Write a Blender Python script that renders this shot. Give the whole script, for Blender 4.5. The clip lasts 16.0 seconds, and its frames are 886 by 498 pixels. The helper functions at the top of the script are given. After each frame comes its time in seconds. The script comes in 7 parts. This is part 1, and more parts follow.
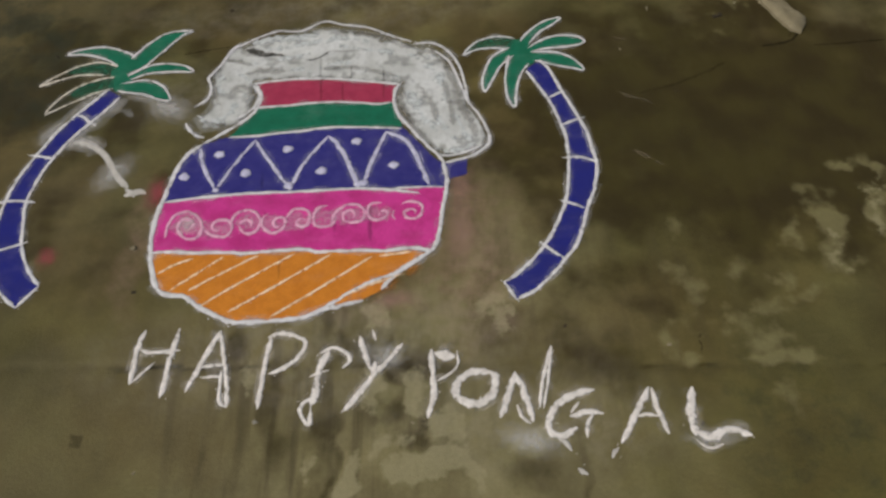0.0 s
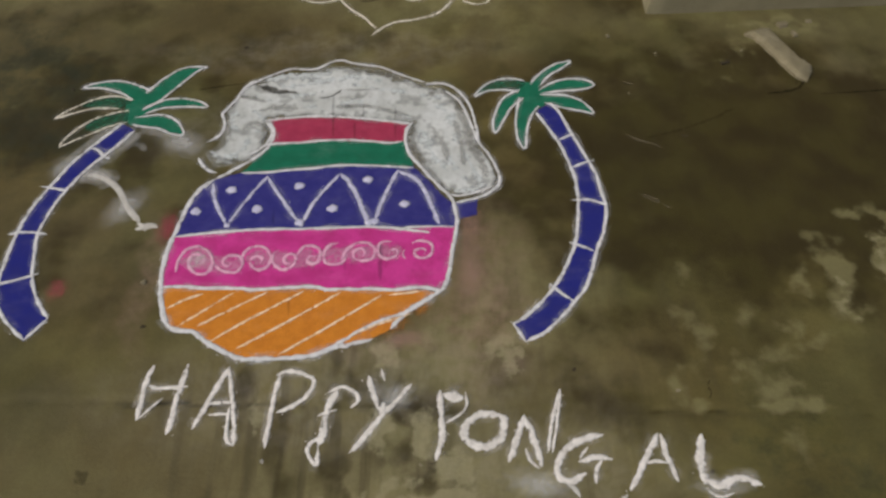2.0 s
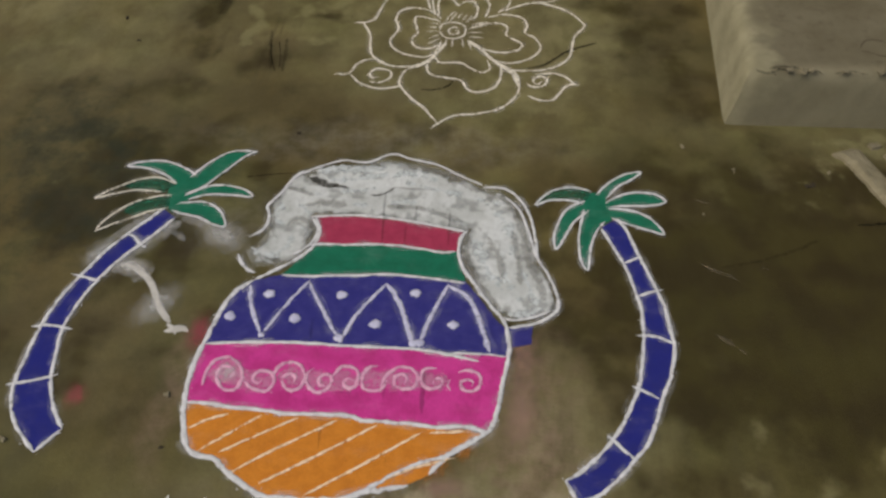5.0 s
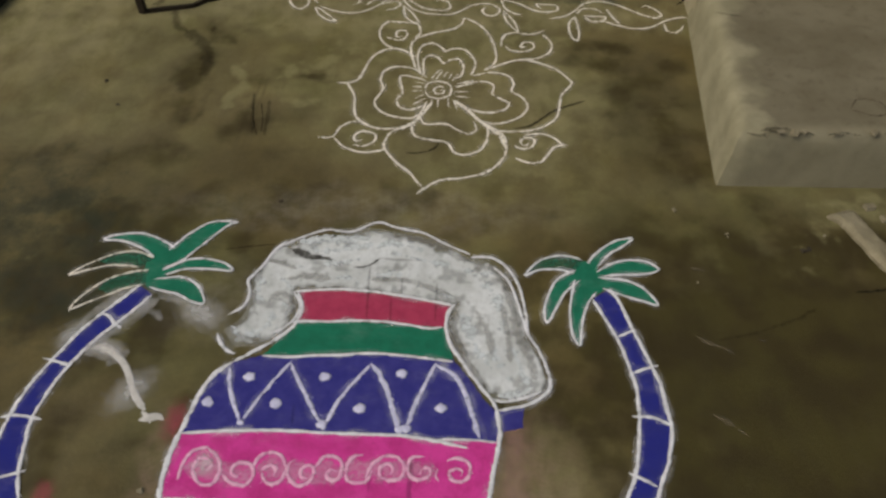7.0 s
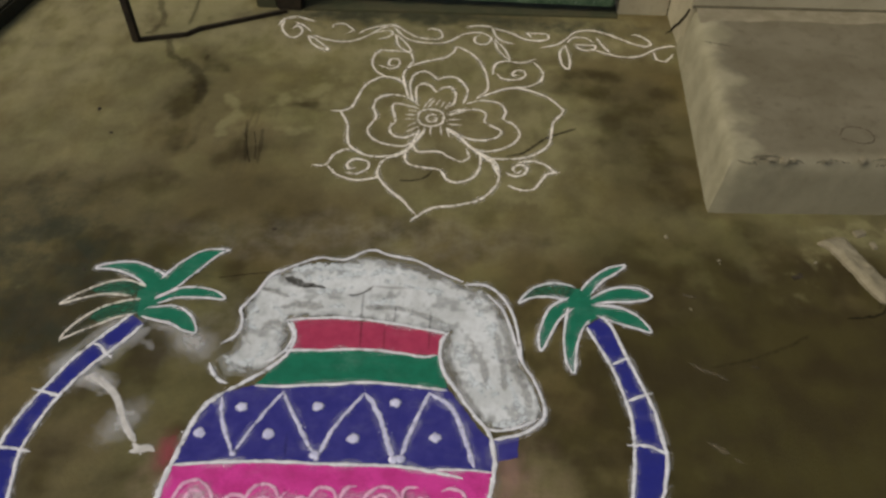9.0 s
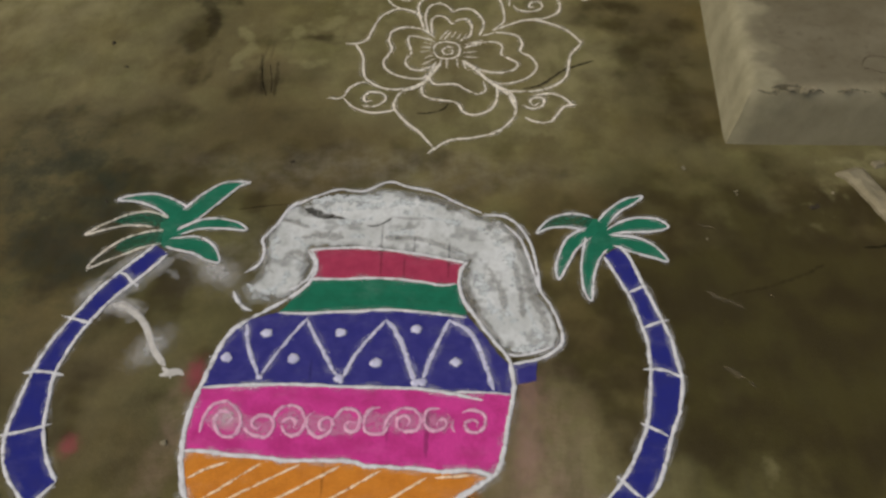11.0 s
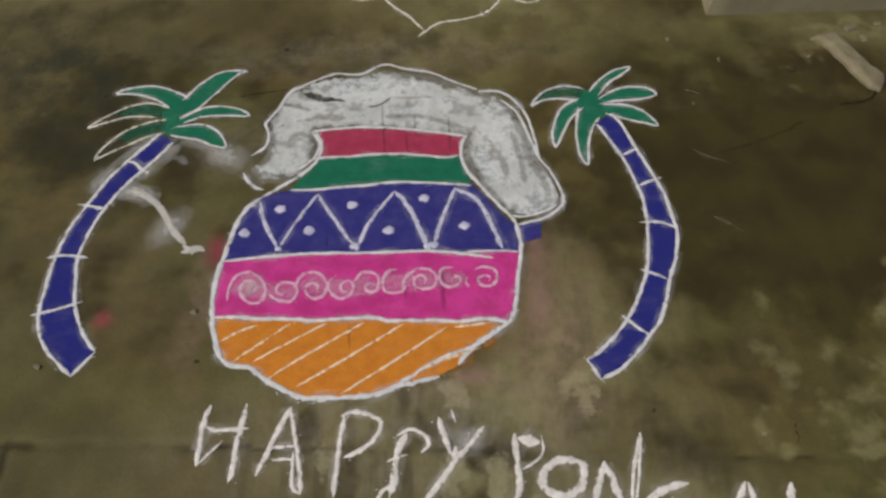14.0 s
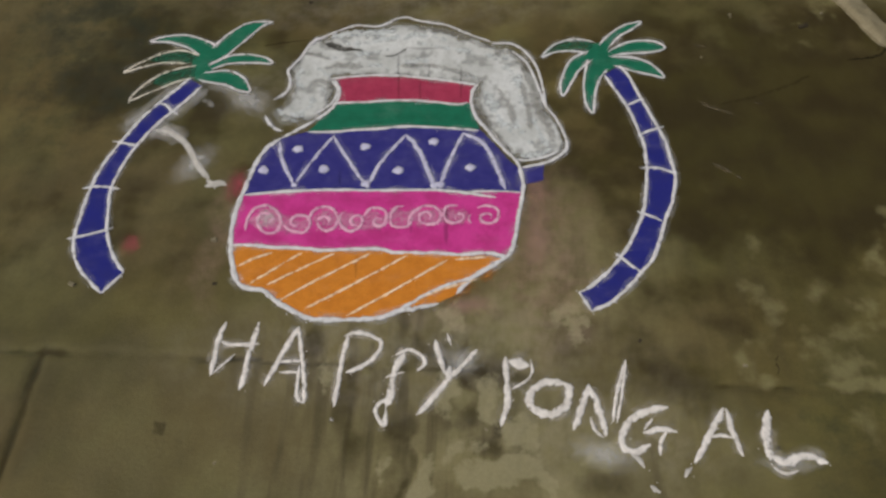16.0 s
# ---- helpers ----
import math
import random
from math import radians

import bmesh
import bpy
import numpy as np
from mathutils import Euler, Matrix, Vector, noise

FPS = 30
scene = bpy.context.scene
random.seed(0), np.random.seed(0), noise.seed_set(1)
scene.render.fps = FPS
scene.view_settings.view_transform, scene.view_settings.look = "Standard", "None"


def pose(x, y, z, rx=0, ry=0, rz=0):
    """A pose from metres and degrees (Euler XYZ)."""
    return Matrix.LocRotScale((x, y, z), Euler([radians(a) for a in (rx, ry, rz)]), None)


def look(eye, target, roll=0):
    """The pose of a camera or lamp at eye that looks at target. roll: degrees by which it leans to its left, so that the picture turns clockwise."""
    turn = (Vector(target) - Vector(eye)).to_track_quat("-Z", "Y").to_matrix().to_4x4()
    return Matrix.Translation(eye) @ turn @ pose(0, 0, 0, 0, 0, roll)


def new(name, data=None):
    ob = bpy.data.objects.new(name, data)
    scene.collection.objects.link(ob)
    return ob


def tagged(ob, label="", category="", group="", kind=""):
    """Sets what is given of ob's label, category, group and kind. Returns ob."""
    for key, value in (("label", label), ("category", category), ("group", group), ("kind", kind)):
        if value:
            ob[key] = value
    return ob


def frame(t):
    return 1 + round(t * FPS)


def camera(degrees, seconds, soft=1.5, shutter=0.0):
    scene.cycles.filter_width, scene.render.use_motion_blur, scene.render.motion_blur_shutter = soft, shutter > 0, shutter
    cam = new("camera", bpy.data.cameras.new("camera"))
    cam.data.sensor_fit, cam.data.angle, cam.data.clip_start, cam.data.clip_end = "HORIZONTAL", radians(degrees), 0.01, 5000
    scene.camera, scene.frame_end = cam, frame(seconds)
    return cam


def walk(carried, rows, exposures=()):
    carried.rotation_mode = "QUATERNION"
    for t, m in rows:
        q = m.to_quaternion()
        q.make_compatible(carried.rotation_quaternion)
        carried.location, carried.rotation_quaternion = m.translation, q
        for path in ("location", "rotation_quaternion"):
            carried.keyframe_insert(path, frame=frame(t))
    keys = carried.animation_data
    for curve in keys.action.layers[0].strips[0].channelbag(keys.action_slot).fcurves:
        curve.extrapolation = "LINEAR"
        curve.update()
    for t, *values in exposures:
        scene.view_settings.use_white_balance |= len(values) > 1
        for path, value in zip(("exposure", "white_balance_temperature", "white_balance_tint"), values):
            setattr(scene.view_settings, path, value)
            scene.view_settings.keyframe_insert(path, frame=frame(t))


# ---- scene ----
cam = camera(60.9, 16.0, soft=2.7)
PATH = [
    (0, (0.0861, -0.0365, 1.4672), (0.0862, 1.0997, -0.1788), -2.31),
    (0.5, (0.0915, -0.0424, 1.4737), (0.1136, 1.0946, -0.1715), -2.04),
    (1, (0.0927, -0.0389, 1.4741), (0.1291, 1.1095, -0.1630), -1.69),
    (1.5, (0.0809, -0.0314, 1.4807), (0.1027, 1.1352, -0.1436), -1.45),
    (1.7, (0.0693, -0.0288, 1.4827), (0.0887, 1.1586, -0.1266), -1.19),
    (2, (0.0588, -0.0213, 1.4873), (0.0660, 1.1801, -0.1116), -0.88),
    (2.2, (0.0569, -0.0126, 1.4913), (0.0496, 1.1923, -0.1050), -1.22),
    (2.5, (0.0475, 0.0061, 1.4866), (0.0464, 1.2112, -0.1096), -0.94),
    (3, (0.0247, 0.0044, 1.4970), (0.0252, 1.2417, -0.0744), -0.55),
    (3.5, (0.0006, 0.0002, 1.5000), (0.0005, 1.2720, -0.0437), -0.00),
    (4, (-0.0142, 0.0237, 1.5091), (-0.0267, 1.3008, -0.0300), 1.01),
    (4.2, (-0.0161, 0.0457, 1.5009), (-0.0502, 1.3164, -0.0432), 0.84),
    (4.5, (-0.0104, 0.1107, 1.4915), (-0.0735, 1.3687, -0.0619), 0.10),
    (4.7, (0.0030, 0.1717, 1.4906), (-0.0602, 1.4411, -0.0536), 0.06),
    (5, (0.0154, 0.2369, 1.4952), (-0.0748, 1.5128, -0.0423), 0.04),
    (7.3, (0.0241, 0.3765, 1.5261), (-0.0449, 1.7290, 0.0544), -0.29),
    (7.5, (0.0222, 0.3821, 1.5266), (-0.0374, 1.7508, 0.0695), -0.07),
    (8, (0.0264, 0.3869, 1.5309), (-0.0285, 1.7804, 0.0974), 0.45),
    (10.3, (0.0051, 0.3539, 1.5324), (-0.0573, 1.6644, 0.0229), -0.24),
    (10.5, (0.0090, 0.3495, 1.5162), (-0.0594, 1.6444, -0.0065), -0.46),
    (10.7, (0.0005, 0.3372, 1.5203), (-0.0742, 1.6207, -0.0118), -0.66),
    (11, (-0.0073, 0.3318, 1.5203), (-0.0791, 1.6026, -0.0224), -0.51),
    (11.5, (-0.0275, 0.3178, 1.5138), (-0.0789, 1.5607, -0.0523), -0.06),
    (11.7, (-0.0392, 0.3095, 1.5092), (-0.0758, 1.5525, -0.0573), -0.03),
    (12, (-0.0543, 0.2914, 1.5125), (-0.0839, 1.5253, -0.0612), -0.23),
    (12.2, (-0.0708, 0.2782, 1.5068), (-0.0985, 1.5049, -0.0726), -0.29),
    (12.5, (-0.0846, 0.2586, 1.4977), (-0.1200, 1.4661, -0.0963), -0.59),
    (12.7, (-0.0904, 0.2476, 1.4935), (-0.1032, 1.4454, -0.1080), -0.10),
    (13, (-0.1005, 0.2305, 1.4987), (-0.1080, 1.4251, -0.1054), -0.95),
    (13.2, (-0.0997, 0.2146, 1.4915), (-0.1114, 1.3959, -0.1223), -1.51),
    (13.5, (-0.1067, 0.1896, 1.4839), (-0.0838, 1.3382, -0.1532), -1.05),
    (13.7, (-0.1105, 0.1783, 1.4831), (-0.0537, 1.3042, -0.1688), -0.09),
    (14, (-0.1067, 0.1565, 1.4945), (-0.0832, 1.2835, -0.1575), 0.03),
    (14.2, (-0.0820, 0.1463, 1.4902), (-0.0806, 1.2456, -0.1806), -0.49),
    (14.5, (-0.0402, 0.1240, 1.4842), (-0.0450, 1.2073, -0.1970), -1.38),
    (14.7, (-0.0194, 0.0958, 1.4847), (-0.0444, 1.1885, -0.1902), -2.89),
    (15, (0.0101, 0.0615, 1.4888), (-0.0079, 1.1342, -0.1991), -3.42),
    (15.2, (0.0242, 0.0430, 1.4903), (0.0120, 1.1223, -0.1935), -3.47),
    (15.5, (0.0197, 0.0213, 1.5029), (0.0093, 1.1135, -0.1725), -2.55),
    (15.7, (0.0089, 0.0109, 1.5030), (-0.0337, 1.1060, -0.1700), -2.72),
    (16, (-0.0144, 0.0097, 1.5137), (-0.1023, 1.0986, -0.1616), -3.32),
]
walk(cam, [(t, look(eye, target, roll)) for t, eye, target, roll in PATH], exposures=[(0.0, 0.1), (16.0, 0.1)])

# ---- light: a dull, even sky with the brighter side to the west ----
world = bpy.data.worlds.new("sky")
scene.world = world
world.use_nodes = True
wt = world.node_tree
sky = wt.nodes.new("ShaderNodeTexSky")
sky.sky_type, sky.sun_disc = "NISHITA", False
sky.sun_elevation, sky.sun_rotation = radians(46), radians(-118)
sky.air_density, sky.dust_density = 1.0, 4.0
wt.links.new(sky.outputs["Color"], wt.nodes["Background"].inputs["Color"])
wt.nodes["Background"].inputs["Strength"].default_value = 0.080
sun = new("sun", bpy.data.lights.new("sun", "SUN"))
sun.data.energy, sun.data.angle, sun.data.color = 1.8, radians(35), (1.0, 0.93, 0.80)
sun.matrix_world = look((-5.6, -3.0, 6.6), (0, 0, 0))


# ---- materials ----
def material(name):
    m = bpy.data.materials.new(name)
    m.use_nodes = True
    return m, m.node_tree.nodes, m.node_tree.links, m.node_tree.nodes["Principled BSDF"]


def noise_node(nodes, links, scale, detail=4.0, rough=0.6, source=None, stretch=None):
    n = nodes.new("ShaderNodeTexNoise")
    n.inputs["Scale"].default_value, n.inputs["Detail"].default_value, n.inputs["Roughness"].default_value = scale, detail, rough
    if source is None:
        source = nodes.new("ShaderNodeNewGeometry").outputs["Position"]
    if stretch:
        mul = nodes.new("ShaderNodeVectorMath")
        mul.operation = "MULTIPLY"
        mul.inputs[1].default_value = stretch
        links.new(source, mul.inputs[0])
        source = mul.outputs[0]
    links.new(source, n.inputs["Vector"])
    return n.outputs["Fac"]


def span(nodes, links, value, low, high, to_low=0.0, to_high=1.0, smooth=True):
    n = nodes.new("ShaderNodeMapRange")
    n.interpolation_type = "SMOOTHSTEP" if smooth else "LINEAR"
    for i, v in enumerate((low, high, to_low, to_high)):
        n.inputs[i + 1].default_value = v
    links.new(value, n.inputs[0])
    return n.outputs[0]


def blend(nodes, links, factor, a, b, kind="MIX"):
    n = nodes.new("ShaderNodeMix")
    n.data_type, n.blend_type = "RGBA", kind
    for socket, v in ((n.inputs[0], factor), (n.inputs[6], a), (n.inputs[7], b)):
        if isinstance(v, (float, int)):
            socket.default_value = v
        elif isinstance(v, tuple):
            socket.default_value = (*v, 1.0)
        else:
            links.new(v, socket)
    return n.outputs[2]


def relief(nodes, links, bsdf, height, strength, distance):
    b = nodes.new("ShaderNodeBump")
    b.inputs["Strength"].default_value, b.inputs["Distance"].default_value = strength, distance
    links.new(height, b.inputs["Height"])
    links.new(b.outputs[0], bsdf.inputs["Normal"])


def thin_out(m, nodes, links, bsdf, cover):
    """Lets the ground show between the grains: cover is 1 where the powder is thick."""
    clear, mix = nodes.new("ShaderNodeBsdfTransparent"), nodes.new("ShaderNodeMixShader")
    links.new(cover, mix.inputs[0])
    links.new(clear.outputs[0], mix.inputs[1])
    links.new(bsdf.outputs[0], mix.inputs[2])
    links.new(mix.outputs[0], nodes["Material Output"].inputs["Surface"])


def powder(name, color, dull, cover=(0.27, 0.40), patch_scale=30.0):
    """Loose coloured powder: clumpy tone, fine grain, thin spots where the floor shows."""
    m, nodes, links, bsdf = material(name)
    clump = span(nodes, links, noise_node(nodes, links, patch_scale, 5.0), 0.35, 0.7)
    grain = span(nodes, links, noise_node(nodes, links, 420.0, 3.0), 0.3, 0.7)
    tone = blend(nodes, links, clump, color, dull)
    scuff = span(nodes, links, noise_node(nodes, links, 13.0, 5.0, 0.7, stretch=(0.7, 1.3, 1.0)), 0.50, 0.78, 0.0, 0.12)
    tone = blend(nodes, links, scuff, tone, (0.45, 0.43, 0.42))
    tone = blend(nodes, links, 0.35, tone, blend(nodes, links, grain, tuple(c * 0.6 for c in color), tuple(min(1.0, c * 1.25) for c in color)))
    links.new(tone, bsdf.inputs["Base Color"])
    bsdf.inputs["Roughness"].default_value = 0.95
    bsdf.inputs["Specular IOR Level"].default_value = 0.1
    relief(nodes, links, bsdf, noise_node(nodes, links, 260.0, 4.0), 0.5, 0.002)
    thin_out(m, nodes, links, bsdf, span(nodes, links, noise_node(nodes, links, 110.0, 4.0, 0.7), *cover))
    return m


def line_powder(name, color, dull, most=1.0, bias=-0.20, rag=1.25):
    """Powder poured in a line: thick on the ridge, breaking up into grains towards the rim."""
    m, nodes, links, bsdf = material(name)
    links.new(blend(nodes, links, span(nodes, links, noise_node(nodes, links, 45.0, 5.0), 0.35, 0.7), color, dull), bsdf.inputs["Base Color"])
    bsdf.inputs["Roughness"].default_value = 0.95
    bsdf.inputs["Specular IOR Level"].default_value = 0.1
    relief(nodes, links, bsdf, noise_node(nodes, links, 260.0, 4.0), 0.5, 0.002)
    thick = nodes.new("ShaderNodeAttribute")
    thick.attribute_name = "thick"
    grain = span(nodes, links, noise_node(nodes, links, 85.0, 5.0, 0.75), 0.25, 0.75, bias - rag / 2, bias + rag / 2, False)
    sparse = span(nodes, links, noise_node(nodes, links, 28.0, 3.0, 0.6, stretch=(1.0, 1.0, 0.0)), 0.30, 0.52, -0.40, 0.0)
    add, more = nodes.new("ShaderNodeMath"), nodes.new("ShaderNodeMath")
    links.new(thick.outputs["Fac"], more.inputs[0])
    links.new(sparse, more.inputs[1])
    links.new(more.outputs[0], add.inputs[0])
    links.new(grain, add.inputs[1])
    haze, soft_rim, top = nodes.new("ShaderNodeAttribute"), nodes.new("ShaderNodeMath"), nodes.new("ShaderNodeMath")
    haze.attribute_name, soft_rim.operation, top.operation = "haze", "MULTIPLY", "MAXIMUM"
    links.new(haze.outputs["Fac"], soft_rim.inputs[0])
    links.new(span(nodes, links, noise_node(nodes, links, 16.0, 5.0, 0.65), 0.44, 0.66, 0.0, 1.0), soft_rim.inputs[1])
    links.new(span(nodes, links, add.outputs[0], -0.10, 0.85, 0.0, most), top.inputs[0])
    links.new(soft_rim.outputs[0], top.inputs[1])
    thin_out(m, nodes, links, bsdf, top.outputs[0])
    return m


CHALK = line_powder("white_powder", (0.70, 0.705, 0.725), (0.56, 0.56, 0.57), 0.97, -0.02, 1.25)
FLOWER_CHALK = line_powder("cream_white_powder", (0.78, 0.735, 0.64), (0.60, 0.555, 0.46), 0.96, -0.16, 1.9)
LETTER_CHALK = line_powder("thick_white_powder", (0.80, 0.77, 0.735), (0.62, 0.59, 0.555), 0.98, -0.02, 1.7)
BLUE_CHALK = line_powder("white_powder_on_blue", (0.62, 0.62, 0.76), (0.44, 0.44, 0.60), 0.97, -0.10, 1.5)
ROSE_CHALK = line_powder("white_powder_mixed_with_magenta", (0.80, 0.50, 0.64), (0.68, 0.33, 0.50), 0.84, -0.12, 1.6)
PEACH_CHALK = line_powder("white_powder_mixed_with_orange", (0.90, 0.72, 0.52), (0.82, 0.58, 0.34), 0.92, -0.05, 2.3)
WISP = line_powder("wisp_of_white_powder", (0.62, 0.62, 0.61), (0.50, 0.50, 0.49), 0.36, -0.52, 0.9)
DARK_RUB = line_powder("rubbed_dark_streak", (0.042, 0.038, 0.030), (0.075, 0.07, 0.058), 0.74, 0.02, 1.7)
ROSE_WISP = line_powder("wisp_of_rosy_powder", (0.72, 0.34, 0.52), (0.66, 0.26, 0.45), 0.45, -0.25, 1.3)
SCUFF = line_powder("pale_scuff", (0.21, 0.175, 0.115), (0.15, 0.125, 0.08), 0.40, -0.20, 1.6)
SEEP = line_powder("seeping_damp_streak", (0.035, 0.028, 0.014), (0.05, 0.042, 0.022), 0.36, -0.20, 1.0)
DRIP = line_powder("thin_dark_drip", (0.035, 0.025, 0.03), (0.05, 0.04, 0.04), 0.27, -0.10, 1.5)
SWIPE = line_powder("wiped_white_powder", (0.70, 0.745, 0.76), (0.54, 0.58, 0.59), 0.75, -0.25, 1.9)
SMEAR = line_powder("smeared_white_powder", (0.70, 0.68, 0.64), (0.55, 0.53, 0.49), 0.76, 0.06, 0.9)
GREY_RUB = line_powder("rubbed_bare_streak", (0.20, 0.19, 0.165), (0.30, 0.29, 0.26), 0.36, -0.10, 1.8)
CRACK = line_powder("crack_dirt", (0.022, 0.017, 0.009), (0.035, 0.028, 0.015), 0.75, -0.20, 1.6)
# thin dark tone for the painted edge shadow and the line behind the strip
FAINT_DARK_LINE = line_powder("faint_dark_line", (0.026, 0.02, 0.010), (0.04, 0.032, 0.017), 0.36, -0.42, 1.9)
STEP_DIRT = line_powder("step_dirt", (0.045, 0.038, 0.022), (0.07, 0.06, 0.04), 0.55, -0.30, 2.2)
CRIMSON = powder("crimson_powder", (0.38, 0.045, 0.095), (0.29, 0.03, 0.075), (0.20, 0.32))
THIN_GREEN = powder("thin_green_powder", (0.022, 0.13, 0.078), (0.03, 0.11, 0.065), (0.16, 0.74))
TRUNK_BLUE = powder("trunk_blue_powder", (0.020, 0.024, 0.19), (0.028, 0.030, 0.165), (0.20, 0.32))
GREEN = powder("green_powder", (0.014, 0.152, 0.088), (0.012, 0.115, 0.066), (0.22, 0.34))
BLUE = powder("blue_powder", (0.032, 0.031, 0.185), (0.052, 0.050, 0.225), (0.20, 0.32))
PINK = powder("magenta_powder", (0.60, 0.052, 0.29), (0.40, 0.026, 0.165), (0.20, 0.30), 17.0)
ORANGE = powder("orange_powder", (0.61, 0.225, 0.030), (0.49, 0.165, 0.022), (0.22, 0.34))


def foam_material():
    """White powder rubbed in by hand: flat and opaque in the middle, thin towards the rim."""
    m, nodes, links, bsdf = material("rubbed_white_powder")
    cool = span(nodes, links, noise_node(nodes, links, 9.0, 4.0, 0.6), 0.35, 0.65)
    tone = blend(nodes, links, cool, (0.495, 0.515, 0.505), (0.645, 0.668, 0.668))
    links.new(blend(nodes, links, span(nodes, links, noise_node(nodes, links, 70.0, 4.0, 0.7), 0.42, 0.72, 0.0, 0.22), tone, (0.36, 0.365, 0.37)), bsdf.inputs["Base Color"])
    bsdf.inputs["Roughness"].default_value = 0.95
    bsdf.inputs["Specular IOR Level"].default_value = 0.1
    relief(nodes, links, bsdf, noise_node(nodes, links, 220.0), 0.5, 0.002)
    cover, mul = nodes.new("ShaderNodeAttribute"), nodes.new("ShaderNodeMath")
    cover.attribute_name, mul.operation = "cover", "MULTIPLY"
    links.new(cover.outputs["Fac"], mul.inputs[0])
    links.new(span(nodes, links, noise_node(nodes, links, 55.0, 5.0, 0.7, stretch=(1.0, 0.6, 1.0)), 0.26, 0.56, 0.80, 1.0), mul.inputs[1])
    thin_out(m, nodes, links, bsdf, mul.outputs[0])
    return m


FOAM = foam_material()


def dust_material(name, color, most):
    """A breath of powder that fades out towards the rim of its patch."""
    m, nodes, links, bsdf = material(name)
    bsdf.inputs["Base Color"].default_value = (*color, 1.0)
    bsdf.inputs["Roughness"].default_value = 1.0
    bsdf.inputs["Specular IOR Level"].default_value = 0.05
    length = nodes.new("ShaderNodeVectorMath")
    length.operation = "LENGTH"
    links.new(nodes.new("ShaderNodeTexCoord").outputs["Object"], length.inputs[0])
    wobble = nodes.new("ShaderNodeMath")
    wobble.operation = "ADD"
    links.new(length.outputs["Value"], wobble.inputs[0])
    links.new(span(nodes, links, noise_node(nodes, links, 60.0, 4.0), 0.3, 0.7, -0.12, 0.22), wobble.inputs[1])
    thin_out(m, nodes, links, bsdf, span(nodes, links, wobble.outputs[0], 0.0, 1.0, most, 0.0))
    return m


WHITE_DUST = dust_material("white_dust", (0.75, 0.73, 0.70), 0.42)
FAINT_DUST = dust_material("faint_white_dust", (0.66, 0.66, 0.65), 0.40)
PINK_DUST = dust_material("pink_dust", (0.55, 0.07, 0.14), 0.34)
ORANGE_DUST = dust_material("tan_dust", (0.46, 0.27, 0.23), 0.34)
ORANGE_SPILL = dust_material("orange_dust", (0.50, 0.19, 0.03), 0.55)


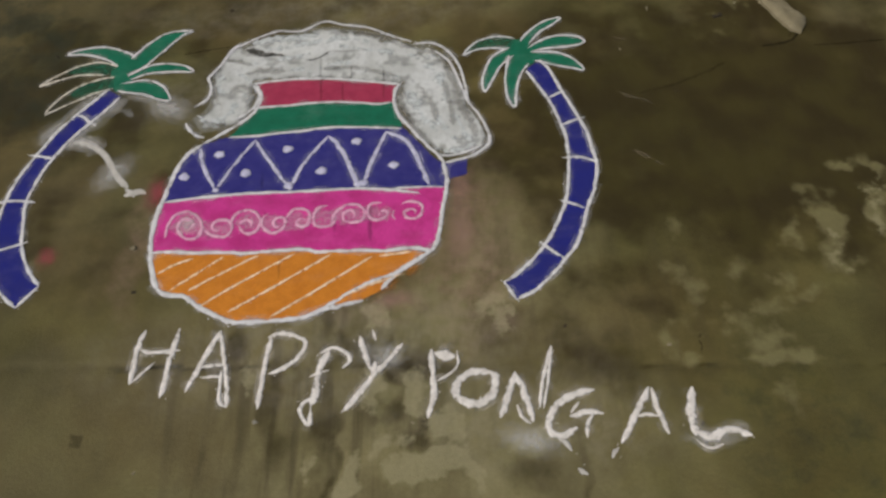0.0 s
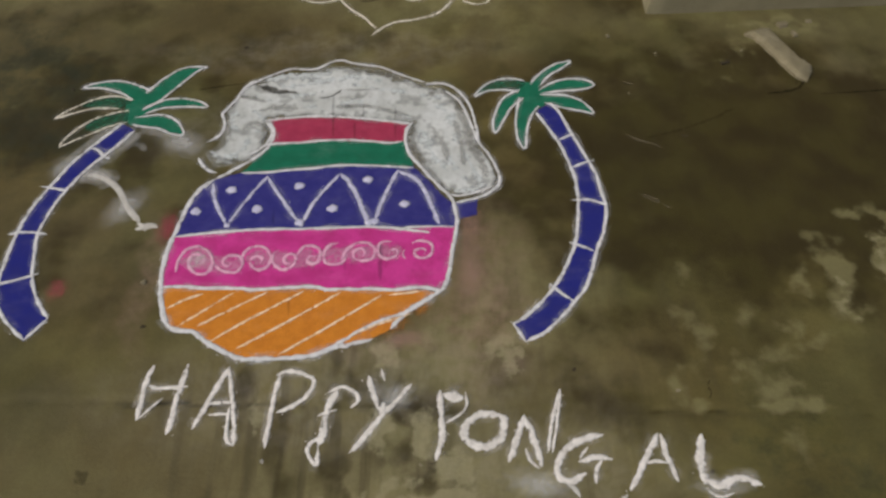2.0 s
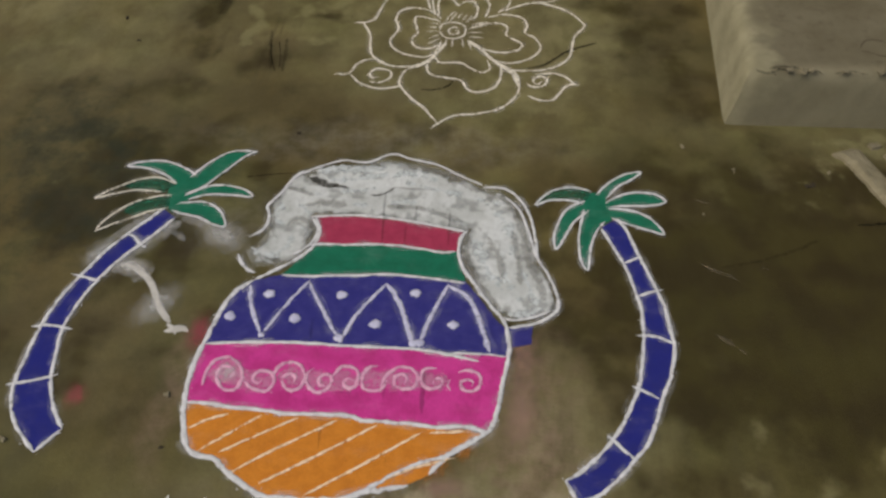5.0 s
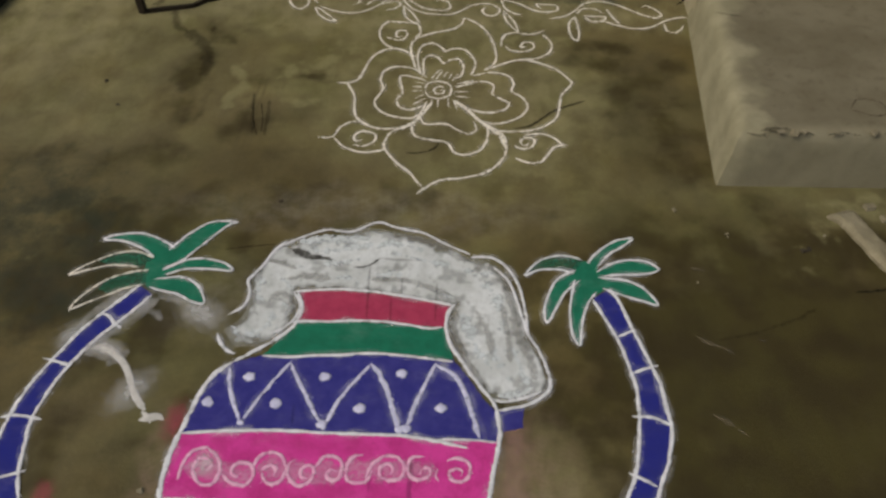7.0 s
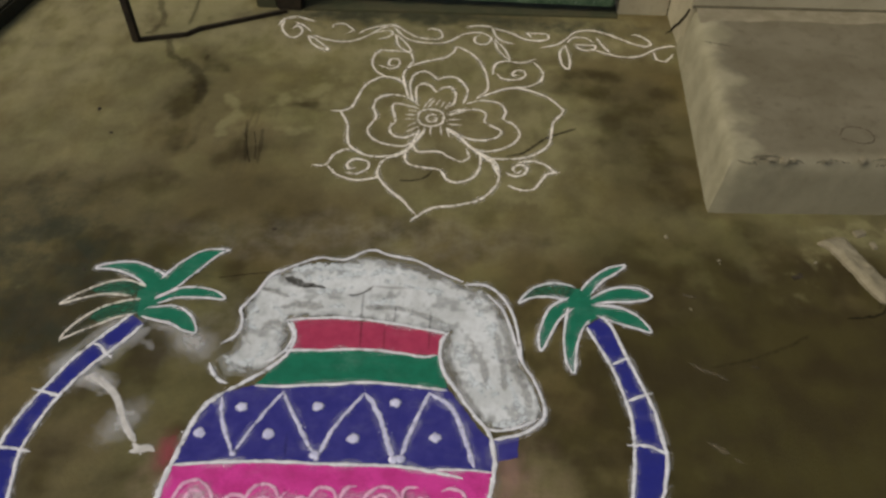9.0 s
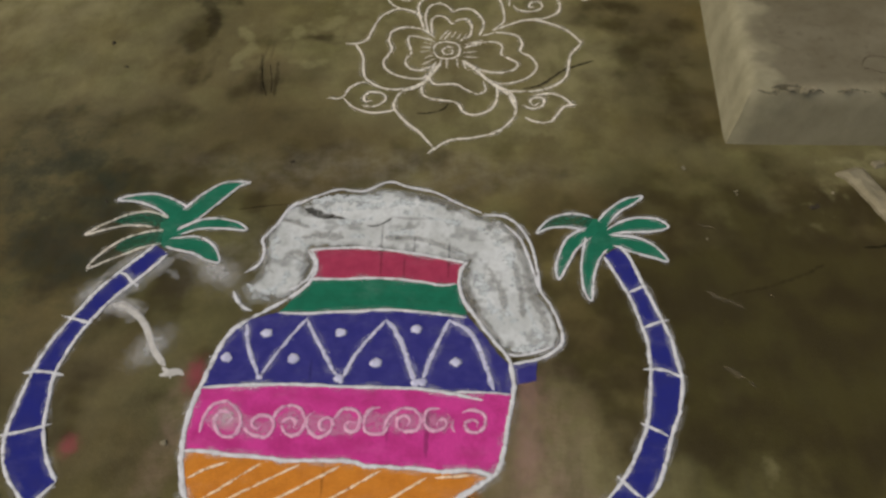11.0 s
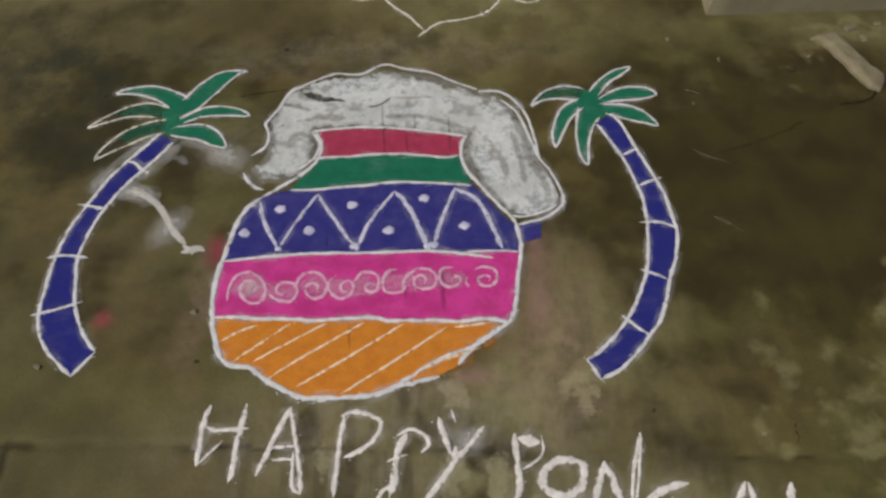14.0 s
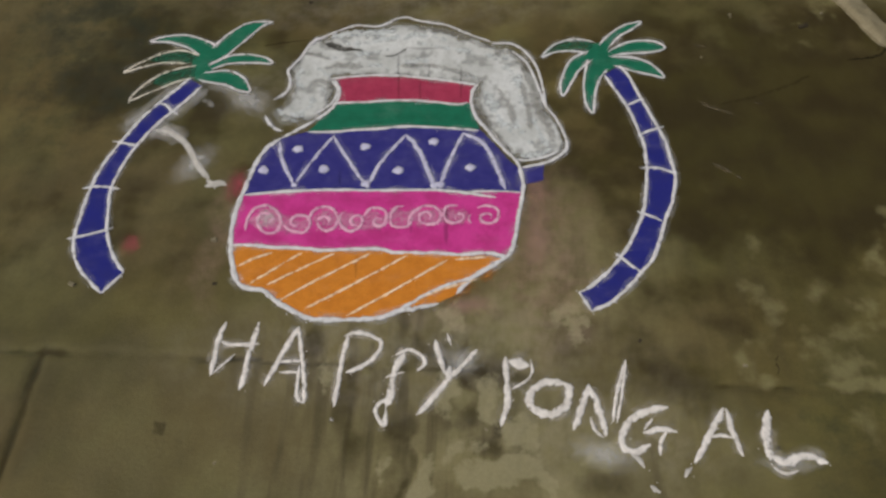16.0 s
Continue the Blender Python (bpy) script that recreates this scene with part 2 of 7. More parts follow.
def ground_material():
    """Old cement screed: damp olive brown, pale scoured patches, dark stains, moss."""
    m, nodes, links, bsdf = material("old_cement_floor")
    spots = nodes.new("ShaderNodeVertexColor")
    spots.layer_name = "stain"
    split = nodes.new("ShaderNodeSeparateColor")
    links.new(spots.outputs["Color"], split.inputs[0])
    broad = span(nodes, links, noise_node(nodes, links, 3.6, 5.0, 0.55), 0.34, 0.66)
    mid = span(nodes, links, noise_node(nodes, links, 14.0, 4.0, 0.55, stretch=(1.0, 0.4, 1.0)), 0.32, 0.7)
    fine = span(nodes, links, noise_node(nodes, links, 95.0, 5.0, 0.7), 0.28, 0.72)
    tone = blend(nodes, links, broad, (0.062, 0.050, 0.0165), (0.112, 0.098, 0.036))
    tone = blend(nodes, links, span(nodes, links, mid, 0.0, 1.0, 0.0, 0.40), tone, (0.100, 0.085, 0.036))

    def stained(tone, channel, low, high, color, most, edge_scale, detail=6.0):
        add = nodes.new("ShaderNodeMath")
        add.operation = "ADD"
        links.new(split.outputs[channel], add.inputs[0])
        links.new(span(nodes, links, noise_node(nodes, links, edge_scale, detail, 0.68 if detail > 4 else 0.5), 0.25, 0.75, -0.32, 0.32), add.inputs[1])
        return blend(nodes, links, span(nodes, links, add.outputs[0], low, high, 0.0, most), tone, color)

    drift = span(nodes, links, noise_node(nodes, links, 2.3, 3.0, 0.5), 0.40, 0.62)
    tone = blend(nodes, links, 0.55, tone, blend(nodes, links, drift, (1.12, 0.96, 0.86), (0.93, 1.05, 0.98)), "MULTIPLY")
    olive = nodes.new("ShaderNodeMath")
    olive.operation = "MULTIPLY"
    links.new(spots.outputs["Alpha"], olive.inputs[0])
    links.new(span(nodes, links, noise_node(nodes, links, 7.0, 5.0), 0.3, 0.65, 0.45, 1.0), olive.inputs[1])
    tone = blend(nodes, links, olive.outputs[0], tone, (0.098, 0.089, 0.024))
    floor_tone = nodes.new("ShaderNodeVertexColor")
    floor_tone.layer_name = "floor_tone"
    washed_or_lit = nodes.new("ShaderNodeMath")
    washed_or_lit.operation = "MULTIPLY"
    wash_split = nodes.new("ShaderNodeSeparateColor")
    links.new(floor_tone.outputs["Color"], wash_split.inputs[0])
    links.new(wash_split.outputs[0], washed_or_lit.inputs[0])
    links.new(span(nodes, links, noise_node(nodes, links, 9.0, 5.0, 0.6, stretch=(1.0, 0.6, 1.0)), 0.28, 0.62, 0.35, 1.0), washed_or_lit.inputs[1])
    # paler cement, and the doorway's stronger light painted in as the same tone
    tone = blend(nodes, links, washed_or_lit.outputs[0], tone, (0.212, 0.190, 0.098))
    mottle = span(nodes, links, noise_node(nodes, links, 8.0, 3.0, 0.48), 0.34, 0.66)
    tone = blend(nodes, links, 0.62, tone, blend(nodes, links, mottle, (0.80, 0.78, 0.76), (1.20, 1.20, 1.16)), "MULTIPLY")
    # soft, even darkening towards brown over broad areas
    damp = nodes.new("ShaderNodeMath")
    damp.operation = "MULTIPLY"
    links.new(floor_tone.outputs["Alpha"], damp.inputs[0])
    links.new(span(nodes, links, noise_node(nodes, links, 5.0, 3.0, 0.5), 0.3, 0.7, 0.7, 1.0), damp.inputs[1])
    tone = blend(nodes, links, damp.outputs[0], tone, (0.052, 0.043, 0.018))
    # thin runs of dirty water down the fall of the floor
    runs = nodes.new("ShaderNodeMath")
    runs.operation = "MULTIPLY"
    links.new(wash_split.outputs[1], runs.inputs[0])
    links.new(span(nodes, links, noise_node(nodes, links, 30.0, 3.0, 0.55, stretch=(1.0, 0.09, 1.0)), 0.46, 0.68), runs.inputs[1])
    tone = blend(nodes, links, runs.outputs[0], tone, (0.064, 0.053, 0.024))
    tone = stained(tone, 1, 0.12, 0.72, blend(nodes, links, mottle, (0.028, 0.020, 0.0045), (0.042, 0.034, 0.007)), 0.90, 7.0, 3.0)
    tone = stained(tone, 0, 0.30, 0.80, (0.200, 0.182, 0.085), 0.66, 15.0, 4.0)
    scoured = nodes.new("ShaderNodeMath")
    links.new(wash_split.outputs[2], scoured.inputs[0])
    links.new(span(nodes, links, noise_node(nodes, links, 21.0, 5.0, 0.62), 0.25, 0.75, -0.30, 0.30), scoured.inputs[1])
    tone = blend(nodes, links, span(nodes, links, scoured.outputs[0], 0.28, 0.58, 0.0, 0.70), tone, (0.275, 0.252, 0.142))
    tone = stained(tone, 2, 0.12, 0.95, (0.021, 0.026, 0.014), 0.8, 13.0)
    # powder dust trodden in round the drawings
    trodden, trodden_split = nodes.new("ShaderNodeVertexColor"), nodes.new("ShaderNodeSeparateColor")
    trodden.layer_name = "trodden"
    links.new(trodden.outputs["Color"], trodden_split.inputs[0])
    flecked = span(nodes, links, noise_node(nodes, links, 24.0, 5.0, 0.65), 0.30, 0.70, 0.01, 0.11)
    for channel, color in ((0, (0.52, 0.48, 0.43)), (1, (0.50, 0.31, 0.27))):
        amount = nodes.new("ShaderNodeMath")
        amount.operation = "MULTIPLY"
        links.new(trodden_split.outputs[channel], amount.inputs[0])
        links.new(flecked, amount.inputs[1])
        tone = blend(nodes, links, amount.outputs[0], tone, color)
    tone = blend(nodes, links, 0.20, tone, blend(nodes, links, fine, (0.70, 0.68, 0.64), (1.25, 1.25, 1.25)), "MULTIPLY")
    links.new(tone, bsdf.inputs["Base Color"])
    links.new(span(nodes, links, mid, 0.0, 1.0, 0.72, 0.9), bsdf.inputs["Roughness"])
    bsdf.inputs["Specular IOR Level"].default_value = 0.25
    relief(nodes, links, bsdf, noise_node(nodes, links, 130.0, 6.0, 0.7), 0.35, 0.004)
    return m


def plaster(name, a, b, scale=6.0, spots=(0.3, 0.27, 0.2)):
    m, nodes, links, bsdf = material(name)
    tone = blend(nodes, links, span(nodes, links, noise_node(nodes, links, scale, 6.0, 0.65), 0.32, 0.7), a, b)
    tone = blend(nodes, links, span(nodes, links, noise_node(nodes, links, scale * 7, 5.0, 0.7), 0.52, 0.75, 0.0, 0.6), tone, spots)
    links.new(tone, bsdf.inputs["Base Color"])
    bsdf.inputs["Roughness"].default_value = 0.85
    bsdf.inputs["Specular IOR Level"].default_value = 0.25
    relief(nodes, links, bsdf, noise_node(nodes, links, scale * 20, 6.0, 0.7), 0.4, 0.004)
    return m


GROUND = ground_material()


def step_material():
    """Grey cement step with a paler band of fresh mortar round its front and side rim; the lit look of the left side is
    also put into the colour.
    """
    m, nodes, links, bsdf = material("step_cement")
    top = blend(nodes, links, span(nodes, links, noise_node(nodes, links, 5.0, 6.0, 0.6), 0.32, 0.7), (0.120, 0.104, 0.064), (0.160, 0.141, 0.092))
    top = blend(nodes, links, span(nodes, links, noise_node(nodes, links, 26.0, 5.0, 0.7), 0.50, 0.72, 0.0, 0.6), top, (0.090, 0.077, 0.046))
    rim = blend(nodes, links, span(nodes, links, noise_node(nodes, links, 12.0, 6.0, 0.6), 0.32, 0.7), (0.205, 0.187, 0.117), (0.268, 0.247, 0.160))
    geo = nodes.new("ShaderNodeNewGeometry")

    def along(axis, offset):
        n = nodes.new("ShaderNodeVectorMath")
        n.operation = "DOT_PRODUCT"
        n.inputs[1].default_value = axis
        links.new(geo.outputs["Position"], n.inputs[0])
        k = nodes.new("ShaderNodeMath")
        k.inputs[1].default_value = offset
        links.new(n.outputs["Value"], k.inputs[0])
        return k.outputs[0]

    # front face coloured halfway to the top, duller than the lit left side
    worn = blend(nodes, links, span(nodes, links, along((-0.029, 1.0, 0.0), -2.043), -0.02, 0.03), blend(nodes, links, 0.5, rim, top), top)
    rag = nodes.new("ShaderNodeMath")
    links.new(along((1.0, -0.070, 0.0), -0.672), rag.inputs[0])
    links.new(span(nodes, links, noise_node(nodes, links, 10.0, 3.0, 0.5), 0.25, 0.75, -0.05, 0.05), rag.inputs[1])
    links.new(blend(nodes, links, span(nodes, links, rag.outputs[0], -0.03, 0.05), rim, worn), bsdf.inputs["Base Color"])
    bsdf.inputs["Roughness"].default_value = 0.85
    bsdf.inputs["Specular IOR Level"].default_value = 0.25
    relief(nodes, links, bsdf, noise_node(nodes, links, 110.0, 6.0, 0.7), 0.4, 0.004)
    return m


STEP = step_material()
WALL = plaster("wall_plaster", (0.27, 0.24, 0.155), (0.35, 0.315, 0.21), 4.0, (0.22, 0.19, 0.12))
SILL = plaster("mossy_sill", (0.062, 0.056, 0.026), (0.04, 0.045, 0.02), 9.0, (0.035, 0.04, 0.02))
DOOR_PAINT = plaster("worn_green_paint", (0.028, 0.058, 0.030), (0.075, 0.120, 0.066), 13.0, (0.26, 0.30, 0.23))
IRON = plaster("rusty_black_iron", (0.014, 0.010, 0.005), (0.026, 0.018, 0.008), 25.0, (0.045, 0.028, 0.012))
# near-black tone for the corner shadow, put into the block's colour
DARK_CORNER = plaster("shadow_corner_block", (0.022, 0.02, 0.011), (0.035, 0.032, 0.018), 8.0, (0.015, 0.015, 0.008))
CHIP = plaster("pale_mortar", (0.17, 0.148, 0.092), (0.235, 0.208, 0.138), 18.0, (0.15, 0.13, 0.08))
# darker plaster tone that carries the shadow of the gap under the wall
GAP_SHADE = plaster("wall_gap_shade", (0.10, 0.087, 0.052), (0.15, 0.13, 0.08), 12.0, (0.07, 0.06, 0.035))
GRIT = plaster("dark_grit", (0.03, 0.024, 0.014), (0.05, 0.04, 0.025), 60.0, (0.02, 0.016, 0.01))


# ---- builders ----
def mesh_from(name, verts, faces, mat, smooth=False):
    me = bpy.data.meshes.new(name)
    me.from_pydata(verts, [], faces)
    me.materials.append(mat)
    if smooth:
        me.polygons.foreach_set("use_smooth", [True] * len(me.polygons))
    me.update()
    return me


def part(name, me, parent, label=""):
    ob = new(name, me)
    ob.parent = parent
    return tagged(ob, label)


def origin(ob):
    """Where a thing, or the thing of a part, has its base."""
    while ob.parent:
        ob = ob.parent
    return ob.location


def drawing(name, x, y, label, category, group):
    ob = new(name)
    ob.location = (x, y, 0.0)
    ob.empty_display_size = 0.05
    return tagged(ob, label, category, group)


def wander(u, seed, rate):
    return noise.noise(Vector((u * rate, seed * 7.31, 1.7)))


def smooth_line(points, step):
    """Points about step apart along a smooth curve through the given ones."""
    p = [Vector(q) for q in points]
    p = [p[0] * 2 - p[1], *p, p[-1] * 2 - p[-2]]
    out = []
    for a, b, c, d in zip(p, p[1:], p[2:], p[3:]):
        n = max(2, int((c - b).length / step))
        for i in range(n):
            t = i / n
            out.append(0.5 * (2 * b + (c - a) * t + (2 * a - 5 * b + 4 * c - d) * t * t + (3 * b - a - 3 * c + d) * t ** 3))
    return out + [p[-2]]


PROFILE = ((-1.0, None, -3.0), (-0.97, 0.0, 0.0), (-0.55, 0.75, 0.85), (0.0, 1.0, 1.1), (0.55, 0.75, 0.85), (0.97, 0.0, 0.0), (1.0, None, -3.0))
strokes_made = 0


def stroke(parent, name, mat, width, points, lift=0.0002, label="", crumbs=70, ridge=0.0010, uneven=1.0):
    """A hand-poured line of powder: a low, uneven ridge along a smooth curve."""
    global strokes_made
    strokes_made += 1
    seed, o = strokes_made, origin(parent)
    line = smooth_line(points, 0.0045)
    along, verts, faces, thick, last = 0.0, [], [], [], len(line) - 1
    rng = random.Random(seed)
    for i, q in enumerate(line):
        way = line[min(i + 1, last)] - line[max(i - 1, 0)]
        side = Vector((-way.y, way.x)).normalized()
        along += (q - line[i - 1]).length if i else 0.0
        end = min(1.0, 0.25 + 0.22 * min(i, last - i))
        half = 0.66 * width * end
        left = half * (1.0 + uneven * (0.5 * wander(along, seed, 45) + 0.35 * wander(along, seed + 0.5, 200)))
        right = half * (1.0 + uneven * (0.5 * wander(along, seed + 0.2, 45) + 0.35 * wander(along, seed + 0.7, 200)))
        rise = min(ridge, 0.3 * width) * end * (1.0 + 0.4 * wander(along, seed + 0.9, 130))
        for s, h, thickness in PROFILE:
            v = q + side * s * (left if s < 0 else right)
            verts.append((v.x - o.x, v.y - o.y, (-0.003 if lift < 0.1 else lift - 0.006) if h is None else lift + rise * h))
            thick.append(thickness)
    n = len(PROFILE)
    for i in range(last):
        for k in range(n - 1):
            a = i * n + k
            faces.append((a, a + 1, a + n + 1, a + n))
    # a breath of powder blown out to both sides
    haze = [0.0] * len(verts)
    if mat in (CHALK, FLOWER_CHALK, LETTER_CHALK, BLUE_CHALK) and name != "ray_stroke":
        base, z = len(verts), lift + 0.0002 + 0.000008 * (seed % 40)
        for i, q in enumerate(line):
            way = line[min(i + 1, last)] - line[max(i - 1, 0)]
            side, fade = Vector((-way.y, way.x)).normalized(), min(1.0, 0.3 * min(i, last - i))
            for s, amount in ((-1.0, 0.0), (-0.4, 0.33), (0.4, 0.33), (1.0, 0.0)):
                v = q + side * s * (0.9 * width + 0.009) * (1.0 + 0.4 * wander(0.0045 * i, seed + s, 30))
                verts.append((v.x - o.x, v.y - o.y, z))
                thick.append(-3.0)
                haze.append(amount * fade)
        for i in range(last):
            faces += [(base + 4 * i + k, base + 4 * i + k + 1, base + 4 * i + k + 5, base + 4 * i + k + 4) for k in range(3)]
    # stray grains beside the line
    for _ in range(int(along * crumbs)):
        q, r = rng.choice(line), rng.uniform(0.0008, 0.0022)
        a, away = rng.uniform(0, 6.28), width * (0.55 + abs(rng.gauss(0, 0.45)))
        c, b = (q.x - o.x + away * math.cos(a), q.y - o.y + away * math.sin(a)), len(verts)
        verts.append((c[0], c[1], lift + r * 0.7))
        verts += [(c[0] + r * math.cos(k * 1.2566 + a), c[1] + r * 0.8 * math.sin(k * 1.2566 + a), 0.0 if lift < 0.1 else lift - 0.004) for k in range(5)]
        faces += [(b, b + 1 + k, b + 1 + (k + 1) % 5) for k in range(5)]
        thick += [0.9] * 6
        haze += [0.0] * 6
    me = mesh_from(name, verts, faces, mat, True)
    me.attributes.new("thick", "FLOAT", "POINT").data.foreach_set("value", thick)
    me.attributes.new("haze", "FLOAT", "POINT").data.foreach_set("value", haze)
    return part(name, me, parent, label)


def patch(parent, name, mat, points, top=0.0006, label="", ragged=0.0016):
    """A strewn field of powder with a ragged rim."""
    global strokes_made
    strokes_made += 1
    seed, o, rim = strokes_made, origin(parent), []
    for i, a in enumerate(points):
        a, b = Vector(a), Vector(points[(i + 1) % len(points)])
        n = max(1, int((b - a).length / 0.006))
        for k in range(n):
            q = a + (b - a) * (k / n)
            u = 0.006 * len(rim)
            rim.append(q + Vector((wander(u, seed, 120), wander(u, seed + 0.4, 120))) * ragged * 2)
    bm = bmesh.new()
    upper = [bm.verts.new((q.x - o.x, q.y - o.y, top)) for q in rim]
    lower = [bm.verts.new((q.x - o.x, q.y - o.y, -0.003)) for q in rim]
    face = bm.faces.new(upper)
    for i in range(len(rim)):
        j = (i + 1) % len(rim)
        bm.faces.new((upper[i], lower[i], lower[j], upper[j]))
    bmesh.ops.triangulate(bm, faces=[face])
    bmesh.ops.recalc_face_normals(bm, faces=bm.faces)
    me = bpy.data.meshes.new(name)
    bm.to_mesh(me)
    bm.free()
    me.materials.append(mat)
    return part(name, me, parent, label)


def rubbed_field(parent, name, mat, points, label):
    """A field of powder rubbed in by hand: a fine sheet that thins out unevenly towards its rim."""
    o, rim, step = origin(parent), np.array(points), 0.004
    xs, ys = (np.arange(rim[:, k].min() - step, rim[:, k].max() + 2 * step, step) for k in (0, 1))
    x, y = (g.ravel() for g in np.meshgrid(xs, ys))
    inside, away = np.zeros(len(x), bool), np.full(len(x), 9.0)
    for (ax, ay), (bx, by) in zip(rim, np.roll(rim, -1, 0)):
        with np.errstate(divide="ignore", invalid="ignore"):
            inside ^= ((ay > y) != (by > y)) & (x < (bx - ax) * (y - ay) / (by - ay) + ax)
        away = np.minimum(away, joint_line(x, y, ax, ay, bx, by, 0.0))
    depth = np.where(inside, away, -away)
    ragged = depth + 0.034 * (soft_noise(x, y, 0.05, 41) - 0.55) + 0.020 * (soft_noise(x, y, 0.014, 42) - 0.5)
    ramp = np.clip(ragged / 0.024, 0, 1)
    smudge = np.clip((soft_noise(x * 0.6 + y * 0.25, y, 0.033, 43) * 0.6 + soft_noise(x, y, 0.013, 44) * 0.4 - 0.56) / 0.14, 0, 1)
    cover = np.clip((0.26 + 0.72 * ramp * ramp * (3 - 2 * ramp)) * (1 - 0.38 * smudge), 0, 1) * np.clip((depth + 0.004) / 0.006, 0, 1)
    nx, ny = len(xs), len(ys)
    cell = (np.arange(ny - 1)[:, None] * nx + np.arange(nx - 1)).ravel()
    cell = cell[depth[cell] > -0.006]
    verts = np.stack([x - o.x, y - o.y, 0.0004 + 0.0005 * cover], 1)
    quads = np.stack([cell, cell + 1, cell + nx + 1, cell + nx], 1)
    kept = np.unique(quads)
    place = np.zeros(len(x), int)
    place[kept] = np.arange(len(kept))
    me = mesh_from(name, verts[kept].tolist(), place[quads].tolist(), mat, True)
    me.attributes.new("cover", "FLOAT", "POINT").data.foreach_set("value", cover[kept].astype(np.float32))
    return part(name, me, parent, label)


def dot(parent, name, mat, x, y, r):
    """A pinch of powder let fall on one spot."""
    global strokes_made
    strokes_made += 1
    o, verts, faces, n = origin(parent), [(0, 0, 0.0026)], [], 16
    for ring, (k, h) in enumerate(((0.6, 0.0023), (1.0, 0.0009), (1.0, -0.002))):
        for i in range(n):
            a = 2 * math.pi * i / n
            w = r * k * (1 + 0.25 * wander(a, strokes_made, 1.2))
            verts.append((w * math.cos(a), w * 0.92 * math.sin(a), h))
            j = (i + 1) % n
            b = 1 + ring * n
            faces.append((0, 1 + i, 1 + j) if ring == 0 else (b - n + i, b + i, b + j, b - n + j))
    me = mesh_from(name, verts, faces, mat, True)
    me.attributes.new("thick", "FLOAT", "POINT").data.foreach_set("value", [1.1] * (1 + n) + [0.3] * (2 * n))
    ob = part(name, me, parent)
    ob.location = (x - o.x, y - o.y, 0)
    return ob


def dust(name, mat, x, y, rx, ry, turn, label, z=0.0004):
    """A flat breath of loose powder on the floor."""
    verts, n = [(0, 0, 0.0)], 24
    verts += [(math.cos(2 * math.pi * i / n), math.sin(2 * math.pi * i / n), 0.0) for i in range(n)]
    ob = new(name, mesh_from(name, verts, [(0, 1 + i, 1 + (i + 1) % n) for i in range(n)], mat))
    ob.matrix_world = pose(x, y, z, 0, 0, turn) @ Matrix.Diagonal((rx, ry, 1, 1))
    return tagged(ob, label, "powder", "spilled powder", "stuff")


def box(x0, x1, y0, y1, z0, z1, mat, name, bevel=0.004):
    bm = bmesh.new()
    bmesh.ops.create_cube(bm, size=1.0, matrix=Matrix.Translation(((x0 + x1) / 2, (y0 + y1) / 2, (z0 + z1) / 2)) @ Matrix.Diagonal((x1 - x0, y1 - y0, z1 - z0, 1)))
    if bevel:
        bmesh.ops.bevel(bm, geom=bm.edges[:], offset=bevel, segments=2, affect="EDGES")
    me = bpy.data.meshes.new(name)
    bm.to_mesh(me)
    bm.free()
    me.materials.append(mat)
    return me


# ---- the floor: one sheet, fine where the camera passes ----
def lattice(shape, seed):
    return np.random.default_rng(seed).random(shape)


def soft_noise(x, y, cell, seed):
    """Smooth random field between 0 and 1 on a lattice of the given cell."""
    grid = lattice((256, 256), seed)
    u, v = x / cell + 40.3, y / cell + 60.7
    i, j = np.floor(u).astype(int), np.floor(v).astype(int)
    f, g = u - i, v - j
    f, g = f * f * (3 - 2 * f), g * g * (3 - 2 * g)
    i, j = i % 255, j % 255
    return (grid[i, j] * (1 - f) + grid[i + 1, j] * f) * (1 - g) + (grid[i, j + 1] * (1 - f) + grid[i + 1, j + 1] * f) * g


# x, y, half width, half depth, strength
PALE = [
    (1.02, 0.92, 0.038, 0.085, 0.45), (0.91, 0.97, 0.022, 0.022, 0.55), (0.69, 0.84, 0.05, 0.06, 0.30), (0.82, 0.81, 0.06, 0.05, 0.34),
    (0.75, 0.74, 0.10, 0.04, 0.36), (0.57, 0.70, 0.02, 0.03, 0.5), (0.82, 0.67, 0.06, 0.02, 0.6), (1.11, 1.17, 0.04, 0.03, 0.4),
    (0.86, 0.86, 0.03, 0.02, 0.4),
    (-0.03, 0.56, 0.04, 0.08, 0.5), (-0.23, 0.70, 0.05, 0.07, 0.35), (0.18, 0.88, 0.08, 0.09, 0.4),
    (0.05, 0.80, 0.08, 0.07, 0.5),
]
PALE_FAR = [
    (0.25, 0.49, 0.08, 0.03, 0.4), (0.80, 0.57, 0.03, 0.04, 0.4),  (-0.43, 2.61, 0.12, 0.11, 0.4), (0.12, 2.13, 0.14, 0.11, 0.35), (1.13, 1.96, 0.11, 0.04, 0.5),
    (0.25, 2.24, 0.11, 0.12, 0.3),
]
DARK = [
    (0.88, 1.39, 0.50, 0.33, 1.0), (0.41, 0.78, 0.09, 0.15, 0.4), (-0.03, 0.78, 0.04, 0.09, 0.4), (0.20, 0.79, 0.05, 0.09, 0.35),
    (-0.83, 1.27, 0.18, 0.16, 0.3), (-0.73, 1.43, 0.11, 0.11, 0.5), (-0.39, 0.68, 0.02, 0.11, 0.55), (-0.29, 0.62, 0.02, 0.13, 0.5),
    (-0.19, 0.59, 0.02, 0.14, 0.5), (-0.09, 0.68, 0.06, 0.07, 0.4), (0.52, 1.02, 0.08, 0.23, 0.4), (0.0, 0.61, 0.03, 0.04, 0.6),
]
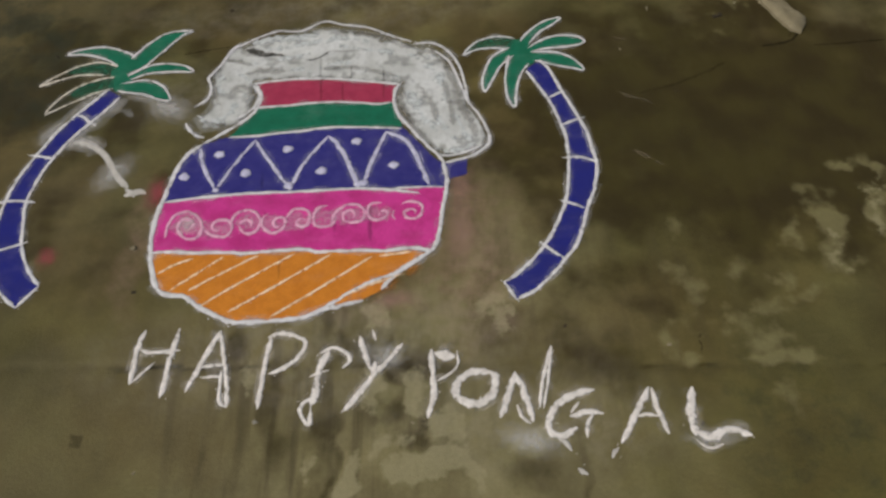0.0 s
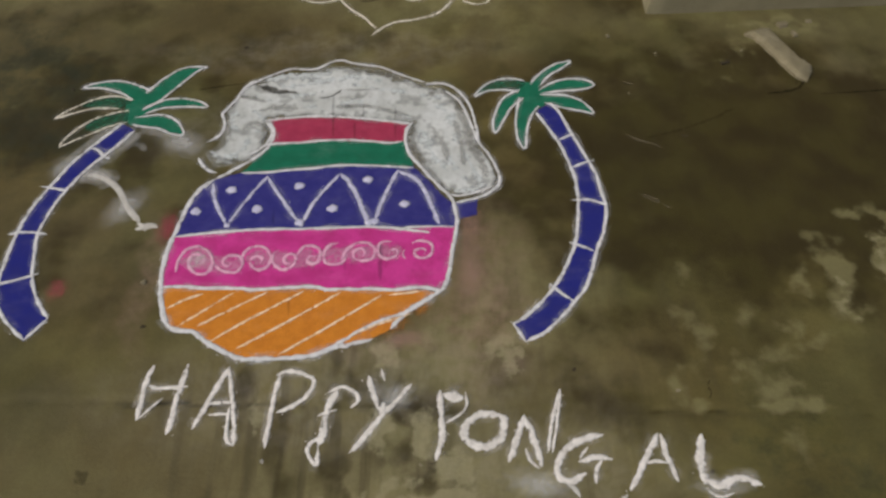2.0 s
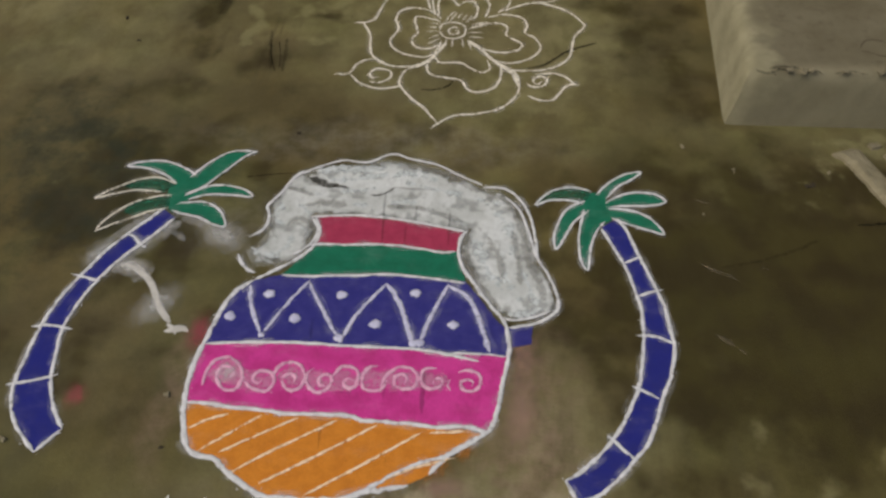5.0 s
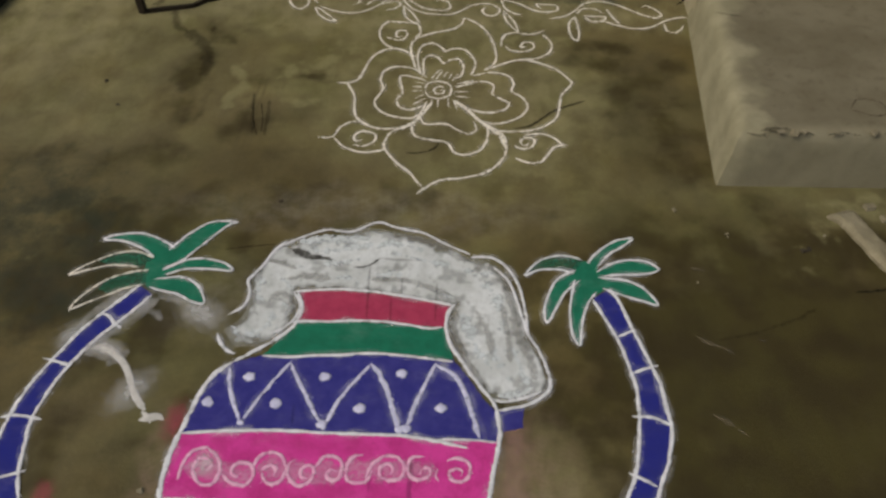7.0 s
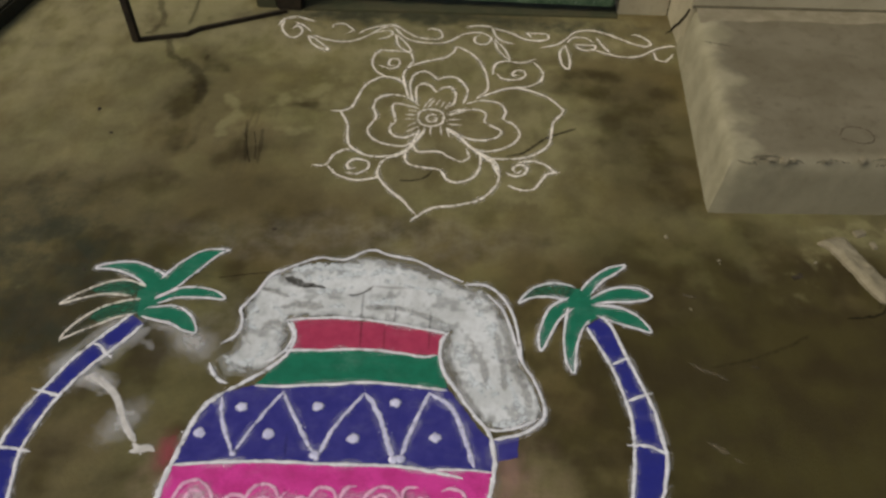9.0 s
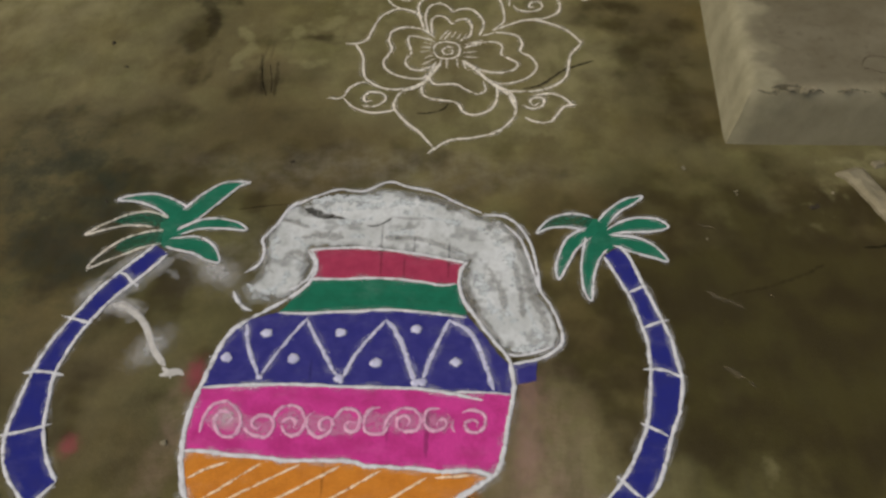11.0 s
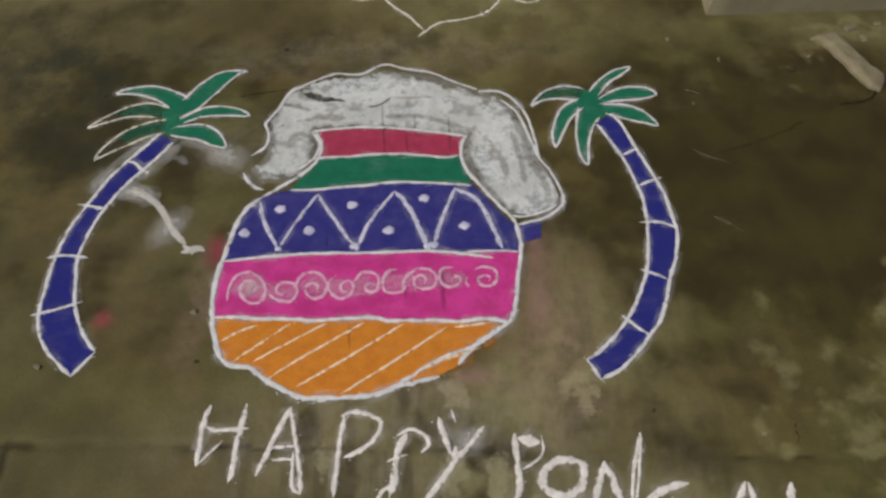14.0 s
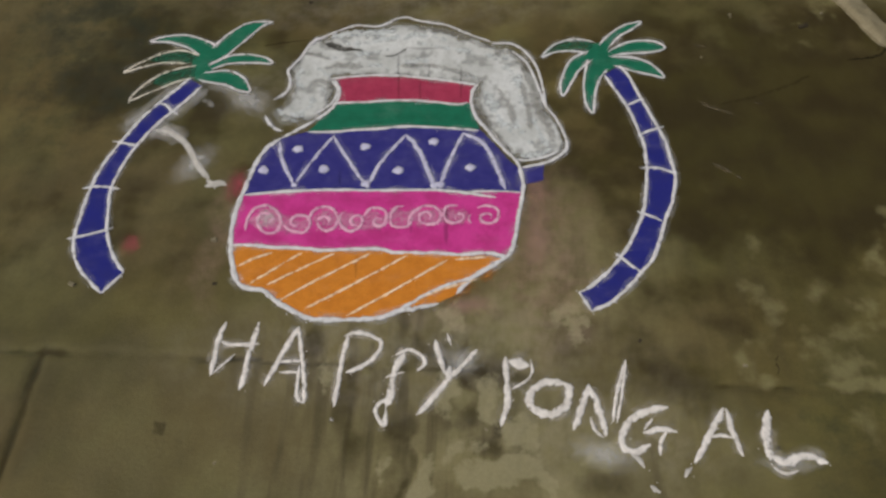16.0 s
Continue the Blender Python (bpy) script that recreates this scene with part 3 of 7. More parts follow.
DARK_FAR = [
    (0.06, 0.68, 0.05, 0.04, 0.5), (-0.94, 2.48, 0.05, 0.32, 0.45), (-0.71, 2.32, 0.06, 0.15, 0.35),
    (-0.45, 1.88, 0.80, 0.10, 0.25), (-1.15, 2.02, 0.22, 0.10, 0.22), (-0.62, 2.04, 0.10, 0.10, 0.20), (0.55, 2.45, 0.14, 0.36, 0.30), (0.70, 1.83, 0.14, 0.11, 0.4), (0.72, 1.56, 0.21, 0.15, 0.45),
    (-0.56, 1.68, 0.09, 0.08, 0.4), (-1.04, 1.58, 0.14, 0.20, 0.60), (-0.80, 1.12, 0.10, 0.16, 0.34), (-1.12, 1.08, 0.10, 0.20, 0.34), (-0.98, 1.78, 0.20, 0.12, 0.5),
]
MOSS = [(-1.24, 1.86, 0.18, 0.18, 0.45), (-1.10, 1.45, 0.16, 0.16, 0.26), (-1.04, 1.60, 0.26, 0.20, 0.55), (-0.62, 1.88, 0.25, 0.05, 0.25), (-1.16, 1.86, 0.11, 0.06, 0.75), (-1.02, 1.80, 0.05, 0.06, 0.7), (-1.24, 1.76, 0.06, 0.05, 0.6), (-0.27, 3.11, 0.45, 0.05, 0.7), (0.25, 3.07, 0.32, 0.04, 0.55), (0.83, 0.50, 0.18, 0.16, 0.3)]

WASHED_OR_LIT = [
    # first row: brighter light near the doorway, painted into the floor colour
    (-0.70, 3.02, 0.45, 0.16, 0.90), (0.28, 2.98, 0.40, 0.12, 0.90), (-1.55, 3.05, 0.30, 0.30, 0.90),
    (-0.10, 0.74, 0.38, 0.13, 0.62), (0.02, 0.46, 0.38, 0.19, 0.85), (-1.23, 2.36, 0.40, 0.40, 0.50), (-0.78, 2.42, 0.22, 0.22, 0.40),
    (-1.58, 2.75, 0.34, 0.32, 0.80), (-1.18, 3.12, 0.34, 0.24, 0.95), (-0.30, 2.92, 0.60, 0.17, 0.85), (0.48, 2.96, 0.30, 0.12, 0.60),
    (0.24, 0.95, 0.14, 0.17, 0.62), (0.45, 2.02, 0.30, 0.08, 0.30), (0.02, 2.40, 0.44, 0.38, 0.68),
    (1.15, 1.95, 0.20, 0.06, 0.40), (1.05, 2.0, 0.3, 0.05, 0.25), (-0.85, 1.10, 0.25, 0.20, 0.22),
]
OLIVE = [
    (0.85, 0.50, 0.40, 0.17, 0.9), (-0.75, 0.79, 0.21, 0.09, 0.5), (0.92, 1.12, 0.30, 0.25, 0.6), (-0.50, 2.72, 0.30, 0.20, 0.6),
    (0.08, 2.12, 0.20, 0.15, 0.6), (0.44, 2.05, 0.14, 0.14, 0.5), (-1.58, 2.73, 0.40, 0.35, 0.5),
]
SCOURED = [
    (-0.08, 0.63, 0.036, 0.046, 0.58), (0.03, 0.6, 0.019, 0.058, 0.67), (-0.02, 0.5, 0.046, 0.024, 0.5), (0.02, 0.44, 0.036, 0.027, 0.75),
    (0.09, 0.45, 0.047, 0.023, 0.8), (0.14, 0.42, 0.018, 0.02, 0.67), (-0.12, 0.44, 0.02, 0.048, 0.84), (-0.22, 0.46, 0.011, 0.03, 0.58),
    (-0.34, 0.65, 0.017, 0.034, 0.58), (0.1, 0.52, 0.032, 0.036, 0.58), (0.26, 0.5, 0.045, 0.026, 0.46), (0.19, 0.8, 0.05, 0.05, 0.51),
    (-0.06, 0.82, 0.035, 0.04, 0.56), (1.15, 1.03, 0.022, 0.084, 0.42), (1.02, 0.92, 0.03, 0.07, 0.36),
]
PALE_BY_LETTERS = [
    (1.11, 1.16, 0.011, 0.019, 0.6), (0.64, 1.03, 0.024, 0.041, 0.26), (0.91, 0.99, 0.021, 0.033, 0.55), (1.4, 1.58, 0.013, 0.024, 0.5),
    (1.15, 1.03, 0.022, 0.084, 0.5), (1.16, 1.16, 0.014, 0.022, 0.5),
]
DARK_BY_LETTERS = [
    (-0.02, 0.57, 0.033, 0.022, 0.85), (0.05, 0.53, 0.016, 0.019, 0.6), (0.04, 0.49, 0.018, 0.021, 0.6), (-0.25, 0.72, 0.02, 0.056, 0.5),
    (-0.15, 0.72, 0.025, 0.031, 0.5), (-0.02, 0.74, 0.012, 0.02, 0.6), (-0.08, 0.73, 0.03, 0.028, 0.4), (0.24, 0.71, 0.049, 0.042, 0.4),
    (0.28, 0.44, 0.055, 0.034, 0.35), (-0.92, 2.7, 0.045, 0.044, 0.65), (-0.91, 2.52, 0.023, 0.108, 0.55), (-0.87, 2.33, 0.015, 0.067, 0.5),
    (-0.69, 2.28, 0.025, 0.082, 0.5), (-0.99, 2.21, 0.05, 0.056, 0.4), (-0.5, 2.49, 0.058, 0.029, 0.5), (0.63, 2.26, 0.10, 0.26, 0.34),
    (0.66, 2.56, 0.09, 0.20, 0.30), (0.48, 2.66, 0.1, 0.09, 0.5),
]
PALE_BY_GATE = [
    (-0.79, 2.39, 0.03, 0.082, 0.55), (-0.8, 2.52, 0.031, 0.04, 0.5), (-0.6, 2.53, 0.058, 0.04, 0.45), (-1.13, 3.0, 0.057, 0.068, 0.6),
    (-1.08, 2.83, 0.017, 0.031, 0.6), (-1.21, 3.17, 0.055, 0.065, 0.6), (-1.0, 3.11, 0.054, 0.072, 0.45), (-0.71, 2.78, 0.125, 0.046, 0.3),
    (-0.53, 2.35, 0.074, 0.036, 0.35), (0.17, 2.75, 0.123, 0.045, 0.35),
]
WASHED_FAR = [
    (1.36, 1.75, 0.132, 0.078, 0.5), (0.93, 1.76, 0.075, 0.065, 0.3), (0.77, 1.78, 0.1, 0.052, 0.15), (-1.17, 3.06, 0.223, 0.125, 0.6),
    (-1.23, 2.47, 0.173, 0.204, 0.4), (-0.45, 2.75, 0.124, 0.114, 0.4),
]
PALE_SOFT = [
    (0.894, 0.967, 0.035, 0.04, 0.5), (0.65, 0.845, 0.05, 0.06, 0.32), (0.722, 0.89, 0.05, 0.035, 0.32), (1.02, 0.985, 0.045, 0.085, 0.58), (0.878, 0.818, 0.05, 0.018, 0.4),
    (0.602, 0.674, 0.022, 0.015, 0.5), (0.768, 0.676, 0.08, 0.012, 0.5), (0.805, 0.559, 0.02, 0.04, 0.36), (0.119, 0.872, 0.04, 0.035, 0.42),
    (0.244, 0.996, 0.03, 0.06, 0.36), (1.00, 1.86, 0.06, 0.05, 0.36), (0.95, 1.80, 0.06, 0.06, 0.26), (-1.089, 2.853, 0.022, 0.045, 0.62),
    (-1.103, 2.976, 0.05, 0.05, 0.62), (-1.02, 3.12, 0.10, 0.13, 0.55), (-1.17, 1.64, 0.03, 0.03, 0.22),
]
# broad areas and seam bands where the floor tone is darkened evenly
BROAD_DARK = [
    (-0.05, 0.684, 0.22, 0.011, 0.42), (0.66, 0.648, 0.26, 0.010, 0.35), (-0.90, 0.715, 0.20, 0.008, 0.30),
    (0.60, 2.36, 0.11, 0.30, 0.72), (0.62, 2.62, 0.08, 0.12, 0.40), (-0.25, 3.10, 0.50, 0.03, 0.55),
    (-0.12, 2.22, 0.10, 0.10, 0.25), (0.42, 1.20, 0.08, 0.20, 0.22), (-1.25, 1.95, 0.20, 0.14, 0.30),
    (-0.88, 1.98, 0.34, 0.20, 0.52), (-1.24, 1.88, 0.22, 0.18, 0.50), (-0.95, 1.10, 0.22, 0.18, 0.28), (1.30, 1.42, 0.30, 0.35, 0.60),
    (-0.95, 2.42, 0.14, 0.26, 0.30), (0.62, 1.75, 0.25, 0.14, 0.25), (-0.85, 0.50, 0.25, 0.25, 0.26), (0.95, 0.62, 0.20, 0.10, 0.25),
]
TRODDEN = [(-0.20, 0.72, 0.36, 0.09, 1.0), (0.25, 0.56, 0.20, 0.08, 0.8), (-0.30, 1.87, 0.36, 0.06, 1.0), (-0.62, 1.52, 0.09, 0.08, 0.8)]
ROSY = [(0.15, 0.98, 0.08, 0.18, 1.9), (-0.65, 1.02, 0.03, 0.12, 1.5), (-0.05, 0.84, 0.10, 0.04, 1.3)]
STREAKS = [(0.33, 0.45, 0.010, 0.12, 0.60), (-0.395, 0.69, 0.014, 0.10, 0.55), (-0.19, 0.68, 0.020, 0.10, 0.55), (-0.165, 0.48, 0.012, 0.10, 0.5)]
RUNS = [(-0.22, 0.55, 0.24, 0.28, 0.7), (-0.05, 0.85, 0.10, 0.12, 0.5), (-0.70, 2.32, 0.06, 0.13, 0.8), (0.45, 0.85, 0.25, 0.25, 0.35)]


def spots_at(x, y, rows):
    total = np.zeros_like(x)
    x, y = (x + 0.06 * (soft_noise(x, y, 0.11, 21) - 0.5) + 0.030 * (soft_noise(x, y, 0.034, 22) - 0.5),
            y + 0.06 * (soft_noise(x, y, 0.11, 23) - 0.5) + 0.030 * (soft_noise(x, y, 0.034, 24) - 0.5))
    for cx, cy, rx, ry, s in rows:
        d = np.sqrt(((x - cx) / rx) ** 2 + ((y - cy) / ry) ** 2)
        total = np.maximum(total, s * np.clip(1.45 - 0.75 * d, 0, 1))
    return total


def joint_line(x, y, ax, ay, bx, by, wobble):
    """Distance from a scored line between two ends, which wavers a little."""
    dx, dy = bx - ax, by - ay
    t = np.clip(((x - ax) * dx + (y - ay) * dy) / (dx * dx + dy * dy), 0, 1)
    waver = (soft_noise(x, y, 0.05, 31) - 0.5) * wobble
    return np.hypot(x - ax - t * dx + waver, y - ay - t * dy + waver)


def build_ground():
    fine_x, fine_y = np.arange(-2.4, 2.4, 0.009), np.arange(-0.3, 3.45, 0.009)
    xs = np.concatenate([[-60, -20, -8, -4, -2.8], fine_x, [2.8, 4, 8, 20, 60]])
    ys = np.concatenate([[-60, -20, -8, -3, -1, -0.6], fine_y, [3.8, 5, 9, 20, 60]])
    x, y = (g.ravel() for g in np.meshgrid(xs, ys))
    near = (abs(x) < 2.5) & (y > -0.4) & (y < 3.5)
    # scored joints and cracks of the screed
    seams = [(-2.4, 0.745, -0.60, 0.699, 0.012, 0.009), (-0.60, 0.699, 0.20, 0.676, 0.010, 0.006), (0.20, 0.676, 2.4, 0.560, 0.014, 0.006), (-0.985, 0.712, -0.99, -0.3, 0.012, 0.011)]
    groove = np.zeros_like(x)
    for ax, ay, bx, by, wobble, wide in seams:
        groove = np.maximum(groove, np.clip(1 - joint_line(x, y, ax, ay, bx, by, wobble) / (wide * 1.6), 0, 1))
    groove *= 0.35 + 0.65 * np.clip((soft_noise(x, y * 0.3, 0.16, 12) - 0.3) / 0.3, 0, 1)
    z = 0.0012 * (soft_noise(x, y, 0.45, 3) - 0.5) + 0.0006 * (soft_noise(x, y, 0.06, 5) - 0.5) - 0.006 * groove - 0.0009
    z = np.where(near, np.minimum(z, -0.0002), -0.003)
    pale = 1.35 * spots_at(x, y, PALE + PALE_FAR + PALE_BY_LETTERS + PALE_BY_GATE + PALE_SOFT)
    bay = 0.30 * np.clip((0.70 - 0.055 * x - y) / 0.03, 0, 1) * np.clip((0.75 - x) / 0.6, 0.0, 1) * (0.45 + 0.55 * np.clip((x + 0.95) / 0.5, 0, 1))
    dark = np.maximum(spots_at(x, y, DARK + DARK_FAR + DARK_BY_LETTERS), np.maximum(spots_at(x, y, STREAKS), 0.75 * groove))
    moss = np.maximum(spots_at(x, y, MOSS), 0.55 * groove * (soft_noise(x, y, 0.12, 9) > 0.35))
    nx, ny = len(xs), len(ys)
    i = (np.arange(ny - 1)[:, None] * nx + np.arange(nx - 1)).ravel()
    me = bpy.data.meshes.new("ground")
    me.vertices.add(len(x))
    me.vertices.foreach_set("co", np.stack([x, y, z], 1).ravel())
    me.loops.add(4 * len(i))
    me.loops.foreach_set("vertex_index", np.stack([i, i + 1, i + nx + 1, i + nx], 1).ravel())
    me.polygons.add(len(i))
    me.polygons.foreach_set("loop_start", 4 * np.arange(len(i)))
    me.polygons.foreach_set("use_smooth", np.ones(len(i), bool))
    me.update(calc_edges=True)
    layer = me.color_attributes.new("stain", "FLOAT_COLOR", "POINT")
    layer.data.foreach_set("color", np.stack([pale, dark, moss, spots_at(x, y, OLIVE)], 1).ravel())
    w = np.maximum(spots_at(x, y, WASHED_OR_LIT + WASHED_FAR), 1.3 * bay)
    me.color_attributes.new("floor_tone", "FLOAT_COLOR", "POINT").data.foreach_set("color", np.stack([w, spots_at(x, y, RUNS), spots_at(x, y, SCOURED), spots_at(x, y, BROAD_DARK)], 1).ravel())
    me.color_attributes.new("trodden", "FLOAT_COLOR", "POINT").data.foreach_set("color", np.stack([spots_at(x, y, TRODDEN), spots_at(x, y, ROSY), 0 * x, 0 * x], 1).ravel())
    me.materials.append(GROUND)
    return tagged(new("ground", me), "stained olive brown cement floor with scored joints", "floor", kind="structure")


build_ground()


# ---- the raised step, walls, door and gate ----
def step_block():
    """Cement step with battered sides and a worn, lumpy rim."""
    corner, back, right = Vector((0.730, 2.021)), Vector((0.792, 2.93)), Vector((2.6, 2.075))
    far = Vector((2.6, 2.93))
    along_side, along_front = (back - corner).normalized(), (right - corner).normalized()
    into_side, into_front = Vector((along_side.y, -along_side.x)), Vector((-along_front.y, along_front.x))
    sides, fronts = 76, 130
    rings = [(0.0, -0.02), (0.002, 0.015), (0.008, 0.05), (0.014, 0.09), (0.018, 0.125), (0.022, 0.148), (0.028, 0.163), (0.037, 0.173),
             (0.049, 0.179), (0.064, 0.182), (0.085, 0.1825), (0.11, 0.1825)]
    loops = []
    for inset, z in rings:
        c = corner + (into_side + into_front) * inset
        ends_at = back + into_side * inset, right + into_front * inset
        soft = lambda q: q + (into_side + into_front) * (0.003 + 0.16 * inset) * math.exp(-((q - c).length / 0.022) ** 2)
        loop = [soft(c.lerp(ends_at[0], i / sides)) for i in range(sides, 0, -1)] + [soft(c)]
        loop += [soft(c.lerp(ends_at[1], (i / fronts) ** 1.4)) for i in range(1, fronts + 1)]
        loops.append([(q.x, q.y, z) for q in loop])
    rim, ends = loops[-1], []
    for i, q in enumerate(rim):
        ends.append((q[0] + (far.x - q[0]) * i / sides, 2.93) if i <= sides else (2.6, far.y + (q[1] - far.y) * (i - sides) / fronts))
    for k in range(1, 31):
        loops.append([(q[0] + (e[0] - q[0]) * k / 30, q[1] + (e[1] - q[1]) * k / 30, 0.1825) for q, e in zip(rim, ends)])
    verts = []
    for loop in loops:
        for x, y, z in loop:
            p = Vector((x, y, z))
            edge = 1.0 if 0.03 < z < 0.182 else 0.45
            shift = Vector((noise.noise(p * 8), noise.noise(p * 8 + Vector((5, 1, 2))), 0.0)) * 0.0035 * edge
            shift += Vector((noise.noise(p * 27), noise.noise(p * 27 + Vector((3, 9, 2))), 0.0)) * 0.002 * edge
            shift.z = 0.0009 * noise.noise(p * 7 + Vector((1, 8, 3))) + 0.0006 * noise.noise(p * 31)
            verts.append(p + shift if z > 0 else p)
    n = len(loops[0])
    faces = [(r * n + i, (r + 1) * n + i, (r + 1) * n + i + 1, r * n + i + 1) for r in range(len(loops) - 1) for i in range(n - 1)]
    me = mesh_from("concrete_step", verts, faces, STEP, True)
    bm = bmesh.new()
    bm.from_mesh(me)
    bmesh.ops.recalc_face_normals(bm, faces=bm.faces)
    bm.to_mesh(me)
    bm.free()
    return tagged(new("concrete_step", me), "raised grey cement step with worn rounded edges", "step", kind="structure")


step_block()
tagged(new("wall_north", box(0.600, 0.797, 3.17, 3.42, -0.02, 2.8, WALL, "wall_north")), "stained pale plaster wall beside the door", "wall", kind="structure")
tagged(new("wall_pier", box(0.800, 4.2, 2.890, 3.42, -0.02, 2.8, WALL, "wall_pier")), "stained pale plaster wall pier behind the step", "wall", kind="structure")
tagged(new("wall_west", box(-3.4, -0.80, 3.62, 3.85, -0.02, 2.8, WALL, "wall_west")), "stained pale plaster wall behind the gate", "wall", kind="structure")
tagged(new("wall_lintel", box(-0.797, 0.597, 3.17, 3.42, 2.06, 2.8, WALL, "wall_lintel")), "plaster wall above the door", "wall", kind="structure")
tagged(new("door_sill", box(-0.66, 0.597, 3.135, 3.40, -0.02, 0.006, SILL, "door_sill", 0.003)), "mossy damp cement door sill", "sill", kind="structure")


def wall_fillet():
    """Sloping mortar fillet along the foot of the wall, wavering in width."""
    verts, faces, n = [], [], 160
    for i in range(n + 1):
        x = 0.815 + 1.785 * i / n
        out = 0.070 + 0.018 * wander(x, 61.0, 7) + 0.006 * wander(x, 62.0, 40)
        for y, z in ((2.8895, 0.189), (2.882, 0.1885), (2.888 - 0.45 * out, 0.1865), (2.888 - out, 0.1840), (2.888 - out - 0.012, 0.179)):
            verts.append((x, y, z + 0.001 * wander(x, y * 9, 11)))
    for i in range(n):
        faces += [(5 * i + k, 5 * i + k + 1, 5 * i + k + 6, 5 * i + k + 5) for k in range(4)]
    return tagged(new("wall_fillet", mesh_from("wall_fillet", verts, faces, CHIP, True)), "pale mortar fillet where the step meets the wall", "trim", kind="structure")


wall_fillet()
# thin proud strip whose dark colour stands for the gap's shadow
tagged(new("gap_shadow_strip", box(0.803, 4.2, 2.884, 2.8895, 0.187, 0.196, GAP_SHADE, "gap_shadow_strip", 0.0)), "dark strip painted as the gap shadow at the foot of the wall", "trim", kind="structure")

door = drawing("green_door", -0.04, 3.214, "worn green painted door with scraped bottom edge, shut", "door", "")
door.rotation_euler.z = -0.042
for x0, x1 in ((-0.63, -0.035), (-0.029, 0.585)):
    me = box(x0 + 0.04, x1 + 0.04, -0.022, 0.022, 0.034, 2.04, DOOR_PAINT, "leaf_panel")
    part("leaf_panel", me, door)
    part("bottom_rail", box(x0 + 0.05, x1 + 0.03, -0.034, -0.0225, 0.036, 0.16, DOOR_PAINT, "bottom_rail"), door)

gate = drawing("iron_gate", -0.70, 3.13, "black iron gate leaf standing open, bent bottom rail", "gate", "")
part("stile", box(-0.562, -0.534, -0.272, -0.248, 0.002, 1.9, IRON, "stile", 0.003), gate)


def bar(points, thick, mat, name):
    """A square bar bent through the given points."""
    verts, faces = [], []
    for i, p in enumerate(points):
        a, b = Vector(points[max(i - 1, 0)]), Vector(points[min(i + 1, len(points) - 1)])
        side = (b - a).cross(Vector((0, 0, 1))).normalized() * thick / 2
        up = Vector((0, 0, thick / 2))
        verts += [Vector(p) + s * side + h * up for s, h in ((-1, -1), (1, -1), (1, 1), (-1, 1))]
    for i in range(len(points) - 1):
        for k in range(4):
            a, b = 4 * i + k, 4 * i + (k + 1) % 4
            faces.append((a, b, b + 4, a + 4))
    n = len(verts)
    faces += [(3, 2, 1, 0), (n - 4, n - 3, n - 2, n - 1)]
    return mesh_from(name, verts, faces, mat)


part("bottom_rail", bar([(-0.55, -0.262, 0.007), (-0.37, -0.212, 0.007), (-0.33, -0.168, 0.007), (-0.02, -0.015, 0.007)], 0.014, IRON, "bottom_rail"), gate)
part("top_rail", bar([(-0.55, -0.262, 1.89), (-0.02, -0.015, 1.89)], 0.022, IRON, "top_rail"), gate)
gate_post = tagged(new("gate_post", box(-0.05, 0.05, -0.04, 0.04, 0.0, 2.1, IRON, "gate_post", 0.005)), "thick black iron gate post beside the door", "post")
gate_post.location = (-0.71, 3.17, 0)
tagged(new("frame_foot", box(-0.85, -0.763, 3.150, 3.30, -0.01, 0.045, SILL, "frame_foot", 0.008)), "broken cement foot of the gate frame", "kerb", kind="structure")
# added dark block in place of a shadow across the yard corner
plinth = tagged(new("plinth", box(-0.7, 0.0, -1.2, 1.2, -0.02, 0.06, DARK_CORNER, "plinth", 0.01)), "dark low block standing in for a shadow at the yard edge", "plinth", kind="structure")
plinth.matrix_world = pose(-1.785, 3.05, 0, 0, 0, -8)


# ---- the drawings ----
# the pot with rice boiling over
pot = drawing("pot_drawing", -0.242, 0.798, "rangoli pot in coloured powders with white boiled-over foam on concrete", "floor drawing", "festival floor drawings")
patch(pot, "rim_band", CRIMSON, [(-0.414, 1.564), (-0.362, 1.571), (-0.297, 1.573), (-0.216, 1.569), (-0.135, 1.559), (-0.07, 1.548), (-0.022, 1.537), (-0.03, 1.505), (-0.034, 1.472), (-0.131, 1.472), (-0.226, 1.478), (-0.32, 1.474), (-0.41, 1.467), (-0.401, 1.509)], label='crimson powder rim band')
patch(pot, "neck_band", GREEN, [(-0.41, 1.467), (-0.32, 1.474), (-0.226, 1.478), (-0.131, 1.472), (-0.034, 1.472), (-0.026, 1.429), (-0.009, 1.376), (-0.128, 1.38), (-0.204, 1.382), (-0.28, 1.376), (-0.355, 1.37), (-0.469, 1.366), (-0.437, 1.414)], label='green powder neck band')
patch(pot, "shoulder_band", BLUE, [(-0.469, 1.366), (-0.355, 1.37), (-0.28, 1.376), (-0.204, 1.382), (-0.128, 1.38), (-0.009, 1.376), (0.025, 1.331), (0.068, 1.27), (0.097, 1.238), (0.106, 1.168), (-0.005, 1.164), (-0.119, 1.17), (-0.262, 1.168), (-0.404, 1.166), (-0.517, 1.161), (-0.609, 1.152), (-0.595, 1.242), (-0.571, 1.304), (-0.533, 1.343)], label='dark blue powder shoulder band')
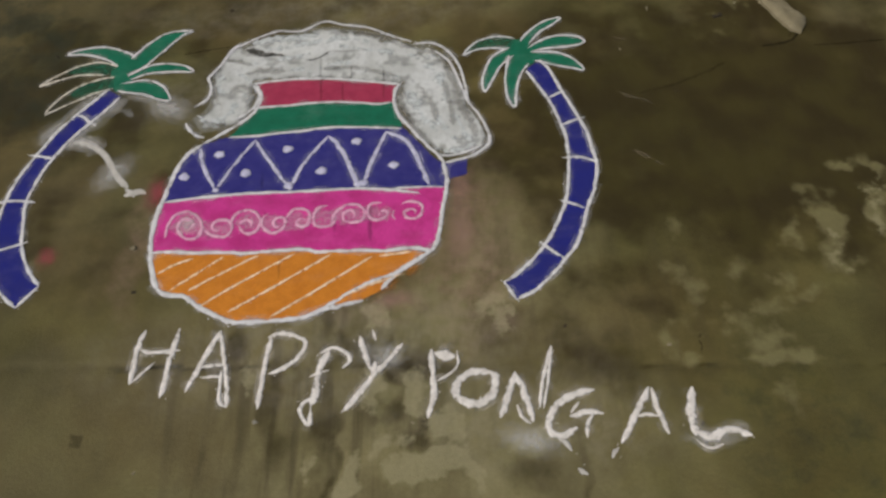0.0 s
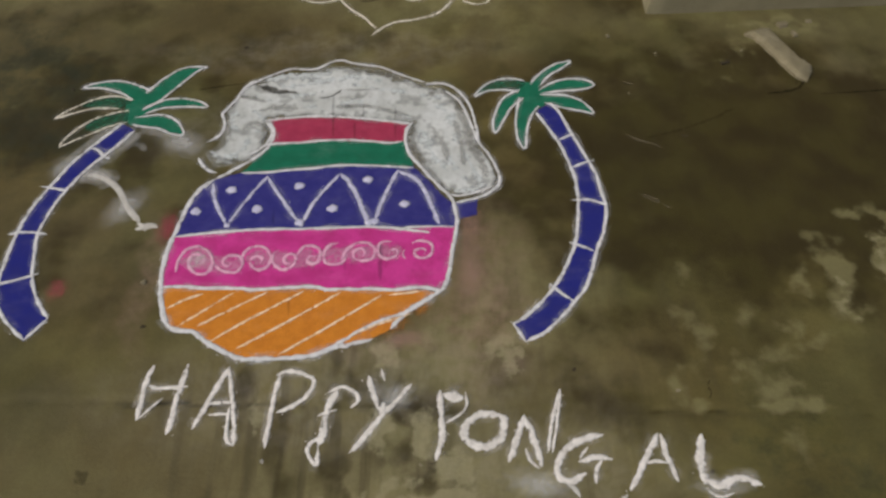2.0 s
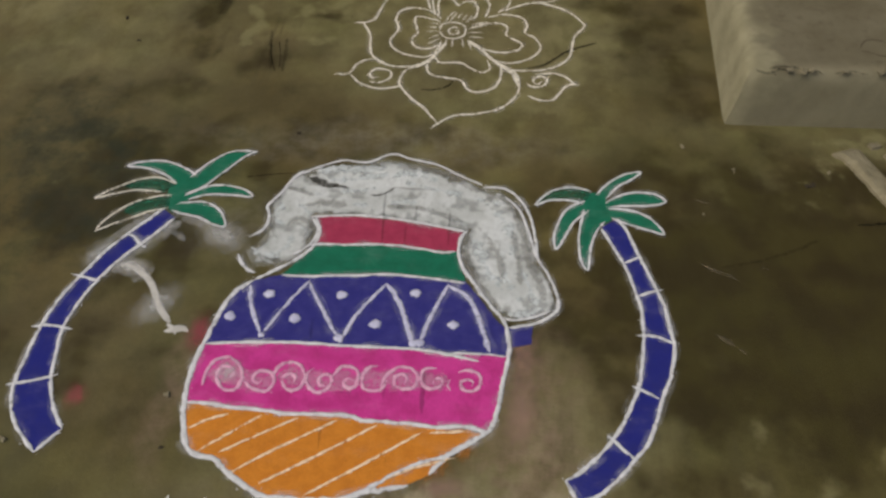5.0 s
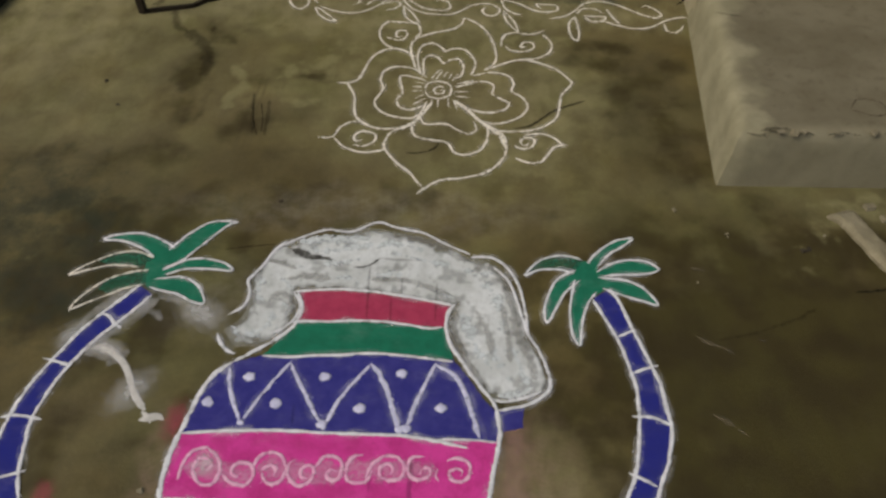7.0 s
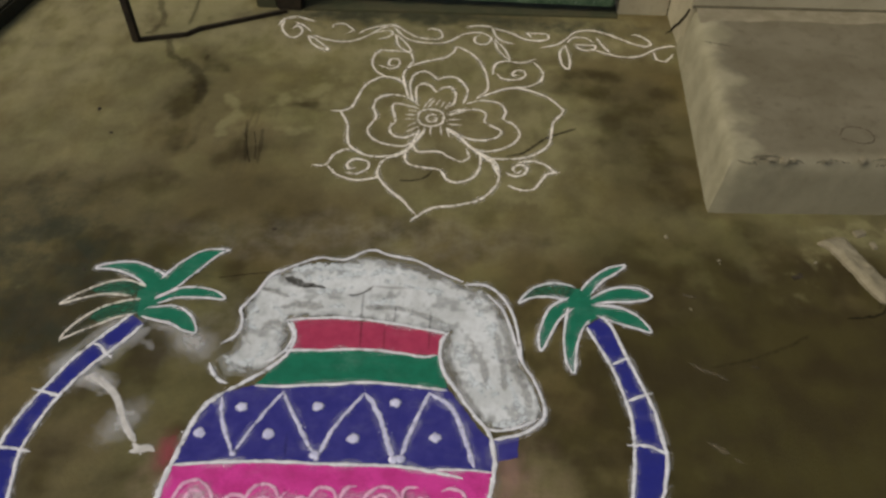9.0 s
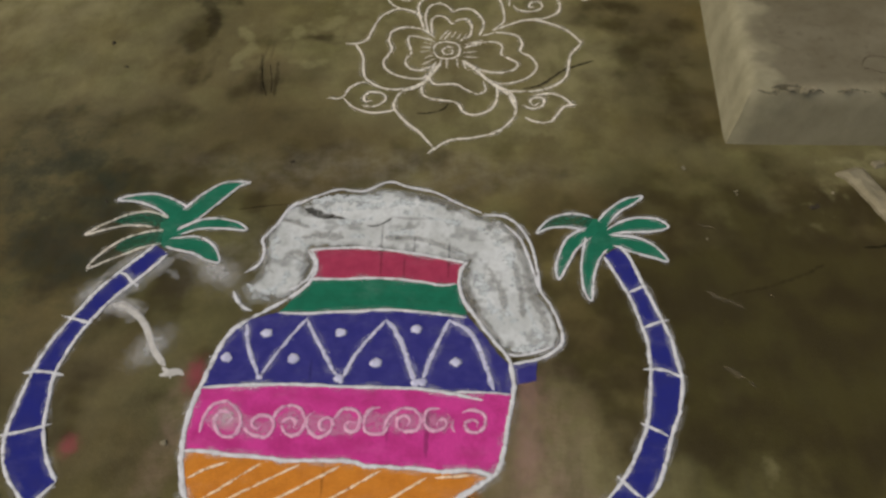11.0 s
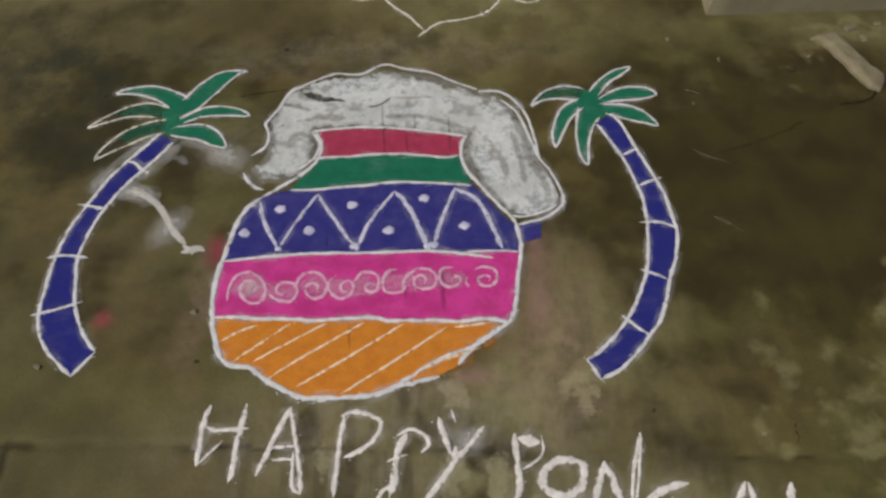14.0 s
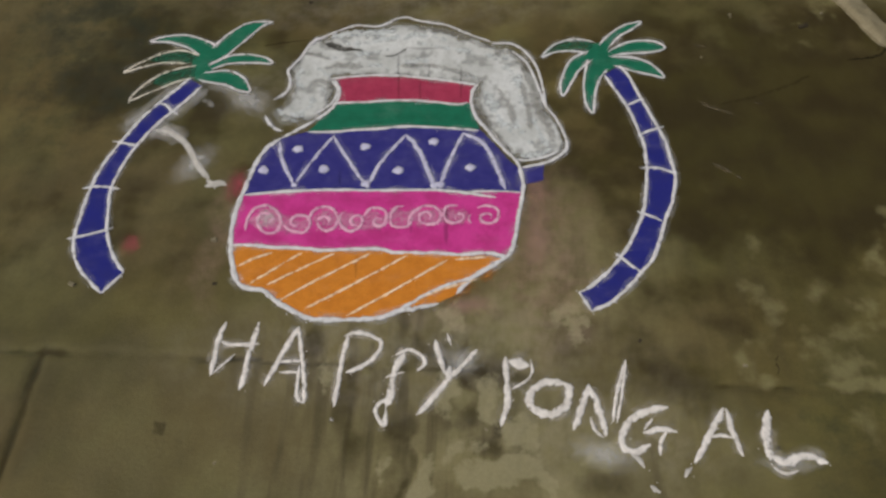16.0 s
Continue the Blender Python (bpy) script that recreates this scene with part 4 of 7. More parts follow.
patch(pot, "swirl_band", PINK, [(-0.609, 1.152), (-0.517, 1.161), (-0.404, 1.166), (-0.262, 1.168), (-0.119, 1.17), (-0.005, 1.164), (0.097, 1.168), (0.084, 1.077), (0.065, 0.978), (0.022, 0.978), (-0.112, 0.983), (-0.246, 0.988), (-0.38, 0.99), (-0.515, 0.996), (-0.606, 0.999), (-0.614, 1.06), (-0.616, 1.115)], label='magenta powder band')
patch(pot, "base_band", ORANGE, [(-0.606, 0.999), (-0.515, 0.996), (-0.38, 0.99), (-0.246, 0.988), (-0.112, 0.983), (0.022, 0.975), (0.051, 0.963), (0.008, 0.935), (-0.028, 0.902), (-0.065, 0.866), (-0.106, 0.844), (-0.181, 0.823), (-0.23, 0.808), (-0.329, 0.798), (-0.392, 0.803), (-0.439, 0.824), (-0.482, 0.853), (-0.511, 0.872), (-0.561, 0.884), (-0.588, 0.924)], label='orange powder base band')
patch(pot, "stray_patch", BLUE, [(0.1, 1.245), (0.159, 1.261), (0.153, 1.204), (0.11, 1.193)], label='stray patch of blue powder')
rubbed_field(pot, "foam", FOAM, [(-0.549, 1.384), (-0.577, 1.435), (-0.551, 1.465), (-0.538, 1.501), (-0.538, 1.562), (-0.548, 1.606), (-0.527, 1.65), (-0.508, 1.714), (-0.479, 1.724), (-0.432, 1.75), (-0.382, 1.765), (-0.315, 1.773), (-0.248, 1.797), (-0.178, 1.786), (-0.109, 1.773), (-0.057, 1.742), (-0.006, 1.714), (0.027, 1.701), (0.077, 1.689), (0.113, 1.65), (0.14, 1.592), (0.156, 1.516), (0.166, 1.45), (0.184, 1.418), (0.202, 1.366), (0.212, 1.321), (0.2, 1.3), (0.172, 1.28), (0.142, 1.268), (0.098, 1.268), (0.076, 1.292), (0.047, 1.323), (0.01, 1.384), (-0.021, 1.433), (-0.028, 1.483), (-0.019, 1.523), (-0.019, 1.537), (-0.07, 1.548), (-0.135, 1.559), (-0.216, 1.569), (-0.297, 1.573), (-0.362, 1.571), (-0.414, 1.564), (-0.403, 1.516), (-0.412, 1.457), (-0.439, 1.424), (-0.481, 1.397)], "rubbed white powder foam")
stroke(pot, "outline_stroke", CHALK, 0.0092, [(-0.419, 1.564), (-0.4, 1.514), (-0.409, 1.461), (-0.442, 1.418), (-0.5, 1.37), (-0.536, 1.343)], lift=0.0010)
stroke(pot, "outline_stroke", CHALK, 0.0112, [(-0.536, 1.343), (-0.572, 1.305), (-0.594, 1.244), (-0.607, 1.161), (-0.615, 1.111), (-0.617, 1.052), (-0.609, 0.994), (-0.592, 0.932), (-0.576, 0.896), (-0.555, 0.879), (-0.512, 0.873), (-0.474, 0.844), (-0.432, 0.819), (-0.398, 0.803), (-0.354, 0.798), (-0.279, 0.801), (-0.23, 0.806), (-0.193, 0.822), (-0.144, 0.833), (-0.099, 0.844)], lift=0.0010)
stroke(pot, "outline_stroke", CHALK, 0.0092, [(-0.012, 1.546), (-0.028, 1.514), (-0.031, 1.472), (-0.021, 1.426), (0.01, 1.376), (0.047, 1.319), (0.08, 1.276), (0.098, 1.245)], lift=0.0010)
stroke(pot, "outline_stroke", CHALK, 0.0108, [(0.093, 1.257), (0.103, 1.191), (0.099, 1.146), (0.089, 1.094), (0.079, 1.027), (0.066, 0.982), (0.042, 0.96), (-0.005, 0.929), (-0.041, 0.894), (-0.058, 0.869)], lift=0.0010)
stroke(pot, "outline_stroke", CHALK, 0.0083, [(0.042, 0.96), (-0.018, 0.917), (-0.082, 0.893), (-0.12, 0.872), (-0.163, 0.843), (-0.191, 0.823)], lift=0.0010)
stroke(pot, "band_stroke", CHALK, 0.0074, [(-0.43, 1.564), (-0.362, 1.573), (-0.298, 1.578), (-0.216, 1.573), (-0.135, 1.562), (-0.07, 1.55), (-0.011, 1.539)], lift=0.0010)
stroke(pot, "band_stroke", CHALK, 0.0074, [(-0.419, 1.465), (-0.382, 1.472), (-0.32, 1.474), (-0.226, 1.481), (-0.131, 1.474), (-0.076, 1.465), (-0.04, 1.472)], lift=0.0010)
stroke(pot, "band_stroke", CHALK, 0.0074, [(-0.47, 1.364), (-0.4, 1.364), (-0.355, 1.37), (-0.28, 1.376), (-0.204, 1.384), (-0.128, 1.382), (-0.067, 1.376), (-0.009, 1.37)], lift=0.0010)
stroke(pot, "band_stroke", CHALK, 0.0074, [(-0.611, 1.15), (-0.517, 1.161), (-0.404, 1.168), (-0.262, 1.168), (-0.119, 1.17), (-0.034, 1.161), (0.034, 1.148)], lift=0.0010)
stroke(pot, "band_stroke", CHALK, 0.0055, [(-0.034, 1.166), (0.052, 1.168), (0.097, 1.164)], lift=0.0010)
stroke(pot, "band_stroke", CHALK, 0.0092, [(-0.609, 0.998), (-0.556, 0.999), (-0.515, 0.994), (-0.434, 0.991), (-0.379, 0.986), (-0.3, 0.991), (-0.246, 0.99), (-0.205, 0.982), (-0.112, 0.982), (-0.058, 0.977), (0.009, 0.982), (0.064, 0.974)], lift=0.0010)
stroke(pot, "zigzag_stroke", BLUE_CHALK, 0.0105, [(-0.54, 1.327), (-0.522, 1.262), (-0.482, 1.184)], lift=0.0010)
stroke(pot, "zigzag_stroke", BLUE_CHALK, 0.008, [(-0.48, 1.184), (-0.446, 1.262), (-0.396, 1.352)], lift=0.0010)
stroke(pot, "zigzag_stroke", BLUE_CHALK, 0.01, [(-0.4, 1.35), (-0.358, 1.28), (-0.3, 1.19)], lift=0.0010)
stroke(pot, "zigzag_stroke", BLUE_CHALK, 0.0085, [(-0.29, 1.188), (-0.262, 1.262), (-0.204, 1.356)], lift=0.0010)
stroke(pot, "zigzag_stroke", BLUE_CHALK, 0.013, [(-0.203, 1.354), (-0.166, 1.3), (-0.124, 1.188)], lift=0.0010)
stroke(pot, "zigzag_stroke", BLUE_CHALK, 0.01, [(-0.106, 1.19), (-0.086, 1.266), (-0.05, 1.364)], lift=0.0010)
stroke(pot, "zigzag_stroke", BLUE_CHALK, 0.012, [(-0.052, 1.362), (0.01, 1.312), (0.058, 1.175)], lift=0.0010)
for x, y, r in ((-0.296, 1.188, 0.014), (-0.121, 1.186, 0.012), (-0.106, 1.188, 0.013), (-0.480, 1.185, 0.009)):
    dot(pot, "dot", BLUE_CHALK, x, y, r)
stroke(pot, "foam_stroke", CHALK, 0.0060, [(-0.498, 1.714), (-0.48, 1.729), (-0.433, 1.76), (-0.376, 1.786), (-0.332, 1.781), (-0.299, 1.786), (-0.241, 1.821), (-0.179, 1.802), (-0.109, 1.786), (-0.049, 1.75), (0.022, 1.714)], lift=0.0010)
stroke(pot, "foam_stroke", CHALK, 0.0074, [(0.022, 1.706), (0.078, 1.706), (0.119, 1.674), (0.151, 1.611), (0.166, 1.527), (0.171, 1.461), (0.192, 1.422), (0.208, 1.38), (0.221, 1.325), (0.208, 1.294), (0.171, 1.266), (0.126, 1.251), (0.097, 1.244)], lift=0.0010)
stroke(pot, "foam_stroke", CHALK, 0.0064, [(0.085, 1.674), (0.122, 1.63), (0.143, 1.573), (0.159, 1.505), (0.169, 1.457)], lift=0.0010)
stroke(pot, "foam_stroke", CHALK, 0.0064, [(0.2, 1.3), (0.157, 1.28), (0.112, 1.268), (0.086, 1.274)], lift=0.0010)
stroke(pot, "foam_stroke", CHALK, 0.0074, [(-0.481, 1.739), (-0.504, 1.709), (-0.526, 1.654), (-0.546, 1.616), (-0.556, 1.592), (-0.543, 1.555), (-0.547, 1.518), (-0.562, 1.496), (-0.582, 1.481)], lift=0.0010)
stroke(pot, "foam_stroke", CHALK, 0.0092, [(-0.595, 1.424), (-0.581, 1.397), (-0.56, 1.376), (-0.537, 1.366)], lift=0.0010)
stroke(pot, "foam_stroke", CHALK, 0.0064, [(-0.43, 1.564), (-0.408, 1.527), (-0.409, 1.487), (-0.43, 1.452), (-0.461, 1.429)], lift=0.0010)
dot(pot, "dot", BLUE_CHALK, -0.487, 1.305, 0.0155)
dot(pot, "dot", BLUE_CHALK, -0.309, 1.313, 0.0155)
dot(pot, "dot", BLUE_CHALK, -0.129, 1.331, 0.0155)
dot(pot, "dot", BLUE_CHALK, -0.567, 1.232, 0.0155)
dot(pot, "dot", BLUE_CHALK, -0.410, 1.236, 0.0155)
dot(pot, "dot", BLUE_CHALK, -0.216, 1.234, 0.0155)
dot(pot, "dot", BLUE_CHALK, -0.032, 1.244, 0.0155)
for line in ([(-0.58, 1.07), (-0.53, 1.08), (-0.47, 1.06), (-0.42, 1.07)], [(-0.42, 1.08), (-0.36, 1.08), (-0.30, 1.07), (-0.24, 1.085)], [(-0.24, 1.085), (-0.17, 1.085), (-0.10, 1.09), (-0.03, 1.09)]):
    stroke(pot, "swirl_haze", ROSE_WISP, 0.055, line, lift=0.0008, crumbs=0, ridge=0.0001, uneven=0.6)
stroke(pot, "swirl_stroke", ROSE_CHALK, 0.0088, [(-0.583, 1.042), (-0.582, 1.077), (-0.57, 1.108), (-0.544, 1.118), (-0.514, 1.102), (-0.498, 1.068), (-0.506, 1.038), (-0.529, 1.035), (-0.55, 1.052), (-0.557, 1.077), (-0.547, 1.094), (-0.528, 1.09), (-0.519, 1.077), (-0.528, 1.065)], lift=0.0010)
stroke(pot, "swirl_stroke", ROSE_CHALK, 0.0088, [(-0.492, 1.06), (-0.469, 1.043), (-0.438, 1.038), (-0.424, 1.06), (-0.431, 1.08), (-0.451, 1.089), (-0.468, 1.082), (-0.473, 1.065), (-0.46, 1.055), (-0.451, 1.065)], lift=0.0010)
stroke(pot, "swirl_stroke", ROSE_CHALK, 0.0088, [(-0.43, 1.073), (-0.42, 1.102), (-0.397, 1.116), (-0.371, 1.108), (-0.357, 1.077), (-0.364, 1.052), (-0.384, 1.043), (-0.402, 1.055), (-0.405, 1.077), (-0.39, 1.085), (-0.378, 1.077), (-0.381, 1.06)], lift=0.0010)
stroke(pot, "swirl_stroke", ROSE_CHALK, 0.0088, [(-0.339, 1.102), (-0.352, 1.09), (-0.349, 1.063), (-0.326, 1.043), (-0.303, 1.052), (-0.295, 1.077), (-0.307, 1.09), (-0.323, 1.08), (-0.321, 1.063), (-0.307, 1.06)], lift=0.0010)
stroke(pot, "swirl_stroke", ROSE_CHALK, 0.0088, [(-0.296, 1.085), (-0.278, 1.111), (-0.252, 1.111), (-0.237, 1.094), (-0.239, 1.068), (-0.252, 1.057), (-0.267, 1.068), (-0.261, 1.082), (-0.247, 1.08)], lift=0.0010)
stroke(pot, "swirl_stroke", ROSE_CHALK, 0.0088, [(-0.194, 1.12), (-0.215, 1.115), (-0.227, 1.09), (-0.222, 1.063), (-0.204, 1.055), (-0.181, 1.06), (-0.171, 1.085)], lift=0.0010)
stroke(pot, "swirl_stroke", ROSE_CHALK, 0.0088, [(-0.184, 1.068), (-0.169, 1.102), (-0.145, 1.12), (-0.117, 1.116), (-0.102, 1.097), (-0.108, 1.073), (-0.129, 1.065), (-0.15, 1.072), (-0.154, 1.094), (-0.137, 1.102), (-0.127, 1.09), (-0.132, 1.077)], lift=0.0010)
stroke(pot, "swirl_stroke", ROSE_CHALK, 0.0088, [(-0.061, 1.123), (-0.086, 1.12), (-0.095, 1.097), (-0.085, 1.073), (-0.063, 1.07), (-0.047, 1.082), (-0.05, 1.097), (-0.063, 1.094), (-0.067, 1.08)], lift=0.0010)
stroke(pot, "swirl_stroke", ROSE_CHALK, 0.0088, [(-0.026, 1.068), (-0.033, 1.08), (-0.029, 1.097)], lift=0.0010)
stroke(pot, "swirl_stroke", ROSE_CHALK, 0.0088, [(-0.012, 1.115), (0.009, 1.123), (0.034, 1.115), (0.039, 1.09), (0.023, 1.07), (0.002, 1.073), (-0.005, 1.09), (0.009, 1.099), (0.023, 1.094), (0.02, 1.082)], lift=0.0010)
stroke(pot, "hatch_stroke", PEACH_CHALK, 0.0055, [(-0.583, 0.938), (-0.548, 0.96), (-0.505, 0.978)], lift=0.0010)
stroke(pot, "hatch_stroke", PEACH_CHALK, 0.0055, [(-0.549, 0.887), (-0.513, 0.917), (-0.432, 0.98)], lift=0.0010)
stroke(pot, "hatch_stroke", PEACH_CHALK, 0.0055, [(-0.505, 0.887), (-0.437, 0.929), (-0.351, 0.98)], lift=0.0010)
stroke(pot, "hatch_stroke", PEACH_CHALK, 0.0055, [(-0.472, 0.843), (-0.393, 0.899), (-0.265, 0.98)], lift=0.0010)
stroke(pot, "hatch_stroke", PEACH_CHALK, 0.0055, [(-0.406, 0.826), (-0.314, 0.884), (-0.178, 0.974)], lift=0.0010)
stroke(pot, "hatch_stroke", PEACH_CHALK, 0.0055, [(-0.308, 0.809), (-0.222, 0.866), (-0.082, 0.963)], lift=0.0010)
stroke(pot, "hatch_stroke", PEACH_CHALK, 0.0055, [(-0.163, 0.843), (-0.107, 0.875), (-0.006, 0.912)], lift=0.0010)
stroke(pot, "hatch_stroke", PEACH_CHALK, 0.0055, [(-0.064, 0.963), (0.009, 0.972)], lift=0.0010)
stroke(pot, "wiped_streak", SWIPE, 0.03, [(-0.447, 1.739), (-0.381, 1.752), (-0.296, 1.755), (-0.246, 1.765)], lift=0.0008, crumbs=0, ridge=0.0001)
stroke(pot, "wiped_streak", SWIPE, 0.034, [(-0.418, 1.704), (-0.326, 1.714), (-0.244, 1.739), (-0.159, 1.739), (-0.091, 1.719)], lift=0.0008, crumbs=0, ridge=0.0001)
stroke(pot, "wiped_streak", SWIPE, 0.022, [(-0.371, 1.662), (-0.306, 1.674), (-0.257, 1.689)], lift=0.0008, crumbs=0, ridge=0.0001)
stroke(pot, "wiped_streak", SWIPE, 0.028, [(-0.35, 1.616), (-0.268, 1.616), (-0.203, 1.63), (-0.138, 1.635)], lift=0.0008, crumbs=0, ridge=0.0001)
stroke(pot, "wiped_streak", SWIPE, 0.02, [(-0.472, 1.674), (-0.437, 1.654), (-0.402, 1.64)], lift=0.0008, crumbs=0, ridge=0.0001)
stroke(pot, "wiped_streak", SWIPE, 0.022, [(-0.208, 1.714), (-0.107, 1.689), (-0.023, 1.674)], lift=0.0008, crumbs=0, ridge=0.0001)
stroke(pot, "wiped_streak", SWIPE, 0.024, [(-0.514, 1.616), (-0.522, 1.562), (-0.501, 1.528)], lift=0.0008, crumbs=0, ridge=0.0001)
stroke(pot, "wiped_streak", SWIPE, 0.026, [(-0.488, 1.616), (-0.453, 1.592), (-0.438, 1.56)], lift=0.0008, crumbs=0, ridge=0.0001)
stroke(pot, "wiped_streak", SWIPE, 0.03, [(-0.465, 1.501), (-0.477, 1.457), (-0.509, 1.429), (-0.539, 1.435)], lift=0.0008, crumbs=0, ridge=0.0001)
stroke(pot, "wiped_streak", SWIPE, 0.016, [(-0.566, 1.448), (-0.53, 1.414), (-0.5, 1.401)], lift=0.0008, crumbs=0, ridge=0.0001)
stroke(pot, "wiped_streak", SWIPE, 0.014, [(-0.453, 1.527), (-0.431, 1.509), (-0.437, 1.478)], lift=0.0008, crumbs=0, ridge=0.0001)
stroke(pot, "wiped_streak", SWIPE, 0.034, [(0.01, 1.527), (0.026, 1.461), (0.059, 1.393), (0.1, 1.331)], lift=0.0008, crumbs=0, ridge=0.0001)
stroke(pot, "wiped_streak", SWIPE, 0.034, [(0.04, 1.616), (0.079, 1.592), (0.103, 1.527), (0.113, 1.45)], lift=0.0008, crumbs=0, ridge=0.0001)
stroke(pot, "wiped_streak", SWIPE, 0.03, [(0.122, 1.439), (0.147, 1.376), (0.168, 1.315)], lift=0.0008, crumbs=0, ridge=0.0001)
stroke(pot, "wiped_streak", SWIPE, 0.03, [(0.072, 1.461), (0.098, 1.384), (0.126, 1.315)], lift=0.0008, crumbs=0, ridge=0.0001)
stroke(pot, "wiped_streak", SWIPE, 0.02, [(0.098, 1.286), (0.143, 1.288), (0.181, 1.311)], lift=0.0008, crumbs=0, ridge=0.0001)
stroke(pot, "wiped_streak", SWIPE, 0.018, [(-0.006, 1.669), (0.044, 1.65), (0.09, 1.654)], lift=0.0008, crumbs=0, ridge=0.0001)
stroke(pot, "wiped_streak", SWIPE, 0.016, [(-0.128, 1.602), (-0.071, 1.587), (-0.014, 1.564)], lift=0.0008, crumbs=0, ridge=0.0001)
stroke(pot, "rubbed_streak", DARK_RUB, 0.022, [(-0.462, 1.708), (-0.432, 1.698), (-0.405, 1.686), (-0.378, 1.688)], lift=0.0012, crumbs=0, ridge=0.0001)
stroke(pot, "rubbed_streak", DARK_RUB, 0.008, [(-0.40, 1.676), (-0.372, 1.682), (-0.345, 1.676)], lift=0.0012, crumbs=0, ridge=0.0001)
stroke(pot, "rubbed_streak", DARK_RUB, 0.007, [(-0.287, 1.655), (-0.262, 1.656), (-0.240, 1.668), (-0.219, 1.690)], lift=0.0012, crumbs=0, ridge=0.0001)
stroke(pot, "rubbed_streak", DRIP, 0.008, [(-0.219, 1.690), (-0.16, 1.685), (-0.105, 1.690)], lift=0.0012, crumbs=0, ridge=0.0001)
for width, line in ((0.006, [(-0.243, 1.668), (-0.240, 1.60), (-0.236, 1.54), (-0.231, 1.470)]), (0.005, [(-0.154, 1.628), (-0.153, 1.585), (-0.151, 1.547)]),
                    (0.005, [(-0.062, 1.615), (-0.061, 1.55), (-0.060, 1.486)]), (0.006, [(-0.176, 1.55), (-0.174, 1.51), (-0.172, 1.475)]),
                    (0.006, [(-0.369, 1.238), (-0.366, 1.21), (-0.363, 1.182)]), (0.005, [(-0.176, 1.083), (-0.174, 1.06), (-0.174, 1.035)]),
                    (0.010, [(-0.09, 1.12), (-0.088, 1.06), (-0.086, 1.005)]), (0.006, [(-0.30, 0.972), (-0.299, 0.94), (-0.297, 0.91)])):
    stroke(pot, "drip_streak", DRIP, width, line, lift=0.0013, crumbs=0, ridge=0.0001)
stroke(pot, "rubbed_streak", GREY_RUB, 0.022, [(-0.455, 1.606), (-0.407, 1.616), (-0.341, 1.611)], lift=0.0009, crumbs=0, ridge=0.0001)
stroke(pot, "rubbed_streak", GREY_RUB, 0.018, [(-0.488, 1.528), (-0.469, 1.555), (-0.443, 1.55), (-0.426, 1.518), (-0.433, 1.478)], lift=0.0009, crumbs=0, ridge=0.0001)
stroke(pot, "rubbed_streak", GREY_RUB, 0.014, [(-0.53, 1.562), (-0.527, 1.516), (-0.506, 1.483)], lift=0.0009, crumbs=0, ridge=0.0001)
stroke(pot, "rubbed_streak", GREY_RUB, 0.022, [(0.027, 1.654), (0.077, 1.669), (0.109, 1.625), (0.132, 1.546), (0.144, 1.461), (0.172, 1.393), (0.187, 1.331)], lift=0.0009, crumbs=0, ridge=0.0001)
stroke(pot, "rubbed_streak", GREY_RUB, 0.018, [(-0.003, 1.514), (-0.012, 1.461), (0.01, 1.405), (0.047, 1.339), (0.081, 1.296)], lift=0.0009, crumbs=0, ridge=0.0001)
stroke(pot, "rubbed_streak", GREY_RUB, 0.022, [(-0.16, 1.77), (-0.074, 1.745), (-0.006, 1.704), (0.027, 1.689)], lift=0.0009, crumbs=0, ridge=0.0001)
stroke(pot, "rubbed_streak", GREY_RUB, 0.018, [(-0.235, 1.616), (-0.153, 1.616), (-0.087, 1.597), (-0.022, 1.573)], lift=0.0009, crumbs=0, ridge=0.0001)
stroke(pot, "rubbed_streak", GREY_RUB, 0.018, [(0.042, 1.527), (0.072, 1.461), (0.083, 1.397)], lift=0.0009, crumbs=0, ridge=0.0001)
stroke(pot, "rubbed_streak", GREY_RUB, 0.014, [(-0.522, 1.669), (-0.47, 1.654), (-0.435, 1.64)], lift=0.0009, crumbs=0, ridge=0.0001)
stroke(pot, "rubbed_streak", GREY_RUB, 0.016, [(0.107, 1.55), (0.122, 1.461), (0.128, 1.376)], lift=0.0009, crumbs=0, ridge=0.0001)
stroke(pot, "rubbed_streak", GREY_RUB, 0.016, [(-0.548, 1.429), (-0.513, 1.407), (-0.483, 1.414)], lift=0.0009, crumbs=0, ridge=0.0001)
# blue and green powder palm tree leaning over, white outlined
palm_a = drawing("palm_drawing", -0.893, 0.860, "blue and green powder palm tree leaning over, white outlined", "floor drawing", "festival floor drawings")
patch(palm_a, "trunk", TRUNK_BLUE, [(-0.794, 1.534), (-0.822, 1.487), (-0.847, 1.45), (-0.892, 1.384), (-0.92, 1.325), (-0.94, 1.267), (-0.951, 1.21), (-0.954, 1.164), (-0.941, 1.094), (-0.924, 1.027), (-0.891, 0.963), (-0.855, 0.917), (-0.893, 0.86), (-0.928, 0.89), (-0.970, 0.932), (-0.998, 0.986), (-1.006, 1.027), (-1.009, 1.094), (-1.007, 1.182), (-0.995, 1.257), (-0.968, 1.335), (-0.932, 1.418), (-0.889, 1.487), (-0.835, 1.564)], label='dark blue powder trunk')
stroke(palm_a, "trunk_outline", CHALK, 0.0083, [(-0.794, 1.534), (-0.822, 1.487), (-0.847, 1.45), (-0.892, 1.384), (-0.92, 1.325), (-0.94, 1.267), (-0.951, 1.21), (-0.954, 1.164), (-0.941, 1.094), (-0.924, 1.027), (-0.891, 0.963), (-0.855, 0.917)], lift=0.0010)
